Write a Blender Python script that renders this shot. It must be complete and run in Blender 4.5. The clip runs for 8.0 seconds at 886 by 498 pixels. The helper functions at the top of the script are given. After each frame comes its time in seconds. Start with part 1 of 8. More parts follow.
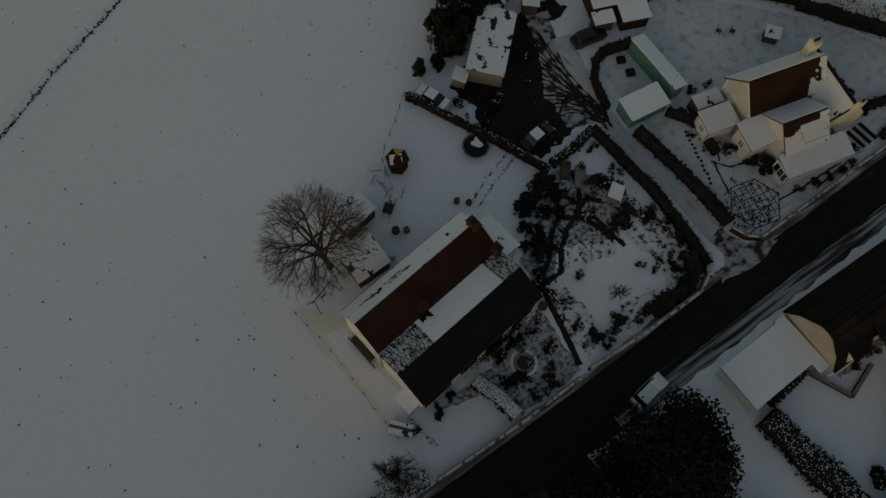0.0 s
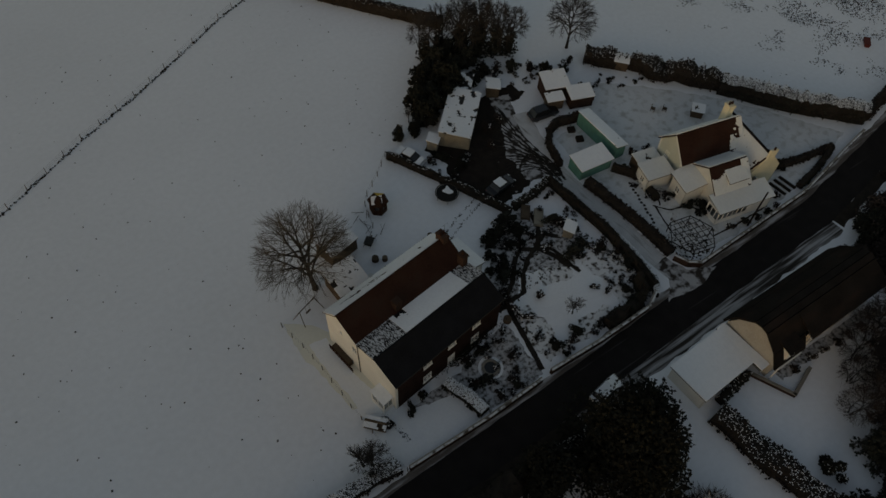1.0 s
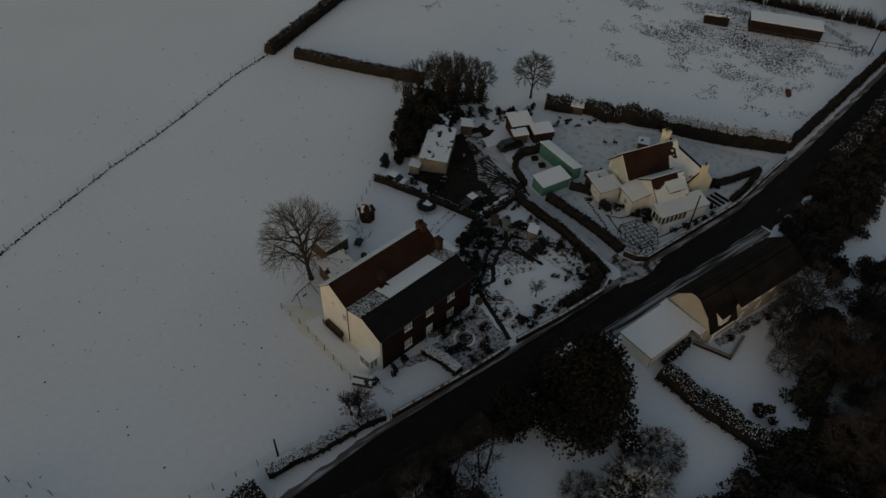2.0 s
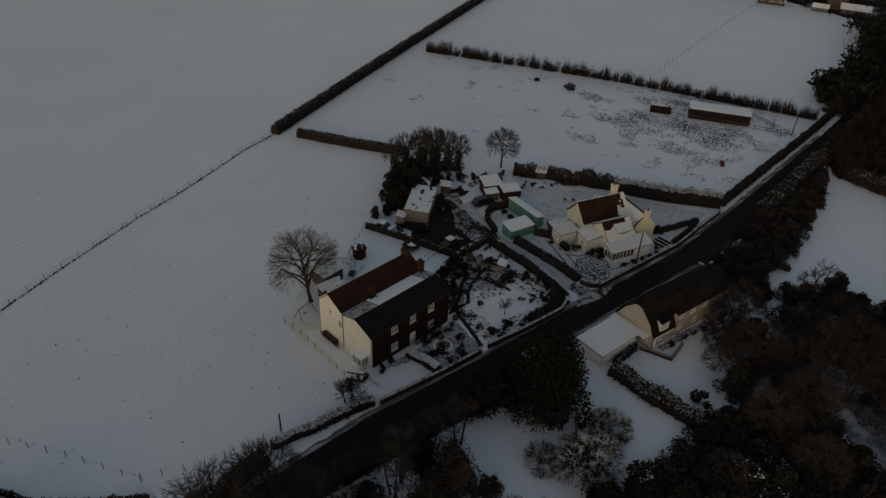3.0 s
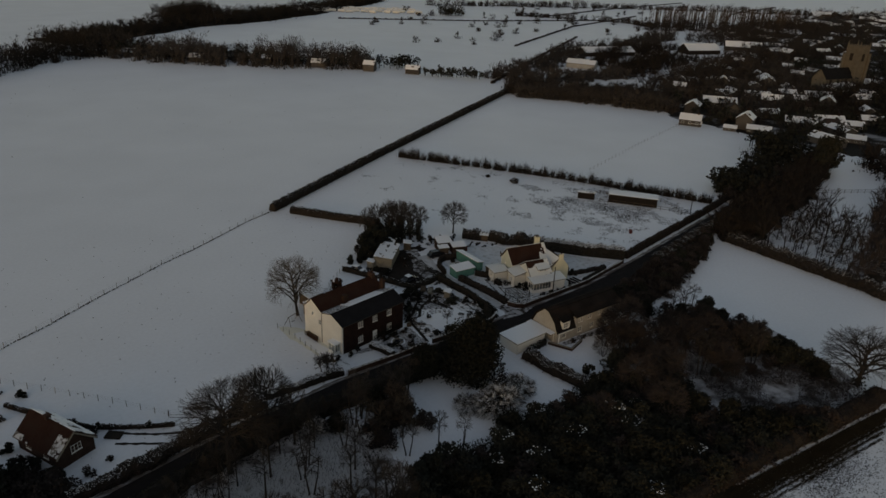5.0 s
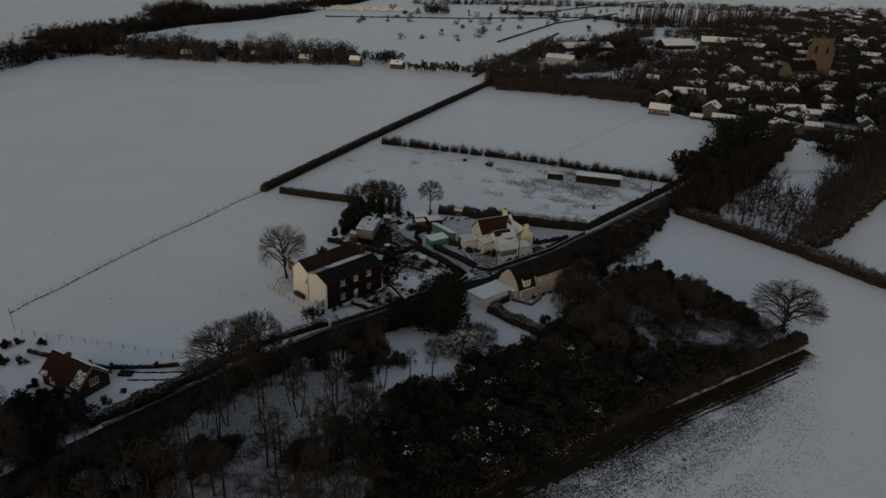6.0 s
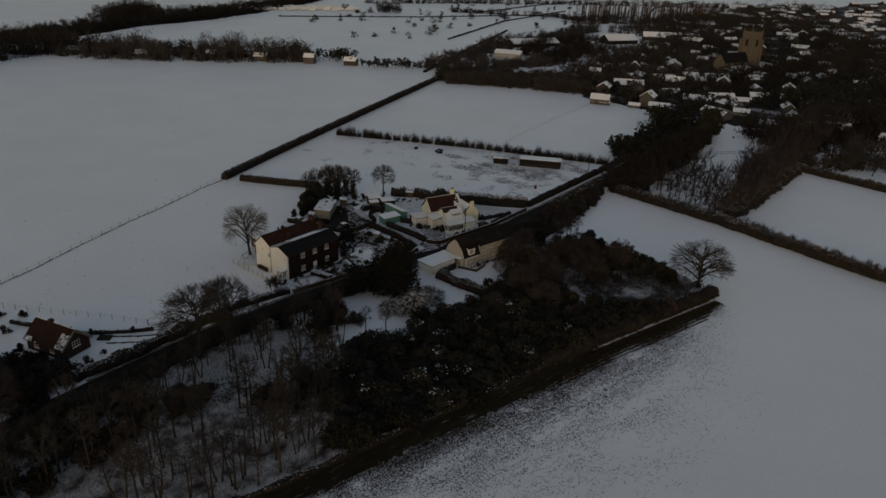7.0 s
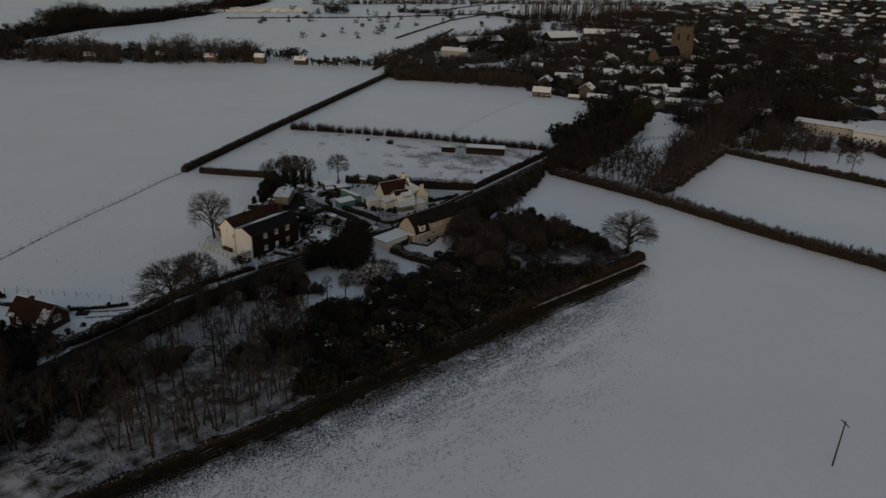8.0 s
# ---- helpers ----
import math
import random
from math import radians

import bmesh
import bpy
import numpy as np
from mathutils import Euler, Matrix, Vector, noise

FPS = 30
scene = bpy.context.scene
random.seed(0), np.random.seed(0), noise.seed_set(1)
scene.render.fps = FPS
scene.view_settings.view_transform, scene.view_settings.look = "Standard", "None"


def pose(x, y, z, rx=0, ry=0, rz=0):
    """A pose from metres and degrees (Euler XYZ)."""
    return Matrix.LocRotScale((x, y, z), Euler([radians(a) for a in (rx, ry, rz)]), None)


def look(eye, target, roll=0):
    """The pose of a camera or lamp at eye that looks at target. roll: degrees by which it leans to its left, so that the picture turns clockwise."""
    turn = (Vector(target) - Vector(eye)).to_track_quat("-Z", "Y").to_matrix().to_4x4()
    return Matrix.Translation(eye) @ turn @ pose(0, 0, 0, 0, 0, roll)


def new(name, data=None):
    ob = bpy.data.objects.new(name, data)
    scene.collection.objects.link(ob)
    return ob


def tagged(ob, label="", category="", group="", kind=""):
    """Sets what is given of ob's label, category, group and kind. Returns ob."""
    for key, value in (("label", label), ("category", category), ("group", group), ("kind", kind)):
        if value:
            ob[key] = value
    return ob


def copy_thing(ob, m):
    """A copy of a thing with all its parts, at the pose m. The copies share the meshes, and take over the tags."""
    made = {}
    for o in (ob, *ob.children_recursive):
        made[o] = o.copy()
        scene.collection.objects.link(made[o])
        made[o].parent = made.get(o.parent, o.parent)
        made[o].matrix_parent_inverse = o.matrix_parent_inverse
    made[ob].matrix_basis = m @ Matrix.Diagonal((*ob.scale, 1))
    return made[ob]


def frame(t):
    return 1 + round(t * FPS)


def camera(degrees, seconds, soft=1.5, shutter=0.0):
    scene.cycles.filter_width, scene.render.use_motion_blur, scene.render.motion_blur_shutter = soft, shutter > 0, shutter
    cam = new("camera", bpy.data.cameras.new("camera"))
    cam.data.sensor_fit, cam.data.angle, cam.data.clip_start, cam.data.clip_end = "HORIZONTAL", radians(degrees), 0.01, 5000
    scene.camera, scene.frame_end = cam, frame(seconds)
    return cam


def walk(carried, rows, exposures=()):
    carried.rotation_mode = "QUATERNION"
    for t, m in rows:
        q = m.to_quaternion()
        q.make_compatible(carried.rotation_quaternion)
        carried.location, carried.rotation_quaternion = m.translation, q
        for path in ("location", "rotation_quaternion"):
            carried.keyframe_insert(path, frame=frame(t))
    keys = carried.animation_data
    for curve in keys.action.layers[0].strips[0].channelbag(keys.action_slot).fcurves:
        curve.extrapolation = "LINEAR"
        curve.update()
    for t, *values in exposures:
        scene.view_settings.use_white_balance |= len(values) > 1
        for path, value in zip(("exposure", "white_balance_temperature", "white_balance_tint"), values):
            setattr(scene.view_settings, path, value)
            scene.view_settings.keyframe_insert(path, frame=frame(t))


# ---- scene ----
cam = camera(64.1, 8.0)
PATH = [
    (0, (-0.707, 1.602, 71.189), (-0.269, 2.167, 69.321), 3.6),
    (0.5, (-5.327, -7.202, 71.112), (-4.716, -6.404, 69.383), 3.1),
    (1, (-10.109, -16.071, 71.005), (-9.404, -15.143, 69.38), 2.7),
    (1.5, (-15.102, -24.935, 70.846), (-14.365, -23.97, 69.257), 2.6),
    (2, (-20.351, -33.712, 70.692), (-19.488, -32.586, 69.283), 2.3),
    (2.2, (-22.604, -37.258, 70.664), (-21.71, -36.09, 69.309), 2.2),
    (3.3, (-35.724, -57.058, 70.423), (-34.683, -55.75, 69.324), 2.5),
    (3.5, (-37.948, -60.732, 70.41), (-36.898, -59.415, 69.332), 2.4),
    (4, (-43.005, -70.024, 70.385), (-41.876, -68.605, 69.542), 2.3),
    (4.5, (-47.358, -78.983, 70.416), (-46.208, -77.553, 69.618), 2.4),
    (6, (-59.145, -103.789, 70.601), (-57.976, -102.376, 69.803), 2.2),
    (6.5, (-63.186, -111.045, 70.625), (-61.982, -109.66, 69.829), 2.1),
    (7, (-67.644, -117.571, 70.635), (-66.39, -116.23, 69.841), 2.0),
    (7.5, (-72.555, -123.574, 70.657), (-71.291, -122.242, 69.866), 1.9),
    (8, (-77.888, -129.363, 70.645), (-76.543, -128.11, 69.858), 1.7),
]
walk(cam, [(t, look(eye, target, roll)) for t, eye, target, roll in PATH], [(0.0, -0.60, 9350, 15), (4.0, -0.37, 9000, 17), (8.0, -0.36, 8800, 19)])

# ---- light: a low, weak winter sun under a pale sky ----
SUN_DIR = Vector((-0.88, -0.47, 0.18)).normalized()
world = bpy.data.worlds.new("winter_sky")
scene.world = world
world.use_nodes = True
wn = world.node_tree
sky = wn.nodes.new("ShaderNodeTexSky")
sky.sky_type = "NISHITA"
sky.sun_disc = False
sky.sun_elevation = math.asin(SUN_DIR.z)
sky.sun_rotation = math.atan2(SUN_DIR.x, SUN_DIR.y)
sky.dust_density = 0.85
wn.links.new(sky.outputs[0], wn.nodes["Background"].inputs[0])
wn.nodes["Background"].inputs[1].default_value = 0.15
sun_data = bpy.data.lights.new("sun", "SUN")
sun_data.energy, sun_data.angle, sun_data.color = 0.020, radians(16), (1.0, 0.88, 0.72)
sun = new("sun", sun_data)
sun.matrix_world = look(SUN_DIR * 200, (0, 0, 0))


# ---- materials ----
def material(name, base, rough=0.8, dark=0.7, light=1.15, scale=1.5, fine=12.0, bump=0.25, metal=0.0, dist=0.05):
    """A rough surface with variation at two scales and a little relief."""
    m = bpy.data.materials.new(name)
    m.use_nodes = True
    n, l = m.node_tree.nodes, m.node_tree.links
    b = n["Principled BSDF"]
    co = n.new("ShaderNodeNewGeometry")
    big, small = n.new("ShaderNodeTexNoise"), n.new("ShaderNodeTexNoise")
    big.inputs["Scale"].default_value, small.inputs["Scale"].default_value = scale, fine
    big.inputs["Detail"].default_value, small.inputs["Detail"].default_value = 4, 3
    l.new(co.outputs["Position"], big.inputs["Vector"])
    l.new(co.outputs["Position"], small.inputs["Vector"])
    mix = n.new("ShaderNodeMath")
    mix.operation = "MULTIPLY_ADD"
    mix.inputs[1].default_value = 0.45
    l.new(small.outputs[0], mix.inputs[0])
    half = n.new("ShaderNodeMath")
    half.operation = "MULTIPLY"
    half.inputs[1].default_value = 0.55
    l.new(big.outputs[0], half.inputs[0])
    l.new(half.outputs[0], mix.inputs[2])
    ramp = n.new("ShaderNodeValToRGB")
    ramp.color_ramp.elements[0].position, ramp.color_ramp.elements[1].position = 0.3, 0.7
    ramp.color_ramp.elements[0].color = (*[c * dark for c in base], 1)
    ramp.color_ramp.elements[1].color = (*[min(c * light, 0.95) for c in base], 1)
    l.new(mix.outputs[0], ramp.inputs[0])
    l.new(ramp.outputs[0], b.inputs["Base Color"])
    b.inputs["Roughness"].default_value, b.inputs["Metallic"].default_value = rough, metal
    b.inputs["Specular IOR Level"].default_value = 0.5 if rough < 0.5 else 0.04
    if bump:
        bp = n.new("ShaderNodeBump")
        bp.inputs["Strength"].default_value, bp.inputs["Distance"].default_value = bump, dist
        l.new(small.outputs[0], bp.inputs["Height"])
        l.new(bp.outputs[0], b.inputs["Normal"])
    return m


def blotch(m, color, scale, low, high, stretch=(1, 1, 1), turn=0.0):
    """Lays a second colour over a material in patches of noise between two thresholds."""
    n, l = m.node_tree.nodes, m.node_tree.links
    b = n["Principled BSDF"]
    old = b.inputs["Base Color"].links[0].from_socket
    co, mp, no = n.new("ShaderNodeNewGeometry"), n.new("ShaderNodeMapping"), n.new("ShaderNodeTexNoise")
    mp.inputs["Scale"].default_value = stretch
    mp.inputs["Rotation"].default_value = (0, 0, radians(turn))
    no.inputs["Scale"].default_value, no.inputs["Detail"].default_value = scale, 6
    l.new(co.outputs["Position"], mp.inputs["Vector"])
    l.new(mp.outputs[0], no.inputs["Vector"])
    rg = n.new("ShaderNodeMapRange")
    rg.inputs["From Min"].default_value, rg.inputs["From Max"].default_value = low, high
    l.new(no.outputs[0], rg.inputs["Value"])
    mx = n.new("ShaderNodeMix")
    mx.data_type = "RGBA"
    l.new(rg.outputs[0], mx.inputs["Factor"])
    l.new(old, mx.inputs["A"])
    mx.inputs["B"].default_value = (*color, 1)
    l.new(mx.outputs["Result"], b.inputs["Base Color"])
    return m


def by_object(m, amount=0.35):
    """Lets the brightness differ from object to object."""
    n, l = m.node_tree.nodes, m.node_tree.links
    b = n["Principled BSDF"]
    old = b.inputs["Base Color"].links[0].from_socket
    info, rg, mx = n.new("ShaderNodeObjectInfo"), n.new("ShaderNodeMapRange"), n.new("ShaderNodeMix")
    mx.data_type, mx.blend_type = "RGBA", "MULTIPLY"
    rg.inputs["To Min"].default_value, rg.inputs["To Max"].default_value = 1 - amount, 1 + amount
    l.new(info.outputs["Random"], rg.inputs["Value"])
    cb = n.new("ShaderNodeCombineColor")
    for i in range(3):
        l.new(rg.outputs[0], cb.inputs[i])
    mx.inputs["Factor"].default_value = 1
    l.new(old, mx.inputs["A"])
    l.new(cb.outputs[0], mx.inputs["B"])
    l.new(mx.outputs["Result"], b.inputs["Base Color"])
    return m


SNOW = material("snow", (0.80, 0.83, 0.86), 0.75, 0.93, 1.04, 0.08, 3.0, 0.25, dist=0.06)
SNOW_FIELD = material("field_snow", (0.79, 0.82, 0.86), 0.75, 0.92, 1.05, 0.035, 1.4, 0.3, dist=0.08)
SNOW_GRASS = blotch(material("thin_snow_on_grass", (0.76, 0.76, 0.68), 0.8, 0.92, 1.05, 0.4, 4.0, 0.3), (0.34, 0.35, 0.26), 0.8, 0.64, 0.90)
SNOW_THIN = blotch(material("thin_snow", (0.74, 0.76, 0.78), 0.8, 0.85, 1.05, 0.5, 5.0, 0.4), (0.060, 0.050, 0.040), 1.6, 0.50, 0.64)
# Base darker than open snow: tree shade put into the colour; soil patches.
WOOD_SNOW = blotch(material("tree_shaded_woodland_snow", (0.56, 0.56, 0.575), 0.85, 0.75, 1.15, 0.3, 4.0, 0.4), (0.055, 0.044, 0.038), 0.35, 0.40, 0.66)
SNOW_ROOF = material("roof_snow", (0.70, 0.73, 0.73), 0.8, 0.9, 1.05, 0.5, 5.0, 0.3, dist=0.04)
SNOW_LAWN = blotch(material("trodden_lawn_snow", (0.64, 0.67, 0.69), 0.8, 0.88, 1.05, 0.35, 5.0, 0.4), (0.42, 0.43, 0.42), 0.9, 0.50, 0.72)
SNOW_TWIG = blotch(material("snow_on_twigs", (0.62, 0.64, 0.66), 0.8, 0.85, 1.05, 0.5, 5.0, 0.4), (0.045, 0.038, 0.032), 1.3, 0.42, 0.53)
# Greyer snow than the fields, standing for the dimming by twigs above.
SNOW_DIM = blotch(material("twig_dimmed_snow", (0.47, 0.485, 0.50), 0.8, 0.86, 1.08, 0.35, 5.0, 0.4), (0.22, 0.21, 0.18), 0.7, 0.56, 0.74)
BED = blotch(material("dug_garden_bed", (0.50, 0.51, 0.53), 0.8, 0.8, 1.1, 0.5, 6.0, 0.4), (0.045, 0.038, 0.031), 2.2, 0.43, 0.66)
# Dark margin soil, with the hedge's shadow put into the same dark colour.
MARGIN = blotch(material("ploughed_margin_and_hedge_shadow", (0.028, 0.026, 0.018), 0.9, 0.7, 1.3, 0.7, 8.0, 0.5), (0.45, 0.45, 0.47), 0.9, 0.60, 0.72, (0.25, 1.6, 1), 4)
GARDENS = blotch(material("village_gardens", (0.34, 0.35, 0.37), 0.8, 0.7, 1.1, 0.06, 0.6, 0.0), (0.022, 0.019, 0.016), 0.055, 0.36, 0.46)
SNOW_SCUFFED = blotch(material("scuffed_snow", (0.66, 0.67, 0.68), 0.8, 0.8, 1.05, 0.5, 6.0, 0.4), (0.10, 0.085, 0.07), 1.6, 0.48, 0.62)
VERGE = blotch(material("dark_grassy_verge", (0.14, 0.125, 0.115), 0.9, 0.7, 1.3, 0.7, 8.0, 0.5), (0.50, 0.51, 0.53), 0.9, 0.50, 0.66, (0.22, 1.6, 1), 0)
SLUSH = blotch(material("slushy_verge", (0.40, 0.40, 0.41), 0.75, 0.8, 1.1, 0.7, 8.0, 0.5), (0.040, 0.034, 0.030), 1.5, 0.40, 0.58, (0.07, 1.5, 1), 0)
ASPHALT = blotch(material("wet_asphalt", (0.020, 0.0175, 0.017), 0.8, 0.7, 1.3, 0.6, 20.0, 0.3), (0.13, 0.125, 0.125), 0.9, 0.64, 0.86, (0.06, 1.4, 1), 0)
TRACKS = blotch(material("slush_with_tracks", (0.56, 0.57, 0.58), 0.7, 0.8, 1.1, 0.8, 8.0, 0.5), (0.16, 0.145, 0.13), 1.3, 0.56, 0.78, (1.6, 0.16, 1))
YARD_SLUSH = blotch(material("yard_slush", (0.46, 0.46, 0.47), 0.7, 0.8, 1.1, 0.8, 8.0, 0.5), (0.05, 0.042, 0.036), 0.8, 0.45, 0.58)
MUD = blotch(material("dark_mud", (0.025, 0.020, 0.017), 0.8, 0.6, 1.4, 0.9, 9.0, 0.6), (0.5, 0.5, 0.52), 1.1, 0.68, 0.76)
SOIL = material("bare_soil", (0.030, 0.025, 0.021), 0.9, 0.6, 1.4, 1.0, 9.0, 0.6)
TILE_RED = blotch(material("red_clay_tiles", (0.040, 0.019, 0.014), 0.8, 0.65, 1.3, 0.5, 7.0, 0.5), (0.035, 0.022, 0.017), 0.5, 0.5, 0.75)
TILE_DARK = material("dark_clay_tiles", (0.014, 0.0145, 0.0165), 0.9, 0.7, 1.3, 0.6, 7.0, 0.5)
THATCH = blotch(material("old_dark_thatch", (0.017, 0.015, 0.014), 0.95, 0.6, 1.4, 0.5, 9.0, 0.7), (0.030, 0.021, 0.018), 0.4, 0.5, 0.75, (0.6, 2.0, 1))
TILE_SNOW = blotch(material("thin_snow_on_tiles", (0.58, 0.60, 0.62), 0.8, 0.85, 1.08, 0.8, 9.0, 0.4), (0.035, 0.032, 0.032), 2.6, 0.44, 0.60, (3.0, 1.0, 1.0), 8)
TILE_FAR = by_object(material("old_roof_tiles", (0.046, 0.034, 0.030), 0.8, 0.7, 1.2, 0.3, 3.0, 0.3))
BRICK = material("red_brown_brick", (0.027, 0.015, 0.013), 0.85, 0.6, 1.25, 1.2, 9.0, 0.5)
BRICK_OLD = by_object(material("old_brick", (0.055, 0.034, 0.027), 0.85, 0.6, 1.25, 1.2, 9.0, 0.5), 0.25)
CREAM = material("cream_render", (0.68, 0.68, 0.645), 0.85, 0.88, 1.06, 0.5, 6.0, 0.25, dist=0.02)
PLASTER = material("weathered_plaster", (0.42, 0.40, 0.36), 0.9, 0.75, 1.1, 0.6, 6.0, 0.3, dist=0.02)
OCHRE = material("yellow_ochre_render", (0.72, 0.67, 0.50), 0.85, 0.88, 1.06, 0.5, 6.0, 0.25, dist=0.02)
GREENISH = material("pale_green_render", (0.52, 0.55, 0.48), 0.85, 0.88, 1.06, 0.5, 6.0, 0.25, dist=0.02)
WALL_FAR = by_object(material("house_wall", (0.084, 0.077, 0.072), 0.85, 0.8, 1.15, 0.4, 4.0, 0.2), 0.5)
WHITE = material("white_paint", (0.78, 0.78, 0.75), 0.5, 0.92, 1.04, 0.8, 8.0, 0.1, dist=0.01)
WOOD = by_object(material("weathered_wood", (0.10, 0.075, 0.055), 0.85, 0.65, 1.3, 1.5, 16.0, 0.4, dist=0.02), 0.25)
WOOD_BLACK = material("tarred_boards", (0.022, 0.018, 0.016), 0.85, 0.7, 1.3, 1.2, 14.0, 0.4, dist=0.02)
WOOD_PALE = material("pale_boards", (0.24, 0.22, 0.18), 0.85, 0.7, 1.2, 1.2, 14.0, 0.4, dist=0.02)
WOOD_RED = material("stained_timber", (0.045, 0.022, 0.015), 0.75, 0.7, 1.25, 1.2, 14.0, 0.4, dist=0.02)
GREEN = material("green_painted_boards", (0.08, 0.22, 0.19), 0.6, 0.75, 1.2, 1.0, 10.0, 0.3, dist=0.02)
STONE = by_object(material("grey_stone", (0.25, 0.23, 0.20), 0.9, 0.7, 1.2, 0.8, 9.0, 0.5), 0.2)
FLINT = material("church_stone", (0.125, 0.112, 0.094), 0.9, 0.75, 1.15, 0.4, 3.0, 0.4)
BARK = by_object(material("bark", (0.035, 0.031, 0.028), 0.9, 0.7, 1.3, 1.5, 14.0, 0.5, dist=0.02), 0.25)
TWIG = by_object(material("bare_twigs", (0.045, 0.0405, 0.0375), 0.9, 0.75, 1.25, 0.6, 6.0, 0.0), 0.25)
TWIG_ASH = by_object(material("pale_brown_twigs", (0.085, 0.073, 0.058), 0.9, 0.75, 1.25, 0.6, 6.0, 0.0), 0.2)
TWIG_RED = by_object(material("reddish_twigs", (0.049, 0.0405, 0.038), 0.9, 0.75, 1.25, 0.6, 6.0, 0.0), 0.2)
FAR_TWIG = by_object(material("distant_bare_twigs", (0.048, 0.043, 0.041), 0.9, 0.75, 1.25, 0.05, 0.6, 0.0), 0.3)
LEAF = by_object(material("dark_evergreen_leaves", (0.027, 0.028, 0.023), 0.8, 0.6, 1.5, 0.9, 7.0, 0.0), 0.3)
# Dark stem colour; in hedge bodies it also holds the shade between stems.
STEMS = material("dark_stems_and_core_shade", (0.028, 0.024, 0.021), 0.9, 0.6, 1.4, 1.0, 9.0, 0.6)
LEAF_BROWN = by_object(material("brown_hedge_leaves", (0.036, 0.030, 0.027), 0.85, 0.6, 1.4, 0.9, 7.0, 0.0), 0.3)
CANDLE = material("pale_winter_leaves", (0.42, 0.33, 0.17), 0.6, 0.7, 1.2, 0.9, 7.0, 0.0)
METAL = material("grey_metal", (0.30, 0.30, 0.31), 0.45, 0.8, 1.1, 2.0, 20.0, 0.1, metal=0.7, dist=0.01)
IRON = material("dark_iron", (0.05, 0.048, 0.045), 0.6, 0.8, 1.2, 2.0, 20.0, 0.1, metal=0.5, dist=0.01)
RUBBER = material("black_rubber", (0.02, 0.02, 0.02), 0.8, 0.8, 1.2, 3.0, 20.0, 0.1, dist=0.01)
PAINT_BLACK = material("black_car_paint", (0.012, 0.012, 0.014), 0.25, 0.9, 1.2, 2.0, 9.0, 0.0)
PAINT_SILVER = material("silver_car_paint", (0.40, 0.40, 0.41), 0.3, 0.9, 1.1, 2.0, 9.0, 0.0, metal=0.6)
STRAW = material("dry_grass", (0.038, 0.032, 0.022), 0.9, 0.6, 1.4, 0.4, 6.0, 0.0)
WATER = material("dark_pond_water", (0.02, 0.022, 0.024), 0.15, 0.8, 1.2, 1.0, 6.0, 0.05)
YELLOW = material("yellow_lit_side", (0.55, 0.36, 0.06), 0.6, 0.8, 1.15, 1.5, 8.0, 0.2)
RED = material("faded_red_sheeting", (0.13, 0.035, 0.030), 0.6, 0.8, 1.15, 1.5, 8.0, 0.2)
GLASS = bpy.data.materials.new("window_glass")
GLASS.use_nodes = True
_g = GLASS.node_tree.nodes["Principled BSDF"]
_g.inputs["Base Color"].default_value = (0.55, 0.6, 0.62, 1)
_g.inputs["Roughness"].default_value = 0.03
_g.inputs["Transmission Weight"].default_value = 1.0


for _m, _r in ((SNOW, 0.5), (SNOW_FIELD, 0.5), (SNOW_ROOF, 0.55)):
    # fresh snow has a faint icy sheen at low angles
    _m.node_tree.nodes["Principled BSDF"].inputs["Roughness"].default_value = _r
    _m.node_tree.nodes["Principled BSDF"].inputs["Specular IOR Level"].default_value = 0.5


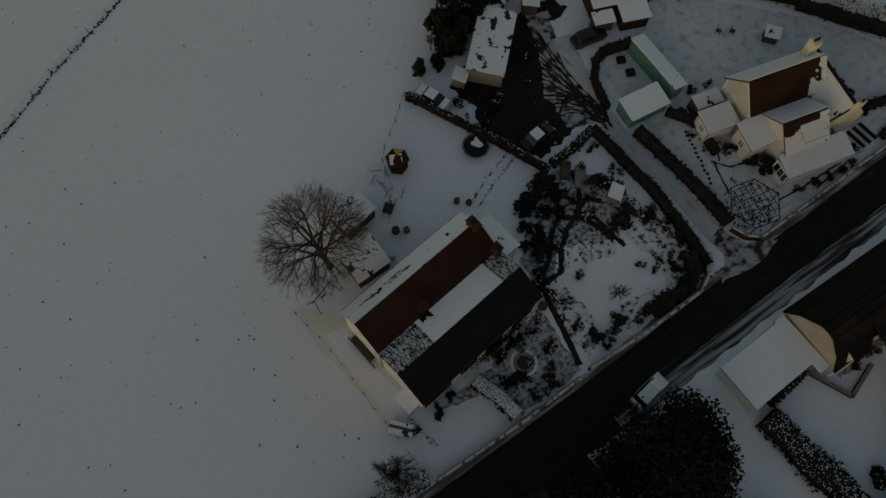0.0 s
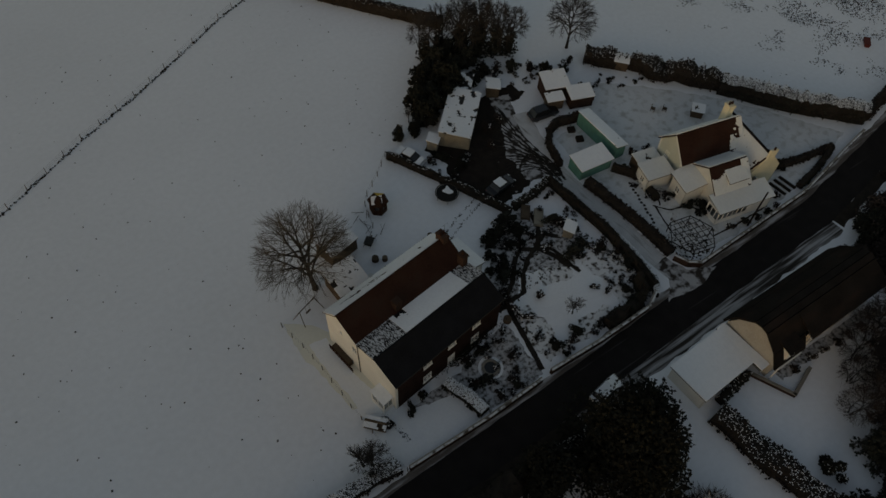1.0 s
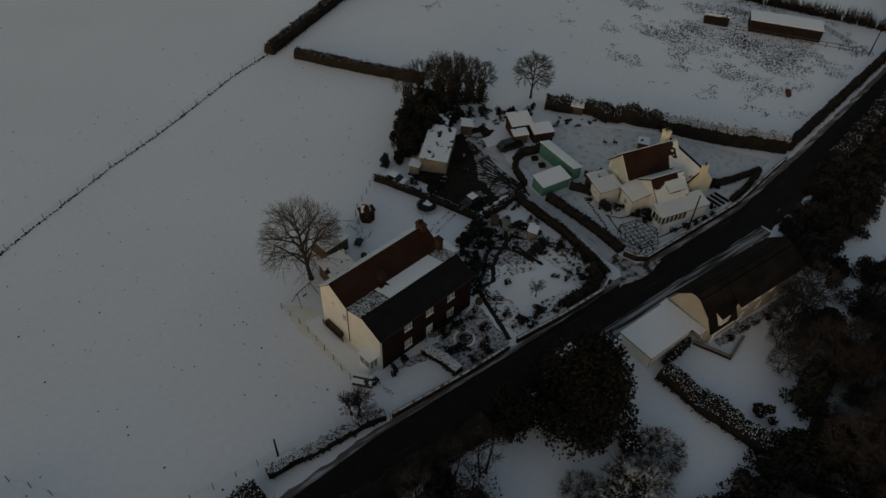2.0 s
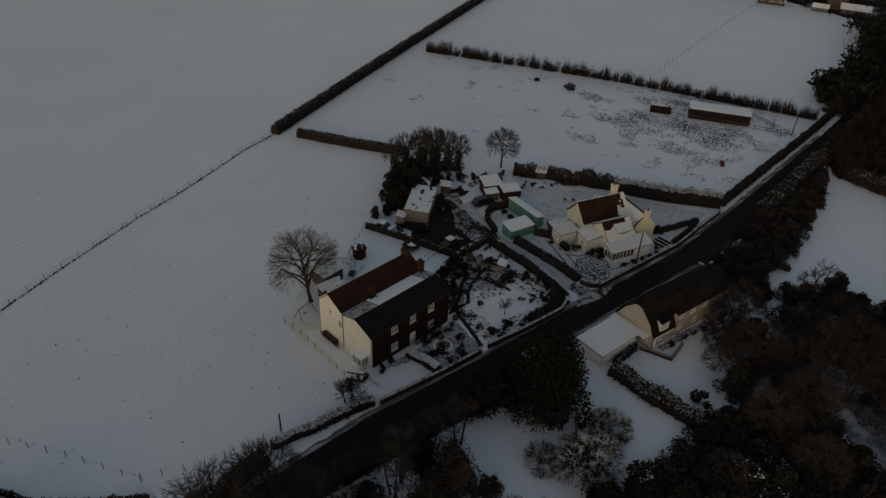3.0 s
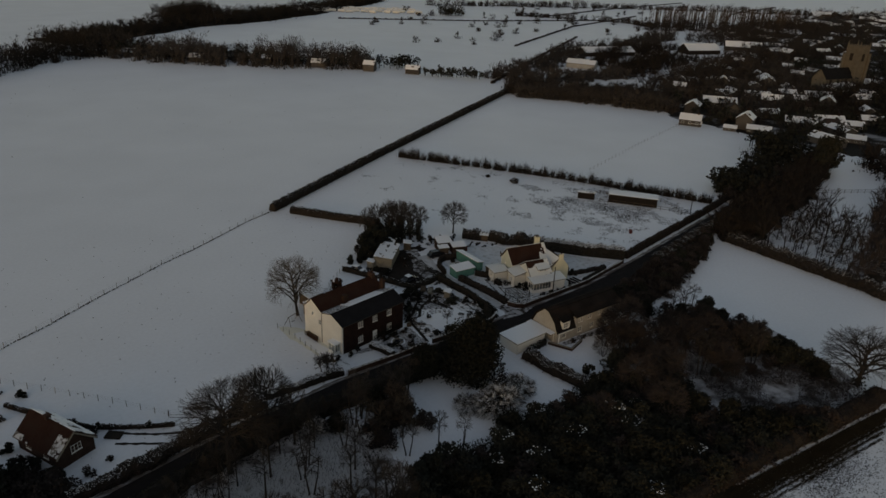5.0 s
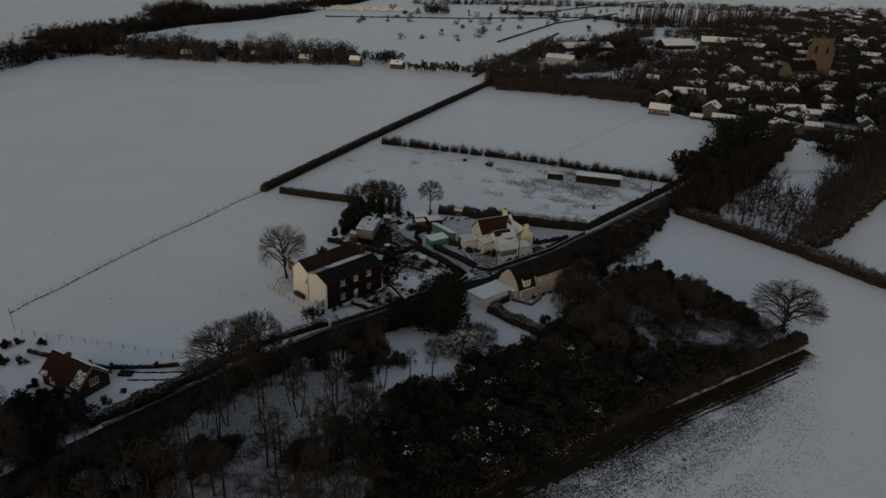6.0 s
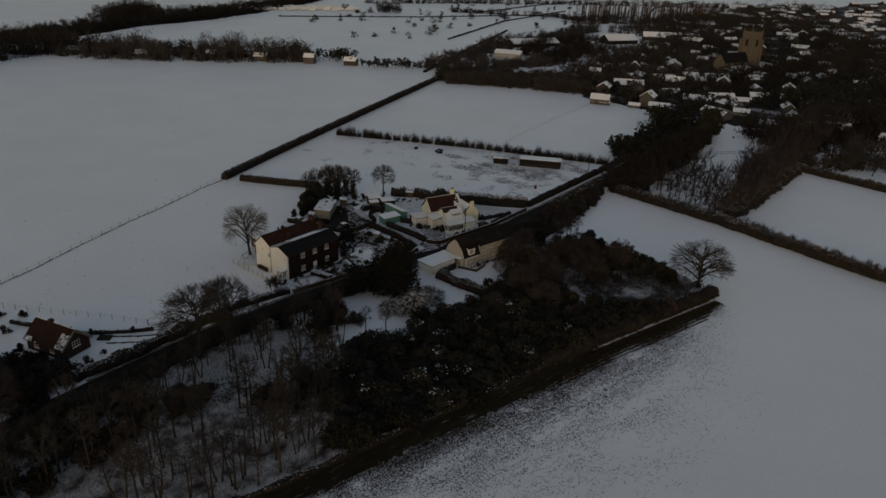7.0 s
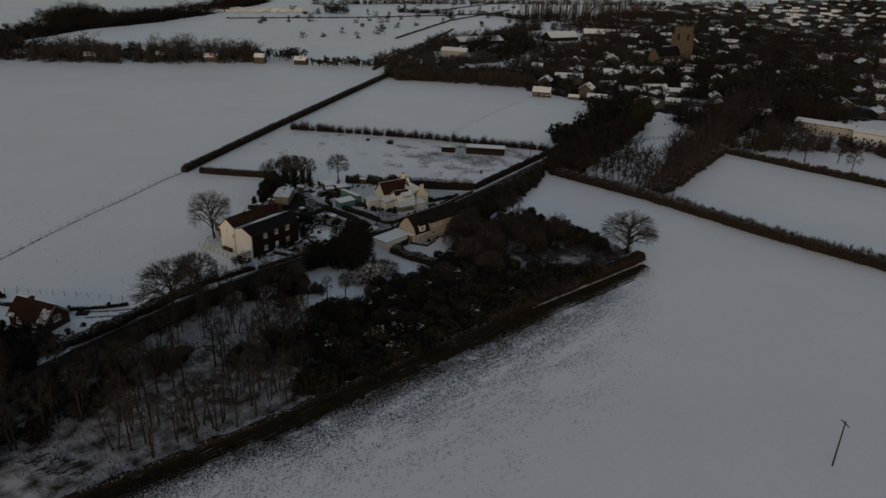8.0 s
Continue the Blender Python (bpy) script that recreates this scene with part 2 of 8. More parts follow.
# ---- mesh tools ----
class Shape:
    """Collects corners and faces of one mesh."""

    def __init__(self):
        self.v, self.f = [], []

    def add(self, verts, faces):
        n = len(self.v)
        self.v.extend([tuple(p) for p in verts])
        self.f.extend([tuple(i + n for i in q) for q in faces])
        return self

    def box(self, x0, x1, y0, y1, z0, z1, m=None):
        p = [Vector((x, y, z)) for z in (z0, z1) for x, y in ((x0, y0), (x1, y0), (x1, y1), (x0, y1))]
        if m:
            p = [m @ q for q in p]
        return self.add(p, [(3, 2, 1, 0), (4, 5, 6, 7), (0, 1, 5, 4), (1, 2, 6, 5), (2, 3, 7, 6), (3, 0, 4, 7)])

    def prism(self, profile, x0, x1, m=None):
        """A profile of (y, z), counter-clockwise seen from +x, drawn out along x."""
        k = len(profile)
        p = [Vector((x, y, z)) for x in (x0, x1) for y, z in profile]
        if m:
            p = [m @ q for q in p]
        side = [(i, (i + 1) % k, k + (i + 1) % k, k + i) for i in range(k)]
        return self.add(p, [tuple(reversed(range(k))), tuple(range(k, 2 * k))] + [tuple(reversed(s)) for s in side])

    def slab(self, a, b, c, d, th):
        """A sheet on four corners, th thick upwards along its normal."""
        a, b, c, d = map(Vector, (a, b, c, d))
        n = (b - a).cross(d - a).normalized() * th
        return self.add([a, b, c, d, a + n, b + n, c + n, d + n],
                        [(3, 2, 1, 0), (4, 5, 6, 7), (0, 1, 5, 4), (1, 2, 6, 5), (2, 3, 7, 6), (3, 0, 4, 7)])

    def tube(self, p0, p1, r0, r1, n=6, cap=True):
        p0, p1 = Vector(p0), Vector(p1)
        d = (p1 - p0).normalized()
        u = d.orthogonal().normalized()
        w = d.cross(u)
        ring = [(math.cos(2 * math.pi * i / n), math.sin(2 * math.pi * i / n)) for i in range(n)]
        v = [p + (u * c + w * s) * r for p, r in ((p0, r0), (p1, r1)) for c, s in ring]
        f = [(i, (i + 1) % n, n + (i + 1) % n, n + i) for i in range(n)]
        if cap:
            f += [tuple(reversed(range(n))), tuple(range(n, 2 * n))]
        return self.add(v, f)

    def disc(self, x, y, z, r, h, n=14):
        return self.tube((x, y, z), (x, y, z + h), r, r * 0.94, n)

    def mesh(self, name):
        me = bpy.data.meshes.new(name)
        me.from_pydata(self.v, [], self.f)
        me.update()
        return me


def thing(name, m, label, category, group="", kind=""):
    """An Empty at the base of a thing that parents its parts."""
    ob = new(name)
    ob.matrix_basis = m
    return tagged(ob, label, category, group, kind)


def part(name, shape, mat, parent, label="", smooth=False):
    me = shape if isinstance(shape, bpy.types.Mesh) else shape.mesh(name)
    if not me.materials:
        me.materials.append(mat)
    if smooth:
        me.shade_smooth()
    ob = new(name, me)
    ob.parent = parent
    if label:
        ob["label"] = label
    return ob


def single(name, shape, mat, m, label, category, group="", kind="", smooth=False):
    """A thing that is one mesh."""
    ob = part(name, shape, mat, None, "", smooth)
    ob.matrix_basis = m
    return tagged(ob, label, category, group, kind)


def rnd(p, s=1.0):
    return noise.noise(Vector(p) * s)


def snow_sheet(a, b, d, cell=0.25, th=0.07, bare=-2.0, scale=0.8, edge=0.0, seed=0.0, holes=None):
    """Snow lying on the parallelogram with corner a and sides to b and d: cells of it, ragged where the noise lies under bare."""
    a, b, d = Vector(a), Vector(b), Vector(d)
    u, w = b - a, d - a
    n = u.cross(w).normalized()
    if n.z < 0:
        n = -n
    nu, nv = max(2, round(u.length / cell)), max(2, round(w.length / cell))
    s = Shape()
    keep = {}
    for i in range(nu):
        for j in range(nv):
            fu, fv = (i + 0.5) / nu, (j + 0.5) / nv
            q = (fu * u.length * scale + seed, fv * w.length * scale + seed * 1.7, seed)
            val = rnd(q) + 0.5 * rnd(q, 2.7) + 0.25 * rnd(q, 6.1)
            rim = min(fu, 1 - fu, fv * 1.0, 1 - fv) if edge else 1.0
            ok = val - edge * max(0.0, 1 - rim * 12) > bare
            if holes and holes(fu, fv, val):
                ok = False
            keep[i, j] = ok
    index = {}

    def corner(i, j, top):
        key = (i, j, top)
        if key not in index:
            p = a + u * (i / nu) + w * (j / nv)
            if top:
                p = p + n * th * (0.75 + 0.5 * (0.5 + 0.5 * rnd((i * 0.4, j * 0.4, seed))))
            index[key] = len(s.v)
            s.v.append(tuple(p))
        return index[key]

    for (i, j), ok in keep.items():
        if not ok:
            continue
        c = [(i, j), (i + 1, j), (i + 1, j + 1), (i, j + 1)]
        s.f.append(tuple(corner(*k, 1) for k in c))
        for k, (di, dj) in enumerate(((0, -1), (1, 0), (0, 1), (-1, 0))):
            if not keep.get((i + di, j + dj), False):
                p, q = c[k], c[(k + 1) % 4]
                s.f.append((corner(*p, 0), corner(*q, 0), corner(*q, 1), corner(*p, 1)))
    return s


def wall_panel(s, x0, y0, x1, y1, z0, z1, th, openings=()):
    """An upright wall from (x0, y0) to (x1, y1), its outer face to the right of that way; openings are (from, to, low, high)."""
    d = Vector((x1 - x0, y1 - y0, 0))
    length = d.length
    m = pose(x0, y0, 0, 0, 0, math.degrees(math.atan2(d.y, d.x)))
    us = sorted({0.0, length, *[o[0] for o in openings], *[o[1] for o in openings]})
    zs = sorted({z0, z1, *[o[2] for o in openings], *[o[3] for o in openings]})
    for ua, ub in zip(us, us[1:]):
        za = None
        for zl, zh in zip(zs, zs[1:]):
            mu, mz = (ua + ub) / 2, (zl + zh) / 2
            if any(o[0] < mu < o[1] and o[2] < mz < o[3] for o in openings):
                if za is not None:
                    s.box(ua, ub, 0, th, za, zl, m)
                za = None
            elif za is None:
                za = zl
        if za is not None:
            s.box(ua, ub, 0, th, za, zs[-1], m)


def window(parent, x, y, turn, w, h, z, cols=2, rows=2, mat=None, name="window", label=""):
    """A framed window with bars and panes; x, y is the middle of its foot on the wall's outer face, which looks along -y before the turn."""
    m = pose(x, y, z, 0, 0, turn)
    s, f = Shape(), 0.07
    s.box(-w / 2, -w / 2 + f, -0.02, 0.09, 0, h, m).box(w / 2 - f, w / 2, -0.02, 0.09, 0, h, m)
    s.box(-w / 2 + f, w / 2 - f, -0.02, 0.09, h - f, h, m).box(-w / 2 + f, w / 2 - f, -0.02, 0.09, 0, f, m)
    win = part(name, s, mat or WHITE, parent, label)
    part("sill", Shape().box(-w / 2 - 0.08, w / 2 + 0.08, -0.10, -0.021, -0.07, 0.0, m), mat or WHITE, win)
    for c in range(1, cols):
        xx = -w / 2 + w * c / cols
        part("mullion", Shape().box(xx - 0.035, xx + 0.035, -0.015, 0.085, f, h - f, m), mat or WHITE, win)
    for r in range(1, rows):
        zz = h * r / rows
        part("glazing_bar", Shape().box(-w / 2 + f, w / 2 - f, -0.005, 0.05, zz - 0.02, zz + 0.02, m), mat or WHITE, win)
    for c in range(cols):
        g = Shape().box(-w / 2 + w * c / cols + 0.03, -w / 2 + w * (c + 1) / cols - 0.03, 0.055, 0.066, 0.03, h - 0.03, m)
        part("pane", g, GLASS, win)
    return win


def door(parent, x, y, turn, w, h, mat, label=""):
    m = pose(x, y, 0, 0, 0, turn)
    s = Shape().box(-w / 2, w / 2, 0.03, 0.09, 0.03, h, m)
    for z0, z1 in ((0.2, 0.85), (1.0, h - 0.2)):
        s.box(-w / 2 + 0.15, w / 2 - 0.15, 0.015, 0.03, z0, z1, m)
    d = part("door", s, mat, parent, label)
    fr = Shape().box(-w / 2 - 0.08, -w / 2, -0.02, 0.1, 0, h + 0.08, m).box(w / 2, w / 2 + 0.08, -0.02, 0.1, 0, h + 0.08, m)
    fr.box(-w / 2, w / 2, -0.02, 0.1, h, h + 0.08, m)
    part("door_frame", fr, WHITE, d)
    part("handle", Shape().tube(m @ Vector((w / 2 - 0.12, 0.0, 1.0)), m @ Vector((w / 2 - 0.12, 0.02, 1.12)), 0.02, 0.02), METAL, d)
    return d


def chimney(parent, x, y, z0, z1, w, d, mat, pots=2, turn=0.0):
    m = pose(x, y, 0, 0, 0, turn)
    s = Shape().box(-w / 2, w / 2, -d / 2, d / 2, z0, z1 - 0.3, m).box(-w / 2 - 0.07, w / 2 + 0.07, -d / 2 - 0.07, d / 2 + 0.07, z1 - 0.3, z1 - 0.12, m)
    s.box(-w / 2 - 0.02, w / 2 + 0.02, -d / 2 - 0.02, d / 2 + 0.02, z1 - 0.12, z1, m)
    c = part("chimney", s, mat, parent)
    for i in range(pots):
        off = (i - (pots - 1) / 2) * 0.42
        p = m @ Vector((off, 0, z1))
        part("chimney_pot", Shape().tube(p, p + Vector((0, 0, 0.42)), 0.15, 0.12, 10), TILE_RED, c)
    return c


def loft(s, rings):
    """Skins a run of rings with equal corner counts and closes both ends."""
    n, base = len(rings[0]), len(s.v)
    for r in rings:
        s.v.extend([tuple(p) for p in r])
    for k in range(len(rings) - 1):
        for i in range(n):
            s.f.append((base + k * n + i, base + k * n + (i + 1) % n, base + (k + 1) * n + (i + 1) % n, base + (k + 1) * n + i))
    s.f.append(tuple(base + i for i in reversed(range(n))))
    s.f.append(tuple(base + (len(rings) - 1) * n + i for i in range(n)))
    return s


# ---- plants ----
def blade(s, p, d, length, width, rng):
    """One fine twig: a narrow three-cornered blade."""
    side = d.cross(Vector((rng.gauss(0, 1), rng.gauss(0, 1), rng.gauss(0, 1)))).normalized() * width
    k = len(s.v)
    s.v.extend([tuple(p - side), tuple(p + side), tuple(p + d * length)])
    s.f.append((k, k + 1, k + 2))


def grow(rng, wood, twigs, p, d, length, r, level, levels, kids, spread, lift, fan, limb=0.0, stout=1.0):
    """One limb with a bend, then its children, and at the ends a fan of fine twigs."""
    bend = Vector((rng.uniform(-1, 1), rng.uniform(-1, 1), rng.uniform(-0.3, 0.6))) * 0.16
    mid = p + (d + bend * 0.5).normalized() * length * 0.5
    end = mid + (d - bend * 0.6 + Vector((0, 0, lift * 0.25))).normalized() * length * 0.5
    if level < 2:
        sides = 6 if level == 0 else 5
        wood.tube(p, mid, r, r * 0.8, sides, False)
        wood.tube(mid, end, r * 0.8, r * 0.5, sides, False)
    else:
        twigs.tube(p, end, r, r * 0.5, 3, False)
    if level >= levels:
        for i in range(fan):
            at = p + (end - p) * rng.uniform(0.15, 1.0)
            nd = (d + Vector((rng.gauss(0, 0.55), rng.gauss(0, 0.55), rng.gauss(0, 0.4) + lift * 0.5))).normalized()
            blade(twigs, at, nd, length * rng.uniform(0.35, 0.8), rng.uniform(0.010, 0.020) * stout, rng)
        return
    count = kids[min(level, len(kids) - 1)]
    for i in range(count):
        along = 1.0 if i == 0 else rng.uniform(0.3, 1.0)
        at = mid + (end - mid) * ((along - 0.5) * 2) if along > 0.5 else p + (mid - p) * along * 2
        axis = d.orthogonal().normalized()
        axis.rotate(Matrix.Rotation(rng.uniform(0, 2 * math.pi) if i else 0.0, 3, d))
        ang = rng.uniform(0.5, 1.15) * spread * (0.35 if i == 0 else 1.0)
        nd = d.copy()
        nd.rotate(Matrix.Rotation(ang, 3, axis))
        nd = (nd + Vector((0, 0, lift * rng.uniform(0.0, 0.4)))).normalized()
        long = limb * rng.uniform(0.8, 1.15) if limb and level == 0 else length * rng.uniform(0.6, 0.85)
        grow(rng, wood, twigs, at, nd, long, max(r * (0.62 if i == 0 else rng.uniform(0.38, 0.55)), 0.018), level + 1, levels, kids, spread, lift, fan, limb, stout)


def bare_tree(name, m, label, seed, height=10.0, radius=0.28, levels=5, kids=(6, 4, 4, 3, 3), spread=0.75, lift=0.35, trunk=0.24, twig=None, ivy=0, stems=1, fan=10, reach=0.30, limb=0.0, stout=1.0):
    """A leafless tree: trunk with limbs, and a crown of twigs."""
    rng = random.Random(seed)
    wood, twigs = Shape(), Shape()
    for k in range(stems):
        a = rng.uniform(0, 6.28)
        lean = Vector((math.cos(a), math.sin(a), 0)) * (0.05 if stems == 1 else 0.16)
        foot = Vector((math.cos(a), math.sin(a), 0)) * (0.0 if stems == 1 else 0.5)
        d = (Vector((0, 0, 1)) + lean).normalized()
        top = foot + d * height * trunk
        wood.tube(foot - Vector((0, 0, 0.15)), foot + d * 0.5, radius * 1.5, radius * 1.1, 8, False)
        wood.tube(foot + d * 0.5, top, radius * 1.1, radius * 0.85, 8, False)
        grow(rng, wood, twigs, top, d, height * reach, radius * 0.85, 0, levels, kids, spread, lift, fan, limb * height, stout)
    ob = thing(name, m, label, "tree")
    part("trunk", wood, BARK, ob)
    part("crown", twigs, twig or TWIG, ob)
    if ivy:
        part("ivy", leaf_cloud(rng, lambda: ivy_point(rng, height), ivy, 0.16, 0.34), LEAF, ob, "dark green ivy")
    return ob


def dome_tree(name, m, label, seed, spread, height, fork, crown, radius=0.3, limbs=12, subs=7, twigs_each=6, fan=9, stout=1.0, twig=None, ivy=0, stems=1, low=-0.35):
    """A leafless tree: limbs rise from the trunk and fork towards a rounded, uneven crown of fine twigs."""
    rng = random.Random(seed)
    wood, fine = Shape(), Shape()
    hub = Vector((0, 0, height - crown))

    def reach(d, f):
        k = f * (1 + 0.22 * rnd((d.x * 1.7 + seed, d.y * 1.7, d.z * 1.7)))
        return hub + Vector((d.x * spread * k, d.y * spread * k, d.z * crown * k))

    def near(d, amount):
        return (d + Vector((rng.gauss(0, amount), rng.gauss(0, amount), rng.gauss(0, amount * 0.8)))).normalized()

    def bough(s, a, b, up, r0, r1, sides, steps):
        """A curved branch from a to b that starts out steeply; returns its points."""
        c = a + (b - a) * 0.45 + Vector((rng.gauss(0, 0.05), rng.gauss(0, 0.05), up)) * (b - a).length
        pts = [a * (1 - f) ** 2 + c * 2 * f * (1 - f) + b * f * f for f in [i / steps for i in range(steps + 1)]]
        for i in range(steps):
            s.tube(pts[i], pts[i + 1], r0 + (r1 - r0) * i / steps, r0 + (r1 - r0) * (i + 1) / steps, sides, False)
        return pts

    feet = []
    for k in range(stems):
        a = 6.28 * k / stems + rng.uniform(0, 1)
        foot = Vector((math.cos(a), math.sin(a), 0)) * (0.0 if stems == 1 else 0.45)
        top = Vector((foot.x * 2.2 + rng.gauss(0, 0.1), foot.y * 2.2 + rng.gauss(0, 0.1), fork))
        wood.tube(foot - Vector((0, 0, 0.15)), foot + Vector((0, 0, 0.5)), radius * 1.5, radius * 1.1, 8, False)
        wood.tube(foot + Vector((0, 0, 0.5)), top, radius * 1.1, radius * 0.85, 8, False)
        lead = Vector((top.x * 1.3, top.y * 1.3, hub.z + crown * 0.25))
        wood.tube(top, lead, radius * 0.8, radius * 0.4, 6, False)
        feet.append((top, lead))
    for i in range(limbs):
        z = low + (0.97 - low) * (i + 0.5) / limbs
        a = i * 2.39996 + rng.uniform(-0.3, 0.3)
        r = math.sqrt(max(0.0, 1 - z * z))
        d1 = Vector((r * math.cos(a), r * math.sin(a), z))
        top, lead = feet[i % stems]
        p1 = bough(wood, top + (lead - top) * min(1.0, max(0.0, (z + 0.2) * 0.9)), reach(d1, rng.uniform(0.5, 0.62)), 0.16, radius * 0.5, radius * 0.22, 5, 3)
        for _ in range(subs):
            d2 = near(d1, 0.36)
            p2 = bough(fine, p1[rng.choice((1, 2, 2, 3))], reach(d2, rng.uniform(0.72, 0.84)), 0.08, radius * 0.18, 0.028, 3, 2)
            for _k in range(twigs_each):
                d3 = near(d2, 0.2)
                a3, b3 = p2[rng.choice((0, 1, 1, 2))].lerp(p2[2], rng.uniform(0, 0.5)), reach(d3, rng.uniform(0.86, 1.0))
                fine.tube(a3, b3, 0.024 * stout, 0.010 * stout, 3, False)
                for _f in range(fan):
                    at = a3.lerp(b3, rng.uniform(0.25, 1.0))
                    out = near((b3 - a3).normalized() + Vector((0, 0, 0.15)), 0.42)
                    blade(fine, at, out, rng.uniform(0.35, 0.95) * min(1.0, spread / 4.5), rng.uniform(0.009, 0.017) * stout, rng)
    ob = thing(name, m, label, "tree")
    part("trunk", wood, BARK, ob)
    part("crown", fine, twig or TWIG, ob)
    if ivy:
        part("ivy", leaf_cloud(rng, lambda: ivy_point(rng, height), ivy, 0.16, 0.34), LEAF, ob, "dark green ivy")
    return ob


def ivy_point(rng, height):
    z = rng.uniform(0.02, 1.0) ** 1.6 * 0.5 * height
    a, r = rng.uniform(0, 6.28), rng.uniform(0.2, 1.6) * (1.1 - z / height)
    return Vector((math.cos(a) * r, math.sin(a) * r, z))


def leaf_cloud(rng, where, count, small, large, upward=0.0):
    """Many small leaf or twig clumps, each two crossed three-cornered blades."""
    s = Shape()
    for _ in range(count):
        p = where()
        for _k in range(2):
            n = Vector((rng.gauss(0, 1), rng.gauss(0, 1), rng.gauss(0, 1) + upward)).normalized()
            u = n.orthogonal().normalized()
            u.rotate(Matrix.Rotation(rng.uniform(0, 6.28), 3, n))
            w = n.cross(u)
            q = rng.uniform(small, large)
            k = len(s.v)
            s.v.extend([tuple(p + u * q), tuple(p - u * q * 0.5 + w * q * 0.7), tuple(p - u * q * 0.5 - w * q * 0.7)])
            s.f.append((k, k + 1, k + 2))
    return s


def lobes(rng, count, r, h, low=0.1):
    out = []
    for _ in range(count):
        a, k = rng.uniform(0, 6.28), rng.uniform(0, 1) ** 0.6
        z = rng.uniform(low, 1.0)
        reach = r * 0.72 * k * (1.0 - 0.55 * max(0.0, z - 0.45) / 0.55)
        out.append((Vector((math.cos(a) * reach, math.sin(a) * reach, z * h * 0.86)), rng.uniform(0.22, 0.42) * r))
    return out


def leafy(name, m, label, seed, r, h, count, mat, category="shrub", lobe=9, size=(0.12, 0.3), snow=0, flecks=0, trunk=True, cone=False, low=0.1, patches=0):
    """An evergreen or densely twigged plant: stems, and a crown of small clumps gathered in uneven lobes."""
    rng = random.Random(seed)
    if cone:
        ls = []
        for k in range(lobe):
            z = (k + 0.4) / lobe
            rr = r * (1 - z) ** 0.8 + 0.15
            a = rng.uniform(0, 6.28)
            for i in range(3):
                b = a + i * 2.1 + rng.uniform(-0.3, 0.3)
                ls.append((Vector((math.cos(b) * rr * 0.55, math.sin(b) * rr * 0.55, (0.06 + z * 0.9) * h)), rr * 0.55 + 0.12))
    else:
        ls = lobes(rng, lobe, r, h, low)

    def spot():
        c, q = rng.choice(ls)
        d = Vector((rng.gauss(0, 1), rng.gauss(0, 1), rng.gauss(0, 1))).normalized()
        p = c + d * q * rng.uniform(0.55, 1.08)
        return Vector((p.x, p.y, max(p.z, 0.05)))

    ob = thing(name, m, label, category)
    if trunk:
        s = Shape()
        s.tube((0, 0, -0.1), (0, 0, h * 0.5), max(0.05, 0.035 * h), 0.03 * h, 7)
        for c, q in ls[:8]:
            s.tube((0, 0, h * 0.15), c, 0.02 * h, 0.012 * h, 4, False)
        part("trunk", s, BARK, ob)
    part("crown", leaf_cloud(rng, spot, count, *size), mat, ob)

    def above():
        c, q = rng.choice(ls)
        d = Vector((rng.gauss(0, 0.8), rng.gauss(0, 0.8), abs(rng.gauss(0, 1)) + 0.5)).normalized()
        return c + d * q * 1.1

    if snow:
        part("snow", leaf_cloud(rng, above, snow * 2, 0.05, 0.15, 2.0), SNOW, ob, "snow caught on the twigs")["kind"] = "stuff"
    if patches:
        sp = Shape()
        for _ in range(patches):
            c = above()
            for _k in range(rng.randint(2, 7)):
                q = c + Vector((rng.gauss(0, 0.26), rng.gauss(0, 0.26), rng.gauss(0, 0.12)))
                a, z, i = rng.uniform(0, 6.28), rng.uniform(0.05, 0.17), len(sp.v)
                sp.v.extend([(q.x + math.cos(a + b) * z * rng.uniform(0.6, 1.3), q.y + math.sin(a + b) * z * rng.uniform(0.6, 1.3), q.z + rng.uniform(-0.05, 0.05)) for b in (0, 1.6, 3.1, 4.7)])
                sp.f.append((i, i + 1, i + 2, i + 3))
        part("snow", sp, SNOW, ob, "scraps of snow held on the leaves")["kind"] = "stuff"
    if flecks:
        part("pale_leaves", leaf_cloud(rng, above, flecks, 0.05, 0.16, 1.0), CANDLE, ob, "pale yellow leaf tips")["kind"] = "stuff"
    return ob


def along_line(pts):
    """Lengths along a line of points, and a function that gives place and way at a length."""
    vs = [Vector((*p, 0)) for p in pts]
    ls = [0.0]
    for a, b in zip(vs, vs[1:]):
        ls.append(ls[-1] + (b - a).length)

    def at(s):
        for k in range(len(vs) - 1):
            if s <= ls[k + 1] or k == len(vs) - 2:
                d = (vs[k + 1] - vs[k]).normalized()
                return vs[k] + d * (s - ls[k]), d
        return vs[-1], Vector((1, 0, 0))

    return ls[-1], at


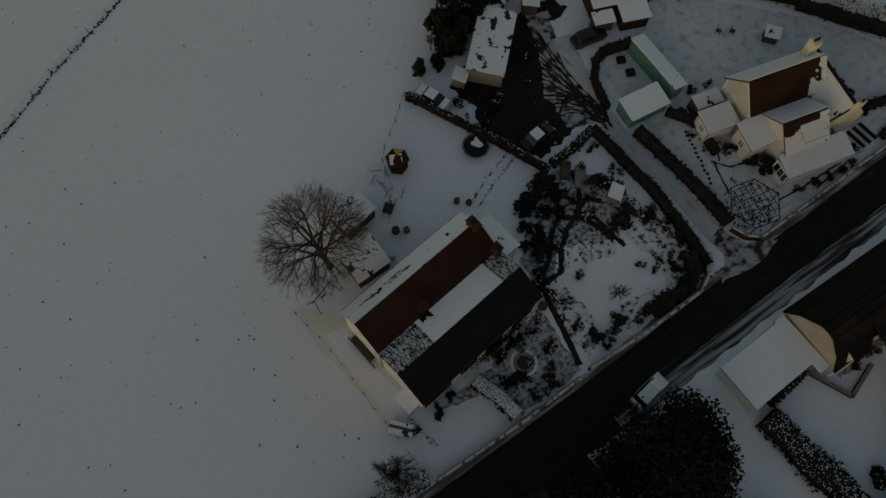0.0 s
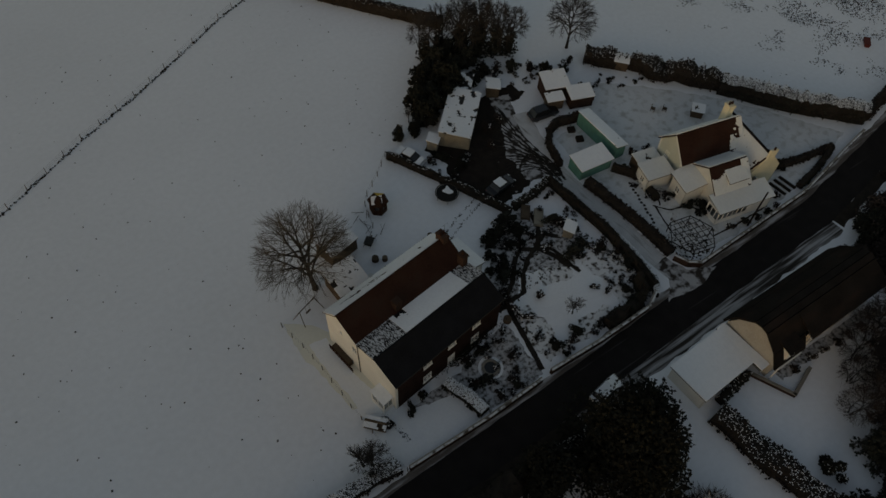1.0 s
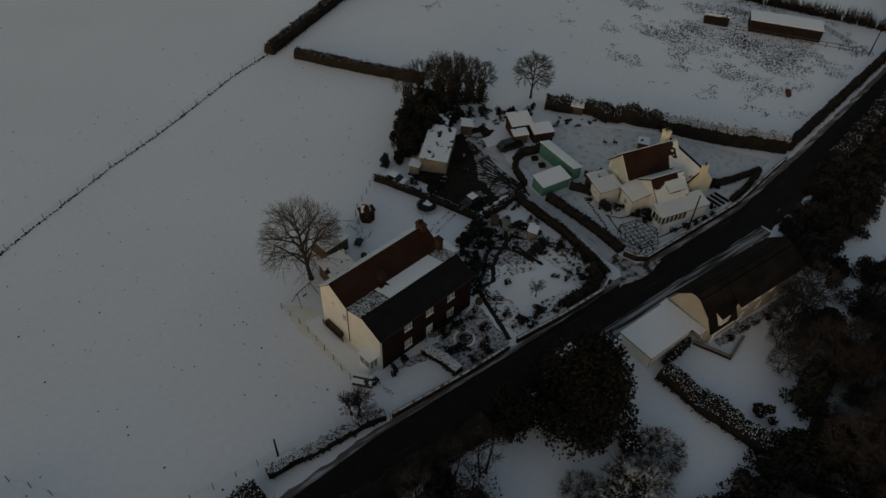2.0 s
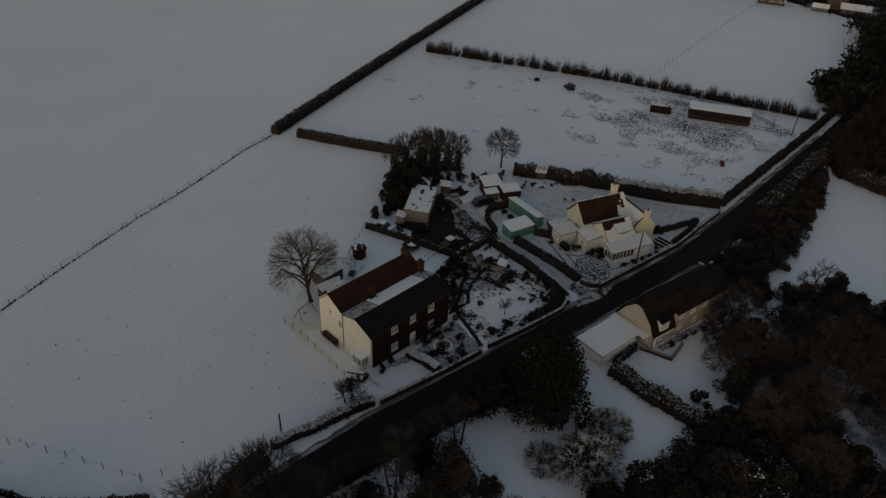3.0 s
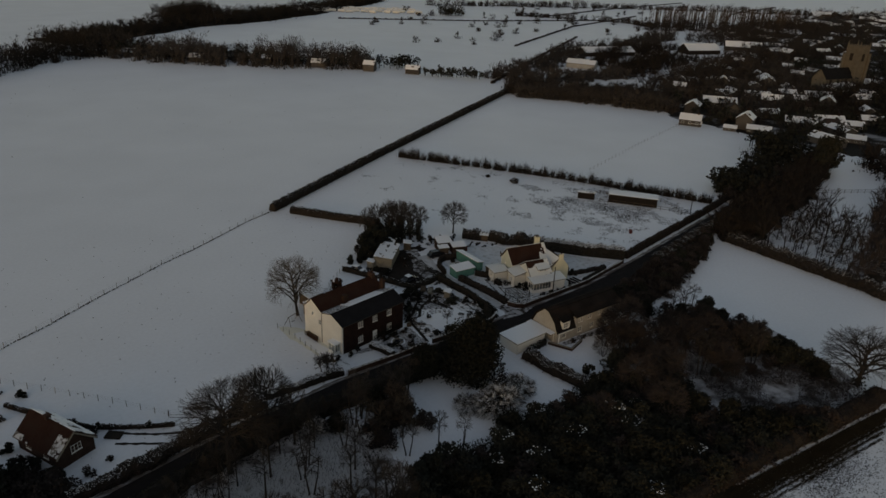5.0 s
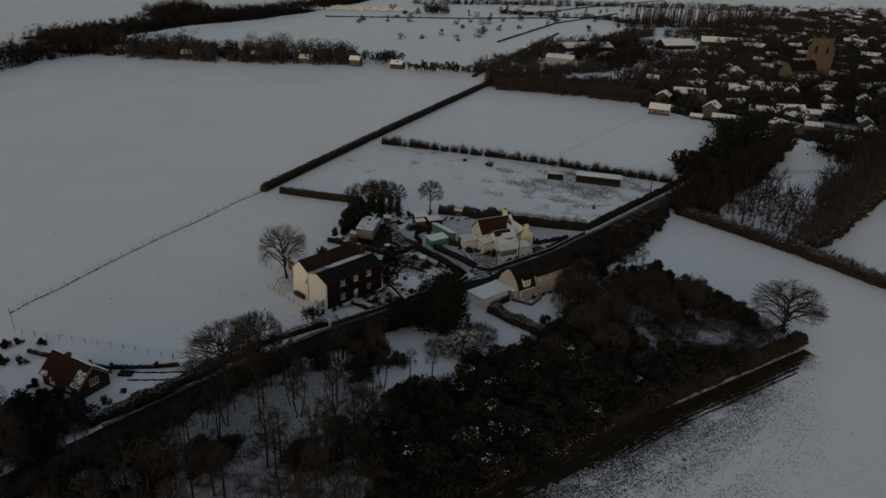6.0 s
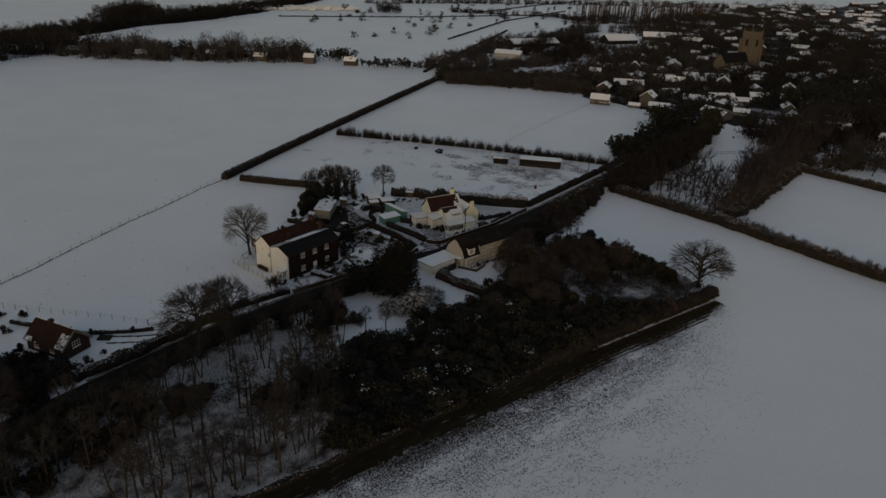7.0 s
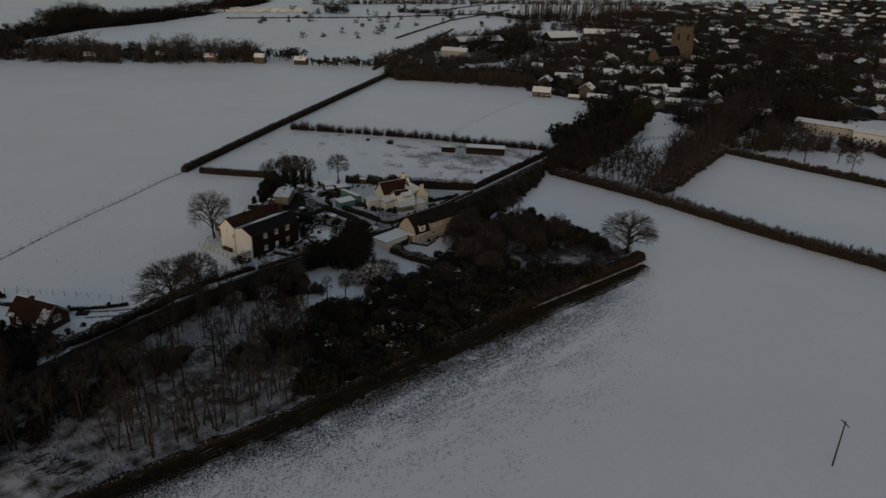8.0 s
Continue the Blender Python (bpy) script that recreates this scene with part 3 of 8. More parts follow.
def hedge(name, pts, width, height, label, seed, mat=None, density=16, snow=0.0, size=(0.10, 0.26), core=True, gaps=0.25, kind="", group="", ends=True):
    """A hedge along a line: an uneven core of stems, its inner shade put into a dark colour, and many small clumps over
    it; snow is the share of the top that is white.
    """
    rng = random.Random(seed)
    length, at = along_line(pts)
    mat = mat or LEAF_BROWN
    org = Vector((*pts[0], 0))
    ob = thing(name, pose(*pts[0], 0), label, "hedge", group, kind)

    def size_at(s):
        k = 1 + gaps * rnd((s * 0.22, seed, 0)) + 0.5 * gaps * rnd((s * 0.9, seed, 3))
        return width * 0.5 * k, height * (1 + gaps * rnd((s * 0.3, seed, 7)) + 0.6 * gaps * rnd((s * 1.3, seed, 9)))

    if core:
        rings, n = [], max(3, int(length / 0.9))
        for i in range(n + 1):
            s = length * i / n
            p, d = at(s)
            w, h = size_at(s)
            side = Vector((-d.y, d.x, 0))
            ring = []
            for k, (a, z) in enumerate(((-0.75, 0.0), (-0.85, 0.5), (-0.5, 0.86), (0.0, 0.93), (0.5, 0.86), (0.85, 0.5), (0.75, 0.0))):
                j = 1 + 0.22 * rnd((s * 1.1, k * 2.3, seed))
                ring.append(p - org + side * a * w * j + Vector((0, 0, z * h * j - (0.03 if z == 0 else 0))))
            rings.append(ring)
        part("body", loft(Shape(), rings), STEMS, ob)

    def spot():
        s = rng.uniform(0, length)
        p, d = at(s)
        w, h = size_at(s)
        side = Vector((-d.y, d.x, 0))
        a = rng.uniform(-0.25, math.pi + 0.25)
        q = rng.uniform(0.8, 1.1)
        return p - org + side * (math.cos(a) * w * q) + Vector((0, 0, max(0.06, (0.12 + 0.88 * max(0.0, math.sin(a))) * h * q if a > 0 and a < math.pi else rng.uniform(0.05, 0.5) * h)))

    part("foliage", leaf_cloud(rng, spot, int(length * (width + 2 * height) * density * 0.5), *size), mat, ob)

    def above():
        s = rng.uniform(0, length)
        p, d = at(s)
        w, h = size_at(s)
        side = Vector((-d.y, d.x, 0))
        x = rng.uniform(-0.85, 0.85)
        return p - org + side * x * w + Vector((0, 0, h * (1.04 - 0.25 * x * x) + rng.uniform(-0.02, 0.05)))

    if snow:
        part("snow", leaf_cloud(rng, above, int(length * width * snow * 150), 0.03, 0.10, 4.0), SNOW, ob, "snow lying on the top")["kind"] = "stuff"
    return ob


def undergrowth(poly, count, height, label, seed, mat, size=(0.14, 0.36), holes=(), fine=0.5):
    """Low tangled growth that fills a piece of ground: clumps and upright twigs over an uneven canopy."""
    rng = random.Random(seed)
    s = Shape()
    for _ in range(count):
        x, y = pick_in(rng, poly)
        top = height * (0.62 + 0.55 * rnd((x * 0.16, y * 0.16, seed)) + 0.35 * rnd((x * 0.55, y * 0.55, seed)))
        if top < 0.12 or any(inside(h, x, y) for h in holes):
            continue
        z = top * rng.uniform(0.35, 1.0) ** 0.6
        if rng.random() < fine:
            d = Vector((rng.gauss(0, 0.5), rng.gauss(0, 0.5), 1)).normalized()
            blade(s, Vector((x, y, z * 0.6)), d, rng.uniform(0.5, 1.3), rng.uniform(0.015, 0.035), rng)
        else:
            q = rng.uniform(*size)
            n = Vector((rng.gauss(0, 1), rng.gauss(0, 1), rng.gauss(0, 1))).normalized()
            u = n.orthogonal().normalized()
            w, k, p = n.cross(u), len(s.v), Vector((x, y, z))
            s.v.extend([tuple(p + u * q), tuple(p - u * q * 0.5 + w * q * 0.7), tuple(p - u * q * 0.5 - w * q * 0.7)])
            s.f.append((k, k + 1, k + 2))
    return single("undergrowth", s, mat, I, label, "undergrowth", kind="stuff")


def scatter_tufts(rng, where, count, small, large, blades=2):
    s = Shape()
    for _ in range(count):
        p = where()
        q = rng.uniform(small, large)
        for _k in range(blades):
            a = rng.uniform(0, 6.28)
            k = len(s.v)
            dx, dy = math.cos(a) * q, math.sin(a) * q
            lx, ly = rng.uniform(-0.5, 0.5) * q, rng.uniform(-0.5, 0.5) * q
            s.v.extend([(p.x - dx, p.y - dy, p.z), (p.x + dx, p.y + dy, p.z), (p.x + lx, p.y + ly, p.z + q * rng.uniform(0.5, 1.1))])
            s.f.append((k, k + 1, k + 2))
            s.v.extend([(p.x - dx, p.y - dy, p.z + 0.012), (p.x + dy * 0.8, p.y - dx * 0.8, p.z + 0.012), (p.x + dx, p.y + dy, p.z + 0.012)])
            s.f.append((k + 3, k + 4, k + 5))
    return s


def inside(poly, x, y):
    hit = False
    for (ax, ay), (bx, by) in zip(poly, poly[1:] + poly[:1]):
        if (ay > y) != (by > y) and x < (bx - ax) * (y - ay) / (by - ay) + ax:
            hit = not hit
    return hit


def pick_in(rng, poly, gap=0.0, taken=None):
    xs, ys = [p[0] for p in poly], [p[1] for p in poly]
    for _ in range(400):
        x, y = rng.uniform(min(xs), max(xs)), rng.uniform(min(ys), max(ys))
        if inside(poly, x, y) and (taken is None or all((x - a) ** 2 + (y - b) ** 2 > gap * gap for a, b in taken)):
            if taken is not None:
                taken.append((x, y))
            return x, y
    return None


def strip(pts, left, right, z, cell=1.5, wobble=0.25, seed=0.0, across=4):
    """A sheet along a line, from left to right of it, with uneven borders."""
    length, at = along_line(pts)
    n = max(2, int(length / cell))
    s = Shape()
    for i in range(n + 1):
        p, d = at(length * i / n)
        side = Vector((-d.y, d.x, 0))
        lo = left + wobble * rnd((i * 0.45, seed, 0.0))
        hi = right + wobble * rnd((i * 0.45, seed, 5.0))
        for k in range(across + 1):
            q = p + side * (lo + (hi - lo) * k / across)
            s.v.append((q.x, q.y, z))
    for i in range(n):
        for k in range(across):
            a = i * (across + 1) + k
            s.f.append((a, a + across + 1, a + across + 2, a + 1) if left > right else (a, a + 1, a + across + 2, a + across + 1))
    return s


def patch(poly, z, seed=0.0, cell=0.5, wobble=0.3):
    """A flat sheet with an uneven border on a polygon."""
    pts = []
    for (ax, ay), (bx, by) in zip(poly, poly[1:] + poly[:1]):
        a, b = Vector((ax, ay, 0)), Vector((bx, by, 0))
        n = max(1, int((b - a).length / cell))
        for i in range(n):
            p = a + (b - a) * i / n
            q = (p.x * 0.6, p.y * 0.6, seed)
            k = (p.x * 0.6, p.y * 0.6, seed + 9)
            pts.append((p.x + wobble * (rnd(q) + 0.6 * rnd(q, 3.1)), p.y + wobble * (rnd(k) + 0.6 * rnd(k, 3.1)), z))
    s = Shape()
    s.v, s.f = pts, [tuple(range(len(pts)))]
    area = sum(a[0] * b[1] - b[0] * a[1] for a, b in zip(pts, pts[1:] + pts[:1]))
    if area < 0:
        s.f = [tuple(reversed(s.f[0]))]
    return s


I = Matrix.Identity(4)


# ---- ground, road and tracks ----
g = Shape()
xs = [-2500, -900, -400, -200, -100, 0, 100, 200, 300, 500, 900, 1600, 3200]
ys = [-1500, -700, -300, -150, -75, 0, 75, 150, 300, 500, 900, 1800, 3200]
for y in ys:
    for x in xs:
        g.v.append((x, y, 0))
for j in range(len(ys) - 1):
    for i in range(len(xs) - 1):
        a = j * len(xs) + i
        g.f.append((a, a + 1, a + 1 + len(xs), a + len(xs)))
single("ground", g, SNOW_FIELD, I, "wide flat fields under fresh snow", "ground", kind="structure")

ROAD = [(-160, -34), (-100, -17.5), (-70, -11), (-42, -5.2), (-21, -1.2), (0, 0.8), (20, 1.0), (40, 1.6), (65, 2.0), (86, 5.0), (133, 13.2), (211, 29), (300, 47), (420, 60)]
single("road", strip(ROAD, 2.15, -2.05, 0.03, 1.2, 0.18, 1.0), ASPHALT, I, "narrow wet asphalt lane with slush along its middle", "road", kind="structure")
single("verge_north", strip(ROAD[3:11], 3.0, 1.85, 0.022, 0.8, 0.35, 2.0), VERGE, I, "snowy verge beside the lane, scuffed and dirty", "verge", kind="structure")
for k, seg in enumerate((ROAD[3:7], ROAD[8:11])):
    single("verge_dark", strip(seg, -1.85, -3.4, 0.022, 0.8, 0.4, 3.5 + k), SOIL, I, "dark leafy verge under the roadside trees", "verge", kind="structure")
single("verge_south", strip(ROAD[6:9], -1.85, -3.9, 0.024, 0.8, 0.4, 3.0), SLUSH, I, "snowy verge with tyre marks beside the lane", "verge", kind="structure")
DRIVE = [(43.2, 3.6), (41.9, 6.0), (41.6, 10), (41.6, 16), (40.9, 24), (41.2, 29), (42.3, 33), (43.6, 38)]
single("driveway", strip(DRIVE, 1.15, -1.15, 0.026, 0.7, 0.2, 4.0), TRACKS, I, "snowy drive with brown wheel tracks", "driveway", kind="structure")
for k, (ex, ey) in enumerate(((34.6, 29.4), (35.4, 30.9), (35.8, 32.6), (36.6, 34.4), (37.4, 36.2), (38.6, 38.0), (39.8, 39.6), (41.6, 40.4), (36.0, 28.4))):
    for w in (-0.32, 0.32):
        sx, sy, mx, my = 40.6 + 0.09 * k + w, 24.6 + 0.3 * k, 39.6 + 0.1 * k + w, 30.4 + 0.45 * k
        arc = [((1 - f) ** 2 * sx + 2 * f * (1 - f) * mx + f * f * (ex + w * 0.4), (1 - f) ** 2 * sy + 2 * f * (1 - f) * my + f * f * (ey + w)) for f in (0, 0.15, 0.3, 0.45, 0.6, 0.75, 0.9, 1.0)]
        single("wheel_rut", strip(arc, 0.11, -0.11, 0.031 + 0.0006 * k, 0.3, 0.26, k * 1.7 + w), SOIL, I, "dark curved wheel rut in the yard snow", "rut", "wheel ruts", "structure")
single("cottage_lawn", patch([(44.8, 6.2), (44.2, 20), (44.4, 31), (49.8, 32), (56.5, 37.5), (64, 31), (71, 23.4), (80, 9.4), (70, 6.6), (55, 5.6)], 0.008, 31.0, 0.7, 0.4), SNOW_LAWN, I, "trodden old snow of the cottage garden", "lawn", kind="structure")
single("cottage_bed", strip([(48.6, 20.6), (49.6, 17.2), (51.0, 14.2), (53.4, 13.0), (54.6, 10.9)], 0.5, -0.4, 0.016, 0.4, 0.35, 14.0), BED, I, "dark planted bed round the cottage walls", "garden bed", kind="structure")
single("gable_garden", patch([(-0.6, 26.0), (-0.6, 21.1), (0.4, 15.4), (0.8, 12.7), (4.9, 10.4), (4.4, 17.0), (3.9, 21.6), (2.1, 24.2)], 0.010, 33.0, 0.6, 0.3), SNOW_GRASS, I, "thin greenish snow over the grass beside the gable", "lawn", kind="structure")
single("driveway_mouth", patch([(38.5, 3.2), (41.0, 5.5), (40.6, 8.0), (42.8, 8.0), (43.6, 5.4), (47.0, 3.6), (44, 2.7)], 0.034, 5.0), YARD_SLUSH, I, "slush with curved tyre tracks where the drive meets the lane", "driveway", kind="structure")
single("yard", patch([(27.6, 32.6), (31.5, 26.2), (36.0, 26.5), (39.6, 28.5), (39.6, 33), (40.4, 37.4), (43.5, 40.6), (47.0, 41.0), (46, 43.8), (42.9, 43.8), (39.5, 44.0), (36, 42.5), (33, 40.5), (30.4, 41.0), (28.2, 39.6), (29.2, 36)], 0.018, 6.0, 0.5, 0.7), MUD, I, "churned dark mud of a yard with snow left between", "yard", kind="structure")
single("yard_tracks", patch([(36.5, 27.5), (39.6, 26), (41.5, 30), (42, 36), (44.8, 42), (42.0, 43), (39.5, 37), (37, 32.5)], 0.024, 7.0, 0.5, 0.5), YARD_SLUSH, I, "wheel ruts curving through the snow of the yard", "yard", kind="structure")

# ---- the farmhouse: two long ranges side by side ----
FH = pose(4.6, 10.1, 0, 0, 0, 8.0)
fh = thing("farmhouse", FH, "brick farmhouse with cream gables and two parallel snow-patched tiled roofs", "house")
FL, FV, FD = 15.2, 5.9, 11.3
up_z, lo_z = 4.15, 1.0
front_x = [(4.4, 1.15), (7.9, 1.1), (11.5, 1.15)]
low_x = [front_x[0], front_x[2]]
opens = [(x - w / 2, x + w / 2, up_z, up_z + 1.2) for x, w in front_x] + [(x - w / 2, x + w / 2, lo_z, lo_z + 1.3) for x, w in low_x] + [(7.45, 8.35, 0.0, 2.1)]
s = Shape()
wall_panel(s, 0.3, 0, FL - 0.3, 0, 0, 5.95, 0.3, [(a - 0.3, b - 0.3, c, d) for a, b, c, d in opens])
part("front_wall", s, BRICK, fh, "dark red-brown brick front")
s = Shape()
wall_panel(s, FL - 0.3, FD, 0.3, FD, 0, 5.9, 0.3)
part("rear_wall", s, BRICK, fh)
s = Shape()
wall_panel(s, 0, FD, 0, 0, 0, 5.9, 0.3, [(4.3, 5.1, 3.6, 4.7), (2.35, 2.8, 4.9, 5.55)])
s.prism([(0, 5.9), (FD, 5.9), (9.0, 8.0), (FV, 6.3), (3.0, 7.1), (0, 5.95)], 0, 0.3)
part("gable_wall", s, CREAM, fh, "cream rendered gable end")
s = Shape()
wall_panel(s, FL, 0, FL, FD, 0, 5.9, 0.3)
s.prism([(0, 5.9), (FD, 5.9), (9.0, 8.0), (FV, 6.3), (3.0, 7.1), (0, 5.95)], FL - 0.3, FL)
part("gable_wall", s, BRICK, fh)
o = 0.18
roofs = [((-o, -0.25, 5.82), (FL + o, -0.25, 5.82), (FL + o, 3.0, 7.18), (-o, 3.0, 7.18), TILE_DARK, "dark front slope of plain tiles"),
         ((FL + o, FV, 6.36), (-o, FV, 6.36), (-o, 3.0, 7.18), (FL + o, 3.0, 7.18), TILE_DARK, ""),
         ((-o, FV, 6.36), (FL + o, FV, 6.36), (FL + o, 9.0, 8.08), (-o, 9.0, 8.08), TILE_RED, "bare rust-red tiled slope"),
         ((FL + o, FD + 0.25, 5.72), (-o, FD + 0.25, 5.72), (-o, 9.0, 8.08), (FL + o, 9.0, 8.08), TILE_RED, "")]
for a, b, c, d, mt, lb in roofs:
    part("roof", Shape().slab(a, b, c, d, 0.12), mt, fh, lb)
for y, z, mt in ((3.0, 7.28, TILE_DARK), (9.0, 8.18, TILE_RED)):
    part("ridge_tiles", Shape().tube((-o, y, z), (FL + o, y, z), 0.12, 0.12, 8), mt, fh)
part("roof_snow", snow_sheet((4.3, FV, 6.50), (13.1, FV, 6.50), (4.3, 3.1, 7.29), 0.09, 0.07, -0.95, 2.0, 0.0, 3.0,
                             lambda u, v, q: 0.06 < u < 0.20 and v < 0.26 + 0.25 * q), SNOW, fh, "white snow left between the two roofs")
for xa, xb, sd in ((-o, 4.3, 2.0), (13.1, FL + o, 6.0)):
    part("thin_roof_snow", snow_sheet((xa, FV, 6.50), (xb, FV, 6.50), (xa, 3.1, 7.29), 0.075, 0.035, -0.55, 2.2, 0.3, sd,
                                      lambda u, v, q: rnd((u * 40, v * 3, sd)) < -0.30), TILE_SNOW, fh, "thin snow with the tiles showing through")
part("roof_snow", snow_sheet((-o, FD + 0.2, 5.9), (FL + o, FD + 0.2, 5.9), (-o, 9.15, 8.1), 0.075, 0.07, -0.85, 1.7, 0.3, 8.0,
                             lambda u, v, q: (0.10 < u < 0.52 and rnd((u * 22, v * 9, 6.0)) + 0.6 * rnd((u * 75, v * 16, 8.0)) < 0.30 - 5.5 * abs(v - 0.48 - 0.25 * (u - 0.3)) ) or (0.80 < u < 0.825 and 0.45 < v < 0.62)), SNOW, fh, "snow on the rear slope with bare streaks")
for x, w in front_x:
    window(fh, x, 0.0, 0, w, 1.2, up_z, 2, 3)
for x, w in low_x:
    window(fh, x, 0.0, 0, w, 1.3, lo_z, 2, 3)
door(fh, 7.9, 0.0, 0, 0.9, 2.1, WHITE, "white panelled front door")
window(fh, 0.0, FD - 4.7, -90, 0.8, 1.1, 3.6, 2, 2)
window(fh, 0.0, FD - 2.58, -90, 0.45, 0.65, 4.9, 1, 2)
rng = random.Random(90)
part("climber", leaf_cloud(rng, lambda: Vector((10.4 + 1.7 * rng.gauss(0, 1), -0.3 + 0.14 * rng.gauss(0, 1), abs(rng.gauss(0.5, 0.7)))), 700, 0.05, 0.16), LEAF, fh, "dark bare climber against the brick")
part("downpipe", Shape().tube((-0.07, FV, 0.1), (-0.07, FV, 6.2), 0.05, 0.05, 8), IRON, fh, "black iron downpipe")
part("gutter", Shape().tube((-o, -0.32, 5.84), (FL + o, -0.32, 5.84), 0.06, 0.06, 6), IRON, fh)
part("bargeboard", Shape().slab((-o - 0.03, -0.25, 5.78), (-o, -0.25, 5.78), (-o, 3.0, 7.14), (-o - 0.03, 3.0, 7.14), 0.14), WHITE, fh)
part("bargeboard", Shape().slab((-o - 0.03, FV, 6.32), (-o, FV, 6.32), (-o, 9.0, 8.04), (-o - 0.03, 9.0, 8.04), 0.14), WHITE, fh)
chimney(fh, 14.7, 9.0, 7.0, 9.0, 0.75, 1.3, BRICK_OLD, 2)
chimney(fh, 14.8, 5.8, 5.8, 8.5, 0.7, 0.9, BRICK_OLD, 1)
chimney(fh, 5.8, 6.4, 6.2, 8.0, 0.85, 0.75, BRICK_OLD, 0)
part("aerial", Shape().tube((14.9, 8.9, 8.9), (14.9, 8.9, 10.6), 0.02, 0.015, 5).tube((14.5, 8.9, 10.5), (15.4, 8.9, 10.5), 0.012, 0.012, 4), METAL, fh)
# glazed side porch
s = Shape().box(-1.25, -1.15, 0.5, 0.6, 0.8, 2.15).box(-1.25, -1.15, 2.4, 2.5, 0.8, 2.15).box(-1.25, 0, 0.5, 2.5, 2.15, 2.27)
s.box(-1.25, -1.17, 1.45, 1.55, 0.8, 2.15).box(-0.12, 0, 0.5, 0.6, 0.8, 2.15).box(-0.66, -0.58, 0.5, 0.58, 0.8, 2.15)
pc = part("porch", Shape().box(-1.25, 0, 0.5, 2.5, 0, 0.8), WHITE, fh, "small white glazed porch with a snowy roof")
part("porch_frame", s, WHITE, pc)
part("pane", Shape().box(-1.21, -1.2, 0.6, 2.4, 0.8, 2.15), GLASS, pc)
part("pane", Shape().box(-1.15, -0.12, 0.54, 0.55, 0.8, 2.15), GLASS, pc)
part("porch_snow", snow_sheet((-1.35, 0.4, 2.28), (0.0, 0.4, 2.38), (-1.35, 2.6, 2.28), 0.2, 0.12), SNOW, pc)
# east wing with a snowy roof
s = Shape()
wall_panel(s, FL + 0.01, 5.4, FL + 2.6, 5.4, 0, 4.4, 0.25, [(0.7, 1.5, 2.6, 3.6)])
wall_panel(s, FL + 2.6, 5.4, FL + 2.6, 9.6, 0, 4.4, 0.25)
wall_panel(s, FL + 2.6, 9.6, FL + 0.01, 9.6, 0, 4.4, 0.25)
part("wing_wall", s, WHITE, fh, "white boarded east wing")
window(fh, FL + 1.1, 5.4, 0, 0.8, 1.0, 2.6, 2, 2)
part("wing_roof", Shape().slab((FL, 5.2, 5.1), (FL + 2.8, 5.2, 4.3), (FL + 2.8, 9.8, 4.3), (FL, 9.8, 5.1), 0.12), TILE_DARK, fh)
part("wing_snow", snow_sheet((FL, 5.2, 5.24), (FL + 2.8, 5.2, 4.44), (FL, 9.8, 5.24), 0.25, 0.1, -0.7, 0.7, 0.2, 2.0), SNOW, fh)
# timber trellis along the rear gable
s = Shape()
for i in range(9):
    s.box(-0.75 + 0.0, -0.69, 6.4 + i * 0.5, 6.47 + i * 0.5, 0, 0.95)
for z in (0.25, 0.6, 0.92):
    s.box(-0.78, -0.72, 6.3, 10.5, z, z + 0.08)
single("trellis", s, WOOD_RED, FH, "rust-brown timber trellis standing by the cream gable", "trellis")
single("lean_to_bin", Shape().box(-0.62, -0.03, 7.2, 10.2, 0, 0.8), WOOD, FH, "dark timber bin against the gable wall", "bin")


# ---- sheds ----
def shed(m, length, depth, low, high, wall, label, snow=True, door_side=0, boards=True, seed=1.0, bare=-0.7, name="shed", category="shed", roof_mat=None):
    """A shed with a lean-to roof that falls towards -y, board by board."""
    ob = thing(name, m, label, category)
    s = Shape()
    wall_panel(s, 0, 0, length, 0, 0, low, 0.08)
    wall_panel(s, length, depth, 0, depth, 0, high, 0.08)
    s.prism([(0.08, 0), (depth - 0.08, 0), (depth - 0.08, high), (0.08, low)], 0, 0.08)
    s.prism([(0.08, 0), (depth - 0.08, 0), (depth - 0.08, high), (0.08, low)], length - 0.08, length)
    part("wall", s, wall, ob)
    if boards:
        n = int(length / 0.45)
        for i in range(n):
            x = (i + 0.5) * length / n
            part("board", Shape().box(x - 0.02, x + 0.02, -0.025, 0, 0.05, low - 0.02), wall, ob)
    slope = (high - low) / depth
    a, b = (-0.15, -0.2, low - 0.2 * slope), (length + 0.15, -0.2, low - 0.2 * slope)
    c, d = (length + 0.15, depth + 0.15, high + 0.15 * slope), (-0.15, depth + 0.15, high + 0.15 * slope)
    part("roof", Shape().slab(a, b, c, d, 0.06), roof_mat or IRON, ob)
    if snow:
        lift = Vector((0, 0, 0.065))
        part("roof_snow", snow_sheet(Vector(a) + lift, Vector(b) + lift, Vector(d) + lift, 0.2, 0.12, bare, 0.9, 0.15, seed), SNOW, ob, "snow on the roof")
    if door_side:
        part("door", Shape().box(door_side - 0.45, door_side + 0.45, -0.05, 0, 0.05, min(1.95, low - 0.1)), WOOD, ob)
    return ob


shed(pose(6.3, 24.3, 0, 0, 0, 3), 3.8, 3.6, 2.2, 2.6, WOOD, "dark timber outbuilding with snow on its felt roof", seed=4, bare=-0.45, door_side=1.2)
shed(pose(8.2, 29.6, 0, 0, 0, 12), 3.9, 3.0, 2.2, 2.6, WOOD, "small dark timber shed with a snowy roof", seed=6)
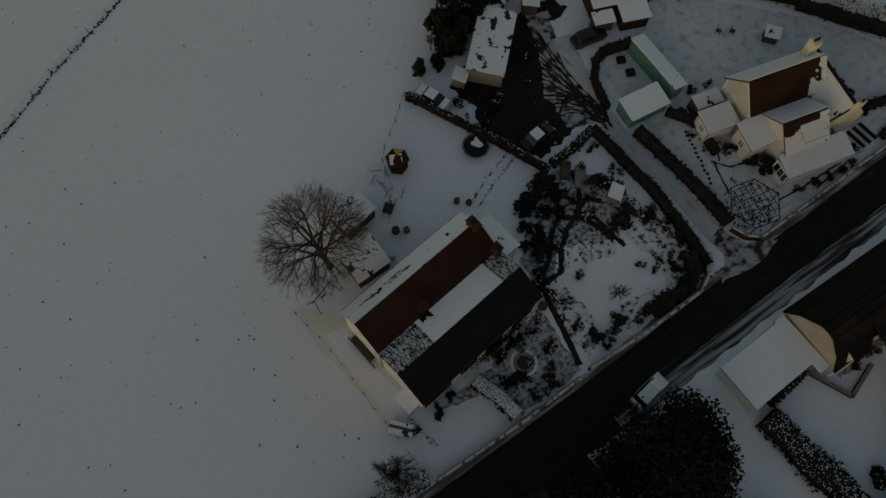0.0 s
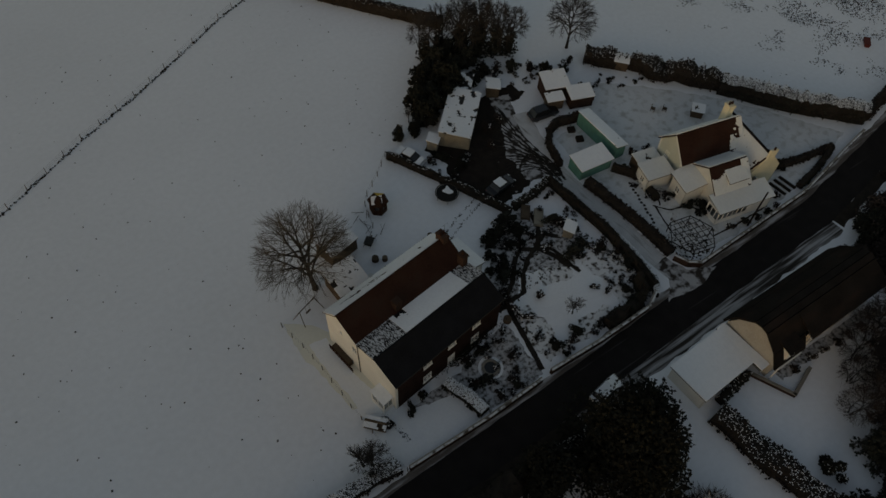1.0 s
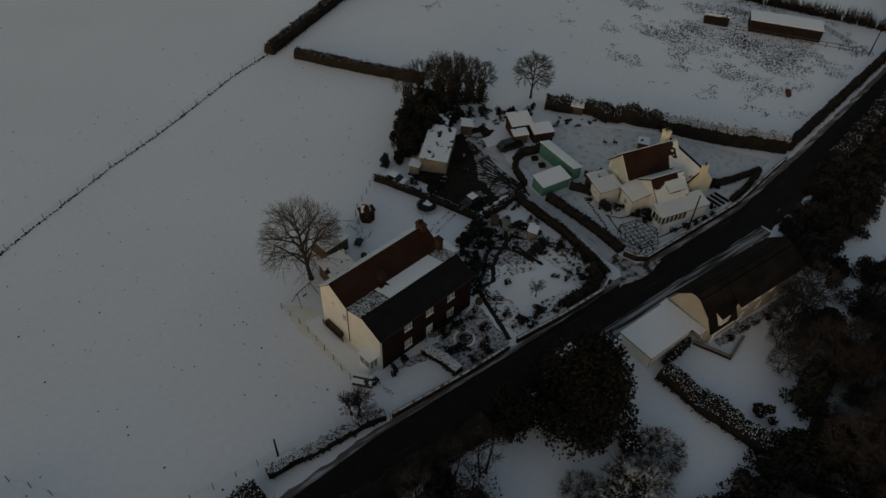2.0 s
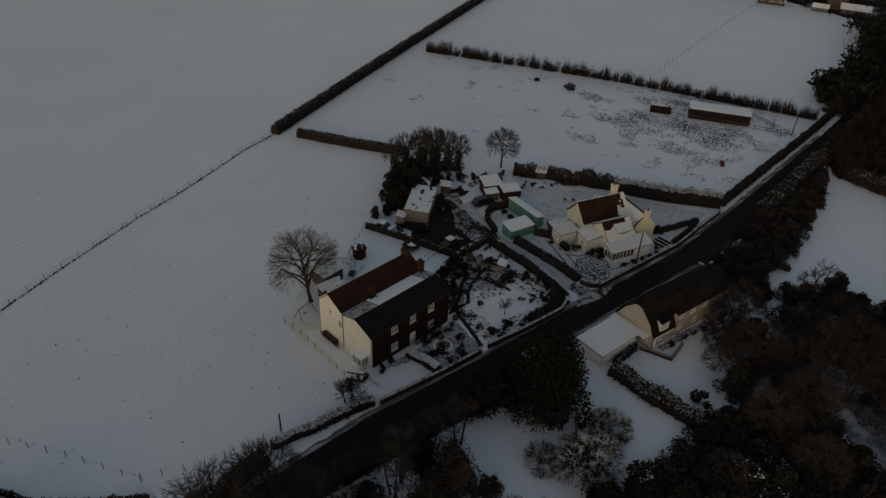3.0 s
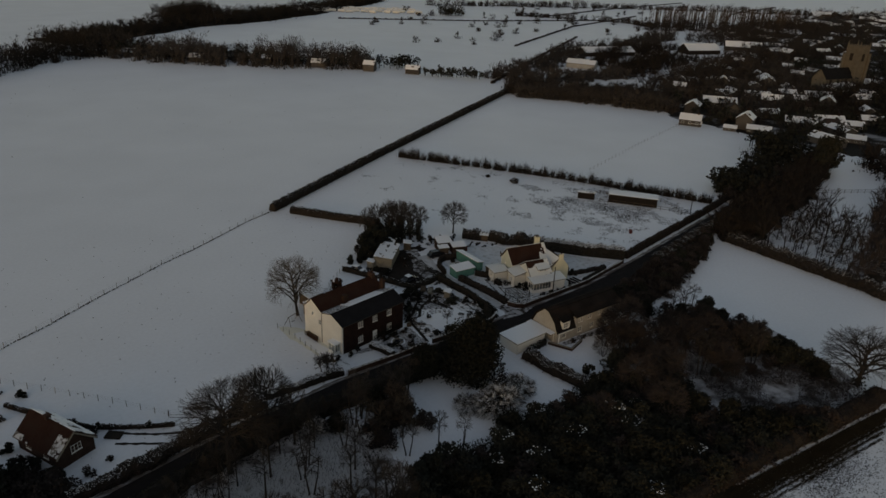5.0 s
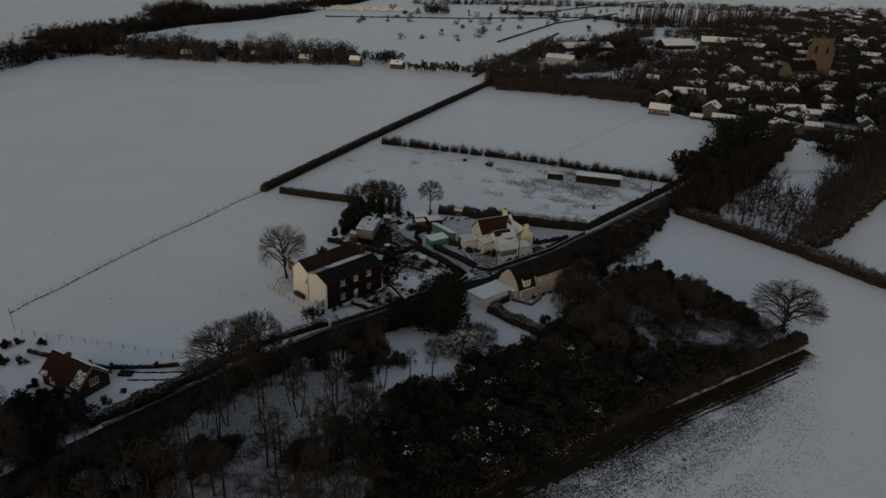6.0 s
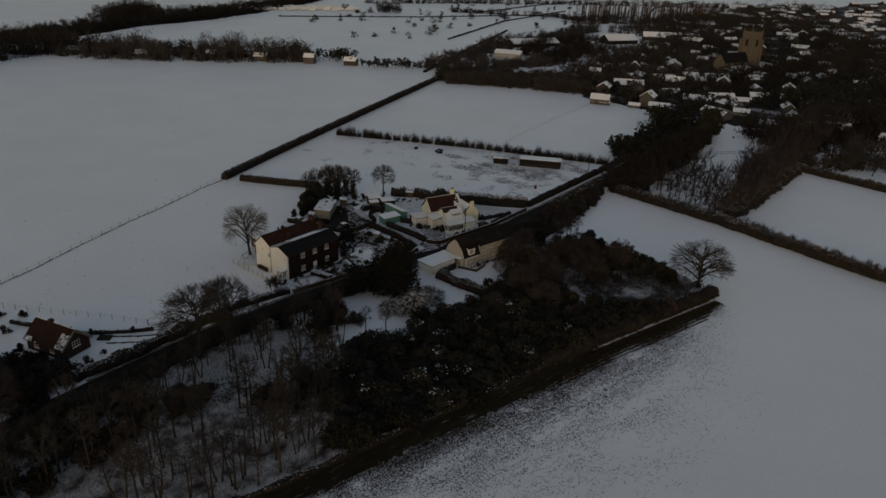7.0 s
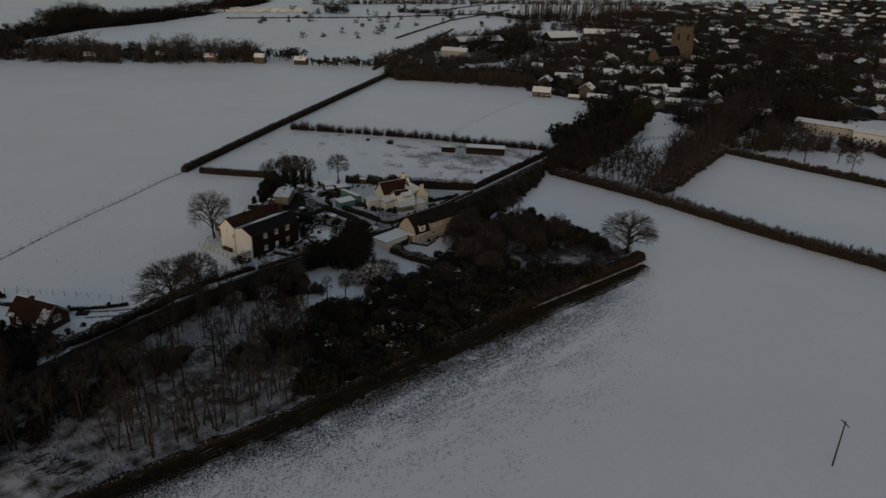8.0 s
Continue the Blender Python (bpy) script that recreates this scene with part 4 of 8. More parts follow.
# long workshop at the yard
shed(pose(33.2, 36.2, 0, 0, 0, 44), 9.0, 4.2, 2.3, 2.6, WOOD_PALE, "long pale boarded workshop with snow sliding off its roof", seed=9, bare=-0.35)
shed(pose(38.4, 43.6, 0, 0, 0, 44), 4.2, 3.2, 1.9, 2.2, WOOD, "low dark shed with a half-bare roof", seed=11, bare=0.0)
shed(pose(43.0, 42.2, 0, 0, 0, 55), 2.0, 1.8, 1.7, 1.9, WOOD, "small snowy garden shed", seed=12)
shed(pose(29.4, 38.4, 0, 0, 0, 40), 1.5, 1.4, 1.5, 1.7, WOOD_PALE, "tiny pale hut with snow on top", seed=13)
# sheds at the head of the drive
shed(pose(48.2, 38.0, 0, 0, 0, -20), 3.6, 3.0, 2.2, 2.7, BRICK_OLD, "brick garden shed with a snowy roof", seed=14, boards=False)
shed(pose(50.2, 34.6, 0, 0, 0, -20), 3.4, 2.3, 1.9, 2.2, BRICK_OLD, "low brick shed with a snowy roof", seed=15, boards=False)
shed(pose(47.2, 36.2, 0, 0, 0, -20), 2.4, 1.4, 1.7, 1.9, WOOD, "dark lean-to with snow on its roof", seed=16)
single("tarpaulin", Shape().slab((0, 0, 0.05), (1.6, 0, 0.05), (1.3, 0.6, 1.2), (0.2, 0.6, 1.3), 0.04), RED, pose(53.6, 35.4, 0, 0, 0, -60), "faded red sheet leaning by the brick shed", "tarpaulin")
# green sheds behind the drive hedge
shed(pose(42.3, 23.5, 0, 0, 0, -6), 5.0, 2.7, 1.8, 2.1, GREEN, "green painted shed with a clean snowy roof", seed=17, bare=-2)
shed(pose(50.4, 23.7, 0, 0, 0, 88), 8.0, 1.7, 2.0, 2.4, GREEN, "long narrow green shed with snow on its roof", seed=18, bare=-0.8)
for x, y in ((47.5, 31.2), (47.3, 29.2)):
    single("planting_box", Shape().box(-0.5, 0.5, -0.45, -0.35, 0, 0.45).box(-0.5, 0.5, 0.35, 0.45, 0, 0.45).box(-0.5, -0.4, -0.35, 0.35, 0, 0.45).box(0.4, 0.5, -0.35, 0.35, 0, 0.45).box(-0.4, 0.4, -0.35, 0.35, 0, 0.36), SOIL, pose(x, y, 0, 0, 0, -25), "dark square planting box in the snow", "planter", "planters")
# greenhouse hut in the vegetable garden
shed(pose(34.9, 16.7, 0, 0, 0, 35), 1.6, 1.2, 1.3, 1.5, WOOD_PALE, "small pale hut with a thick cap of snow", seed=19, bare=-2)
single("cold_frame", Shape().prism([(0, 0), (1.2, 0), (1.2, 0.5), (0, 0.3)], 0, 2.6), WOOD_PALE, pose(33.2, 20.2, 0, 0, 0, 50), "low pale cold frame dusted with snow", "cold frame")
single("cold_frame", Shape().prism([(0, 0), (1.2, 0), (1.2, 0.5), (0, 0.3)], 0, 2.2), WOOD, pose(32.5, 22.0, 0, 0, 0, 50), "low dark cold frame", "cold frame")
# hexagonal summerhouse on the lawn
sh = thing("summerhouse", pose(17.4, 34.2, 0, 0, 0, 20), "small stained timber summerhouse, one side coloured yellow as if sunlit", "summerhouse")
hexa = [(math.cos(k * math.pi / 3) * 1.15, math.sin(k * math.pi / 3) * 1.15) for k in range(6)]
# One wall and one roof face coloured yellow for the glow on that side.
for k in range(6):
    (ax, ay), (bx, by) = hexa[k], hexa[(k + 1) % 6]
    s = Shape()
    wall_panel(s, ax, ay, bx, by, 0, 1.9, 0.06, [(0.3, 0.85, 0.9, 1.7)] if k in (3, 4) else [])
    part("wall", s, YELLOW if k == 5 else WOOD_RED, sh)
    part("roof", Shape().add([(ax * 1.2, ay * 1.2, 1.85), (bx * 1.2, by * 1.2, 1.85), (0, 0, 2.7), (ax * 1.2, ay * 1.2, 1.78), (bx * 1.2, by * 1.2, 1.78), (0, 0, 2.6)], [(0, 1, 2), (5, 4, 3), (0, 3, 4, 1)]), YELLOW if k == 0 else WOOD_RED, sh)
part("roof_snow", snow_sheet((-1.2, 0.05, 2.0), (-0.2, -0.9, 2.0), (-0.5, 0.7, 2.55), 0.2, 0.06, -0.3), SNOW, sh)


# ---- the cottage across the drive ----
CT = pose(53.0, 18.5, 0, 0, 0, -12.5)
ct = thing("cottage", CT, "rambling cream cottage with red roofs, snowy lean-tos and yellow chimney gable", "house")
# main range
s = Shape()
wall_panel(s, 0, -2.5, 9.5, -2.5, 0, 4.0, 0.3)
wall_panel(s, 9.5, 2.5, 0, 2.5, 0, 4.0, 0.3)
part("main_wall", s, CREAM, ct)
s = Shape().prism([(-2.2, 0), (2.2, 0), (2.2, 4.2), (0, 6.6), (-2.2, 4.2)], 0, 0.3)
part("gable_wall", s, GREENISH, ct, "pale green rendered gable")
part("gable_wall", Shape().prism([(-2.2, 0), (2.2, 0), (2.2, 4.2), (0, 6.6), (-2.2, 4.2)], 9.2, 9.5), CREAM, ct)
part("roof", Shape().slab((-0.25, -2.75, 3.75), (9.75, -2.75, 3.75), (9.75, 0, 6.75), (-0.25, 0, 6.75), 0.12), TILE_RED, ct, "bare red tiled slope")
part("roof", Shape().slab((9.75, 2.75, 3.75), (-0.25, 2.75, 3.75), (-0.25, 0, 6.75), (9.75, 0, 6.75), 0.12), TILE_RED, ct)
part("bargeboard", Shape().slab((-0.3, -2.75, 3.7), (-0.25, -2.75, 3.7), (-0.25, 0, 6.7), (-0.3, 0, 6.7), 0.2), CREAM, ct)
part("roof_snow", snow_sheet((-0.2, 2.7, 3.95), (9.7, 2.7, 3.95), (-0.2, 0.05, 6.87), 0.2, 0.1, -0.8, 0.6, 0.2, 5.0), SNOW_ROOF, ct, "snow on the rear slope")
part("roof_snow", snow_sheet((7.0, -2.7, 3.95), (9.7, -2.7, 3.95), (7.0, -0.05, 6.87), 0.16, 0.1, -0.9, 0.7, 0.2, 6.0, lambda u, v, q: u < 0.30 + 0.50 * v + 0.5 * q), SNOW_ROOF, ct)
window(ct, 0.0, 0.5, -90, 0.7, 0.9, 2.4, 2, 2)
chimney(ct, 8.8, 1.5, 4.6, 7.9, 0.9, 1.0, OCHRE, 2)
# front range
s = Shape()
wall_panel(s, 1.6, -2.55, 1.6, -8.0, 0, 2.9, 0.25)
s.prism([(-7.95, 2.9), (-2.8, 2.9), (-2.8, 3.4), (-5.5, 5.35)], 1.6, 1.85)
part("front_wall", s, CREAM, ct)
s = Shape()
wall_panel(s, 1.6, -8.0, 7.0, -8.0, 0, 2.9, 0.25)
part("front_wall", s, CREAM, ct)
part("roof", Shape().slab((1.45, -8.2, 2.85), (7.2, -8.2, 2.85), (7.2, -5.5, 5.5), (1.45, -5.5, 5.5), 0.12), TILE_RED, ct)
part("roof", Shape().slab((7.2, -2.55, 3.4), (1.45, -2.55, 3.4), (1.45, -5.5, 5.5), (7.2, -5.5, 5.5), 0.12), TILE_RED, ct)
part("roof_snow", snow_sheet((1.5, -2.6, 3.57), (7.2, -2.6, 3.57), (1.5, -5.4, 5.55), 0.16, 0.12, -0.9, 0.7, 0.2, 7.0), SNOW_ROOF, ct, "snow in the valley between the roofs")
part("roof_snow", snow_sheet((1.5, -8.15, 3.02), (7.2, -8.15, 3.02), (1.5, -5.6, 5.57), 0.16, 0.12, -0.8, 0.7, 0.2, 9.0, lambda u, v, q: v > 0.55 + 0.35 * q and u < 0.8), SNOW_ROOF, ct, "snow on the lower half of the front slope")
# dormer
s = Shape()
wall_panel(s, 3.6, -7.7, 6.2, -7.7, 2.9, 4.3, 0.12, [(0.4, 2.2, 3.25, 4.15)])
s.prism([(-7.58, 2.9), (-6.3, 2.9), (-6.3, 4.3), (-7.58, 4.3)], 3.6, 3.72).prism([(-7.58, 2.9), (-6.3, 2.9), (-6.3, 4.3), (-7.58, 4.3)], 6.08, 6.2)
dm = part("dormer", s, WHITE, ct, "white dormer with a snowy hipped roof")
part("dormer_roof", Shape().slab((3.4, -7.95, 4.2), (6.4, -7.95, 4.2), (6.2, -5.6, 5.0), (3.6, -5.6, 5.0), 0.1), TILE_RED, dm)
part("dormer_snow", snow_sheet((3.4, -7.95, 4.32), (6.4, -7.95, 4.32), (3.6, -5.6, 5.12), 0.2, 0.1), SNOW_ROOF, dm)
window(ct, 4.9, -7.7, 0, 1.8, 0.9, 3.25, 4, 2)
# chimney wing: snow on one slope, bare tiles on the other
s = Shape().prism([(-2.2, 0), (2.2, 0), (2.2, 3.4), (0.55, 5.3), (0.55, 6.6), (-0.55, 6.6), (-0.55, 5.3), (-2.2, 3.4)], -6.7, -6.35, pose(10.3, 0, 0, 0, 0, 90) @ Matrix.Diagonal((1, -1, 1, 1)))
part("chimney_gable", s, OCHRE, ct, "yellow ochre gable rising into a chimney")
s = Shape()
wall_panel(s, 12.4, -6.35, 12.4, 2.0, 0, 3.4, 0.25)
wall_panel(s, 12.15, 2.0, 9.52, 2.0, 0, 3.4, 0.25)
part("wing_wall", s, CREAM, ct)
part("wing_roof", Shape().slab((7.3, 2.1, 3.2), (7.3, -6.5, 3.2), (10.3, -6.5, 5.55), (10.3, 2.1, 5.55), 0.12), TILE_RED, ct)
part("wing_roof", Shape().slab((12.6, -6.5, 3.2), (12.6, 2.1, 3.2), (10.3, 2.1, 5.55), (10.3, -6.5, 5.55), 0.12), TILE_RED, ct, "bare dark red tiled slope")
part("wing_snow", snow_sheet((7.3, -6.3, 3.35), (7.3, 2.0, 3.35), (10.2, -6.3, 5.62), 0.12, 0.1, -0.75, 0.9, 0.3, 4.0, lambda u, v, q: v > 0.97 or (v < 0.3 and q < 0.1) or (0.55 < u < 0.8 and q > 0.45)), SNOW_ROOF, ct, "snow on the inner slope")
part("ridge_tiles", Shape().tube((10.3, -6.5, 5.68), (10.3, 2.1, 5.68), 0.12, 0.12, 6), TILE_DARK, ct)
part("chimney_pot", Shape().tube((10.3, -6.52, 6.6), (10.3, -6.52, 7.0), 0.16, 0.13, 10), TILE_RED, ct)
# garden room with a row of windows
s = Shape()
gl = [(0.15 + i * 0.75, 0.80 + i * 0.75, 0.75, 2.05) for i in range(6)]
wall_panel(s, 1.0, -10.3, 9.2, -10.3, 0, 2.3, 0.12, gl)
gs = [(0.2 + i * 0.72, 0.84 + i * 0.72, 0.75, 2.05) for i in range(3)]
wall_panel(s, 1.0, -8.02, 1.0, -10.3, 0, 2.3, 0.12, gs)
wall_panel(s, 9.2, -10.3, 9.2, -6.75, 0, 2.3, 0.12)
part("garden_room_wall", s, WHITE, ct, "white framed garden room")
for a, b, z0, z1 in gl:
    part("pane", Shape().box(1.0 + a + 0.03, 1.0 + b - 0.03, -10.25, -10.24, z0, z1), GLASS, ct)
for a, b, z0, z1 in gs:
    part("pane", Shape().box(1.05, 1.06, -8.02 - b + 0.03, -8.02 - a - 0.03, z0, z1), GLASS, ct)
part("garden_room_roof", Shape().slab((0.8, -10.55, 2.28), (9.4, -10.55, 2.28), (9.4, -7.7, 2.95), (0.8, -7.7, 2.95), 0.08), IRON, ct)
part("garden_room_snow", snow_sheet((0.8, -10.55, 2.37), (9.4, -10.55, 2.37), (0.8, -7.75, 3.03), 0.2, 0.12, -1.1, 0.7, 0.1, 3.0), SNOW_ROOF, ct, "smooth snow on the lean-to roof")
# low blocks at the west end
s = Shape()
wall_panel(s, -1.3, -3.1, -1.3, -6.0, 0, 2.7, 0.2, [(1.0, 1.8, 1.0, 2.0)])
wall_panel(s, -1.3, -6.0, 1.58, -6.0, 0, 2.7, 0.2)
part("west_wall", s, CREAM, ct)
window(ct, -1.3, -4.5, -90, 0.8, 1.0, 1.0, 2, 2)
part("west_roof", Shape().slab((-1.5, -6.25, 2.65), (1.58, -6.25, 3.3), (1.58, -2.6, 3.5), (-1.5, -2.6, 2.85), 0.1), TILE_RED, ct)
part("west_snow", snow_sheet((-1.5, -6.25, 2.76), (1.58, -6.25, 3.41), (-1.5, -2.6, 2.96), 0.2, 0.12, -1.0, 0.7, 0.1, 2.0), SNOW_ROOF, ct)
s = Shape()
wall_panel(s, -4.5, 0.2, -4.5, -2.35, 0, 2.4, 0.2, [(0.9, 1.7, 1.0, 1.9)])
wall_panel(s, -4.5, -2.35, -0.8, -2.35, 0, 2.4, 0.2)
wall_panel(s, -0.8, -2.35, -0.8, 0.2, 0, 2.4, 0.2)
wall_panel(s, -0.8, 0.2, -4.5, 0.2, 0, 2.4, 0.2)
part("annexe_wall", s, CREAM, ct)
window(ct, -4.5, -1.1, -90, 0.8, 0.9, 1.0, 2, 2)
part("annexe_roof", Shape().slab((-4.7, -2.55, 2.4), (-0.65, -2.55, 2.4), (-0.65, 0.4, 2.7), (-4.7, 0.4, 2.7), 0.1), IRON, ct)
part("annexe_snow", snow_sheet((-4.7, -2.55, 2.51), (-0.65, -2.55, 2.51), (-4.7, 0.4, 2.81), 0.2, 0.12, -1.0, 0.7, 0.1, 5.0), SNOW_ROOF, ct)
part("store_wall", Shape().box(-3.8, -0.5, 1.05, 2.7, 0, 1.9), WOOD, ct)
part("store_snow", snow_sheet((-3.9, 0.95, 1.92), (-0.4, 0.95, 1.92), (-3.9, 2.8, 2.0), 0.2, 0.1, -0.5), SNOW_ROOF, ct)

# ---- the long low house south of the lane ----
LH = pose(40.3, -9.6, 0, 0, 0, -1.5)
lh = thing("long_house", LH, "long cream cottage with a steep dark roof and dormers", "house")
HL, HD = 17.8, 6.6
fo = [(5.8, 6.9, 3.0, 4.0), (8.4, 9.5, 3.0, 4.0), (11.4, 12.5, 3.0, 4.0), (5.9, 7.0, 0.8, 1.9), (9.4, 10.4, 0.8, 1.9), (13.4, 14.4, 0.8, 1.9), (1.6, 2.6, 0.8, 1.9)]
s = Shape()
wall_panel(s, 4.8, 0, HL, 0, 0, 4.4, 0.3, [(a - 4.8, b - 4.8, c, d) for a, b, c, d in fo if a > 4.8])
wall_panel(s, 0.3, 0, 4.8, 0, 0, 2.5, 0.3, [(1.3, 2.3, 0.8, 1.9)])
wall_panel(s, HL, HD, 0.3, HD, 0, 2.6, 0.3)
part("front_wall", s, PLASTER, lh)
bell = [(0, 0), (HD, 0), (HD, 2.5), (HD - 0.9, 4.2), (HD / 2 + 0.7, 5.8), (HD / 2, 6.0), (HD / 2 - 0.7, 5.8), (0.9, 4.2), (0, 2.5)]
part("gable_wall", Shape().prism(bell, 0, 0.3), PLASTER, lh, "cream gable with a rounded outline")
part("gable_wall", Shape().prism(bell, HL - 0.3, HL), PLASTER, lh)
bl = [(-0.3, 2.3), (0.75, 4.3), (HD / 2 - 0.75, 5.95), (HD / 2, 6.12), (HD / 2 + 0.75, 5.95), (HD - 0.75, 4.3), (HD + 0.3, 2.3)]
for k in range(6):
    (ya, za), (yb, zb) = bl[k], bl[k + 1]
    x1 = HL + 0.2 if k != 0 else 4.8
    part("roof", Shape().slab((-0.2, ya, za), (x1, ya, za), (x1, yb, zb), (-0.2, yb, zb), 0.22), THATCH, lh)
part("front_roof", Shape().slab((4.75, -0.35, 4.35), (HL + 0.2, -0.35, 4.35), (HL + 0.2, 2.4, 5.9), (4.75, 2.4, 5.9), 0.15), THATCH, lh)
for a, b, c, d in fo:
    window(lh, (a + b) / 2, 0, 0, b - a, d - c, c, 2, 2)
s = Shape()
wall_panel(s, 1.2, -0.2, 3.2, -0.2, 2.45, 4.5, 0.12, [(0.35, 1.65, 3.0, 4.15)])
s.box(1.2, 1.32, -0.08, 1.8, 2.45, 4.5).box(3.08, 3.2, -0.08, 1.8, 2.45, 4.5)
dm = part("dormer", s, CREAM, lh, "cream dormer above the porch")
part("dormer_roof", Shape().slab((1.0, -0.45, 4.5), (3.4, -0.45, 4.5), (3.4, 2.3, 5.2), (1.0, 2.3, 5.2), 0.12), THATCH, dm)
window(lh, 2.2, -0.2, 0, 1.3, 1.15, 3.0, 3, 2)
part("porch_post", Shape().box(0.12, 0.26, -0.6, -0.46, 0, 2.3), WHITE, lh, "white porch post")
part("porch_beam", Shape().box(0.05, 4.0, -0.62, -0.44, 2.3, 2.44), WHITE, lh, "white porch beam")
# carport with a flat roof
cp = thing("carport", pose(31.4, -8.15, 0, 0, 0, 1.5), "flat-roofed garage under smooth snow beside the cream house", "garage")
s = Shape()
wall_panel(s, 0, 4.6, 0, 0, 0, 2.15, 0.15)
wall_panel(s, 0, 0, 7.4, 0, 0, 2.15, 0.15)
wall_panel(s, 8.8, 5.0, 0, 4.6, 0, 2.15, 0.15)
part("wall", s, CREAM, cp)
part("roof", Shape().box(-0.15, 7.55, -0.15, 4.9, 2.15, 2.27).box(7.55, 8.85, -1.3, 5.1, 2.15, 2.27), IRON, cp)
part("roof_snow", snow_sheet((-0.15, -0.15, 2.275), (7.55, -0.15, 2.275), (-0.15, 4.9, 2.275), 0.3, 0.14), SNOW, cp, "smooth white snow")
part("roof_snow", snow_sheet((7.56, -1.3, 2.275), (8.85, -1.3, 2.275), (7.56, 5.1, 2.275), 0.3, 0.14), SNOW, cp)
part("post", Shape().box(8.6, 8.72, -1.2, -1.08, 0, 2.15), WHITE, cp)


# ---- walls and fences ----
def low_wall(name, pts, h, th, mat, label, snow=True, seed=0.0):
    """A low wall along a line with a snow-topped coping."""
    ob = thing(name, pose(0, 0, 0), label, "wall", kind="structure")
    for (ax, ay), (bx, by) in zip(pts, pts[1:]):
        s = Shape()
        wall_panel(s, ax, ay, bx, by, 0, h, th)
        part("wall", s, mat, ob)
        d = (Vector((bx, by, 0)) - Vector((ax, ay, 0))).normalized()
        side = Vector((-d.y, d.x, 0))
        a = Vector((ax, ay, h)) - side * 0.04
        b = Vector((bx, by, h)) - side * 0.04
        part("coping", Shape().slab(a, b, b + side * (th + 0.08), a + side * (th + 0.08), 0.07), STONE, ob)
        if snow:
            up = Vector((0, 0, 0.072))
            part("coping_snow", snow_sheet(a + up, b + up, a + up + side * (th - 0.08), 0.12, 0.04, -0.3, 0.8, 0.0, seed), SNOW_SCUFFED, ob)
    return ob


low_wall("front_wall_garden", [(2.2, 3.75), (12.3, 3.5), (19.4, 3.7)], 0.9, 0.3, BRICK_OLD, "low brick garden wall with snow on its coping", seed=1)
low_wall("garden_wall", [(20.8, 3.9), (28, 3.6), (35.6, 3.7), (37.8, 4.8)], 1.0, 0.3, BRICK_OLD, "brick garden wall along the lane with snow on top", seed=2)
low_wall("cottage_wall", [(45.2, 4.6), (54.8, 4.75), (65.7, 4.9), (76.5, 6.7), (82, 7.5)], 0.9, 0.3, BRICK_OLD, "brick front wall with a white line of snow", seed=3)
low_wall("drive_wall", [(43.2, 7.3), (43.9, 5.6), (45.2, 4.6)], 1.0, 0.3, BRICK_OLD, "curved brick wall at the mouth of the drive", seed=4)


def post_fence(pts, gap, h, label, wires=2, mat=None, r=0.05, seed=1, rails=0, group=""):
    rng = random.Random(seed)
    ob = thing("fence", pose(*pts[0], 0), label, "fence", group)
    length, at = along_line(pts)
    org = Vector((*pts[0], 0))
    n = max(2, round(length / gap))
    me = Shape().tube((0, 0, -0.1), (0, 0, h), r, r * 0.85, 7).mesh("post")
    tops = []
    for i in range(n + 1):
        p, d = at(length * i / n)
        p = p - org + Vector((rng.uniform(-0.06, 0.06), rng.uniform(-0.06, 0.06), 0))
        o = part("post", me, mat or WOOD, ob)
        lx, ly = rng.uniform(-0.06, 0.06), rng.uniform(-0.06, 0.06)
        o.matrix_basis = Matrix.Translation(p) @ Euler((lx, ly, 0)).to_matrix().to_4x4()
        tops.append(p)
    for k in range(wires):
        z = h * (0.45 + 0.45 * k / max(1, wires - 1))
        ring = ((0.008, 0.005), (-0.008, 0.005), (0.0, -0.009))
        part("wire", loft(Shape(), [[p + Vector((e, -e, z + f)) for e, f in ring] for p in tops]), METAL, ob)
    for k in range(rails):
        z = h * (0.35 + 0.55 * k / max(1, rails - 1))
        for a, b in zip(tops, tops[1:]):
            part("rail", Shape().tube(a + Vector((0, 0, z)), b + Vector((0, 0, z)), 0.05, 0.05, 5), mat or WOOD, ob)
    return ob


FIELD_FENCE = [(-47, 44.5), (-43, 47.4), (-37, 50.4), (-25.1, 57.9), (-16.5, 62.8), (-8.8, 67.2), (-1, 70.9), (8, 75.9), (17.8, 81.6), (26, 85)]
post_fence(FIELD_FENCE, 3.4, 1.15, "wire fence on thin wooden posts across the snowy field", 3, seed=2)
post_fence([(-47, 44.5), (-47.6, 35.6), (-41.3, 28.0), (-33.6, 18.9), (-29.6, 13.4), (-27, 9.8)], 2.6, 1.2, "wire fence on leaning posts above the lane", 3, seed=3)
post_fence([(-27, 10), (-20, 7.5), (-10.5, 7.0)], 2.6, 1.2, "short wire fence by the lane", 2, seed=13)
post_fence([(-0.7, 25.7), (-0.3, 23.5), (0.2, 20.9), (0.5, 17), (0.8, 12.5), (1.4, 5.7), (2.0, 3.9)], 1.9, 1.1, "wire garden fence on grey posts", 2, seed=4)
post_fence([(15.2, 32.0), (16.4, 36.2), (19.6, 38.5), (23, 41.5)], 1.9, 1.2, "crooked post fence behind the lawn", 2, seed=5)
post_fence([(118, 46), (128.5, 30.5), (127, 24)], 2.4, 1.2, "post and rail paddock fence", 0, seed=6, rails=3, r=0.07)
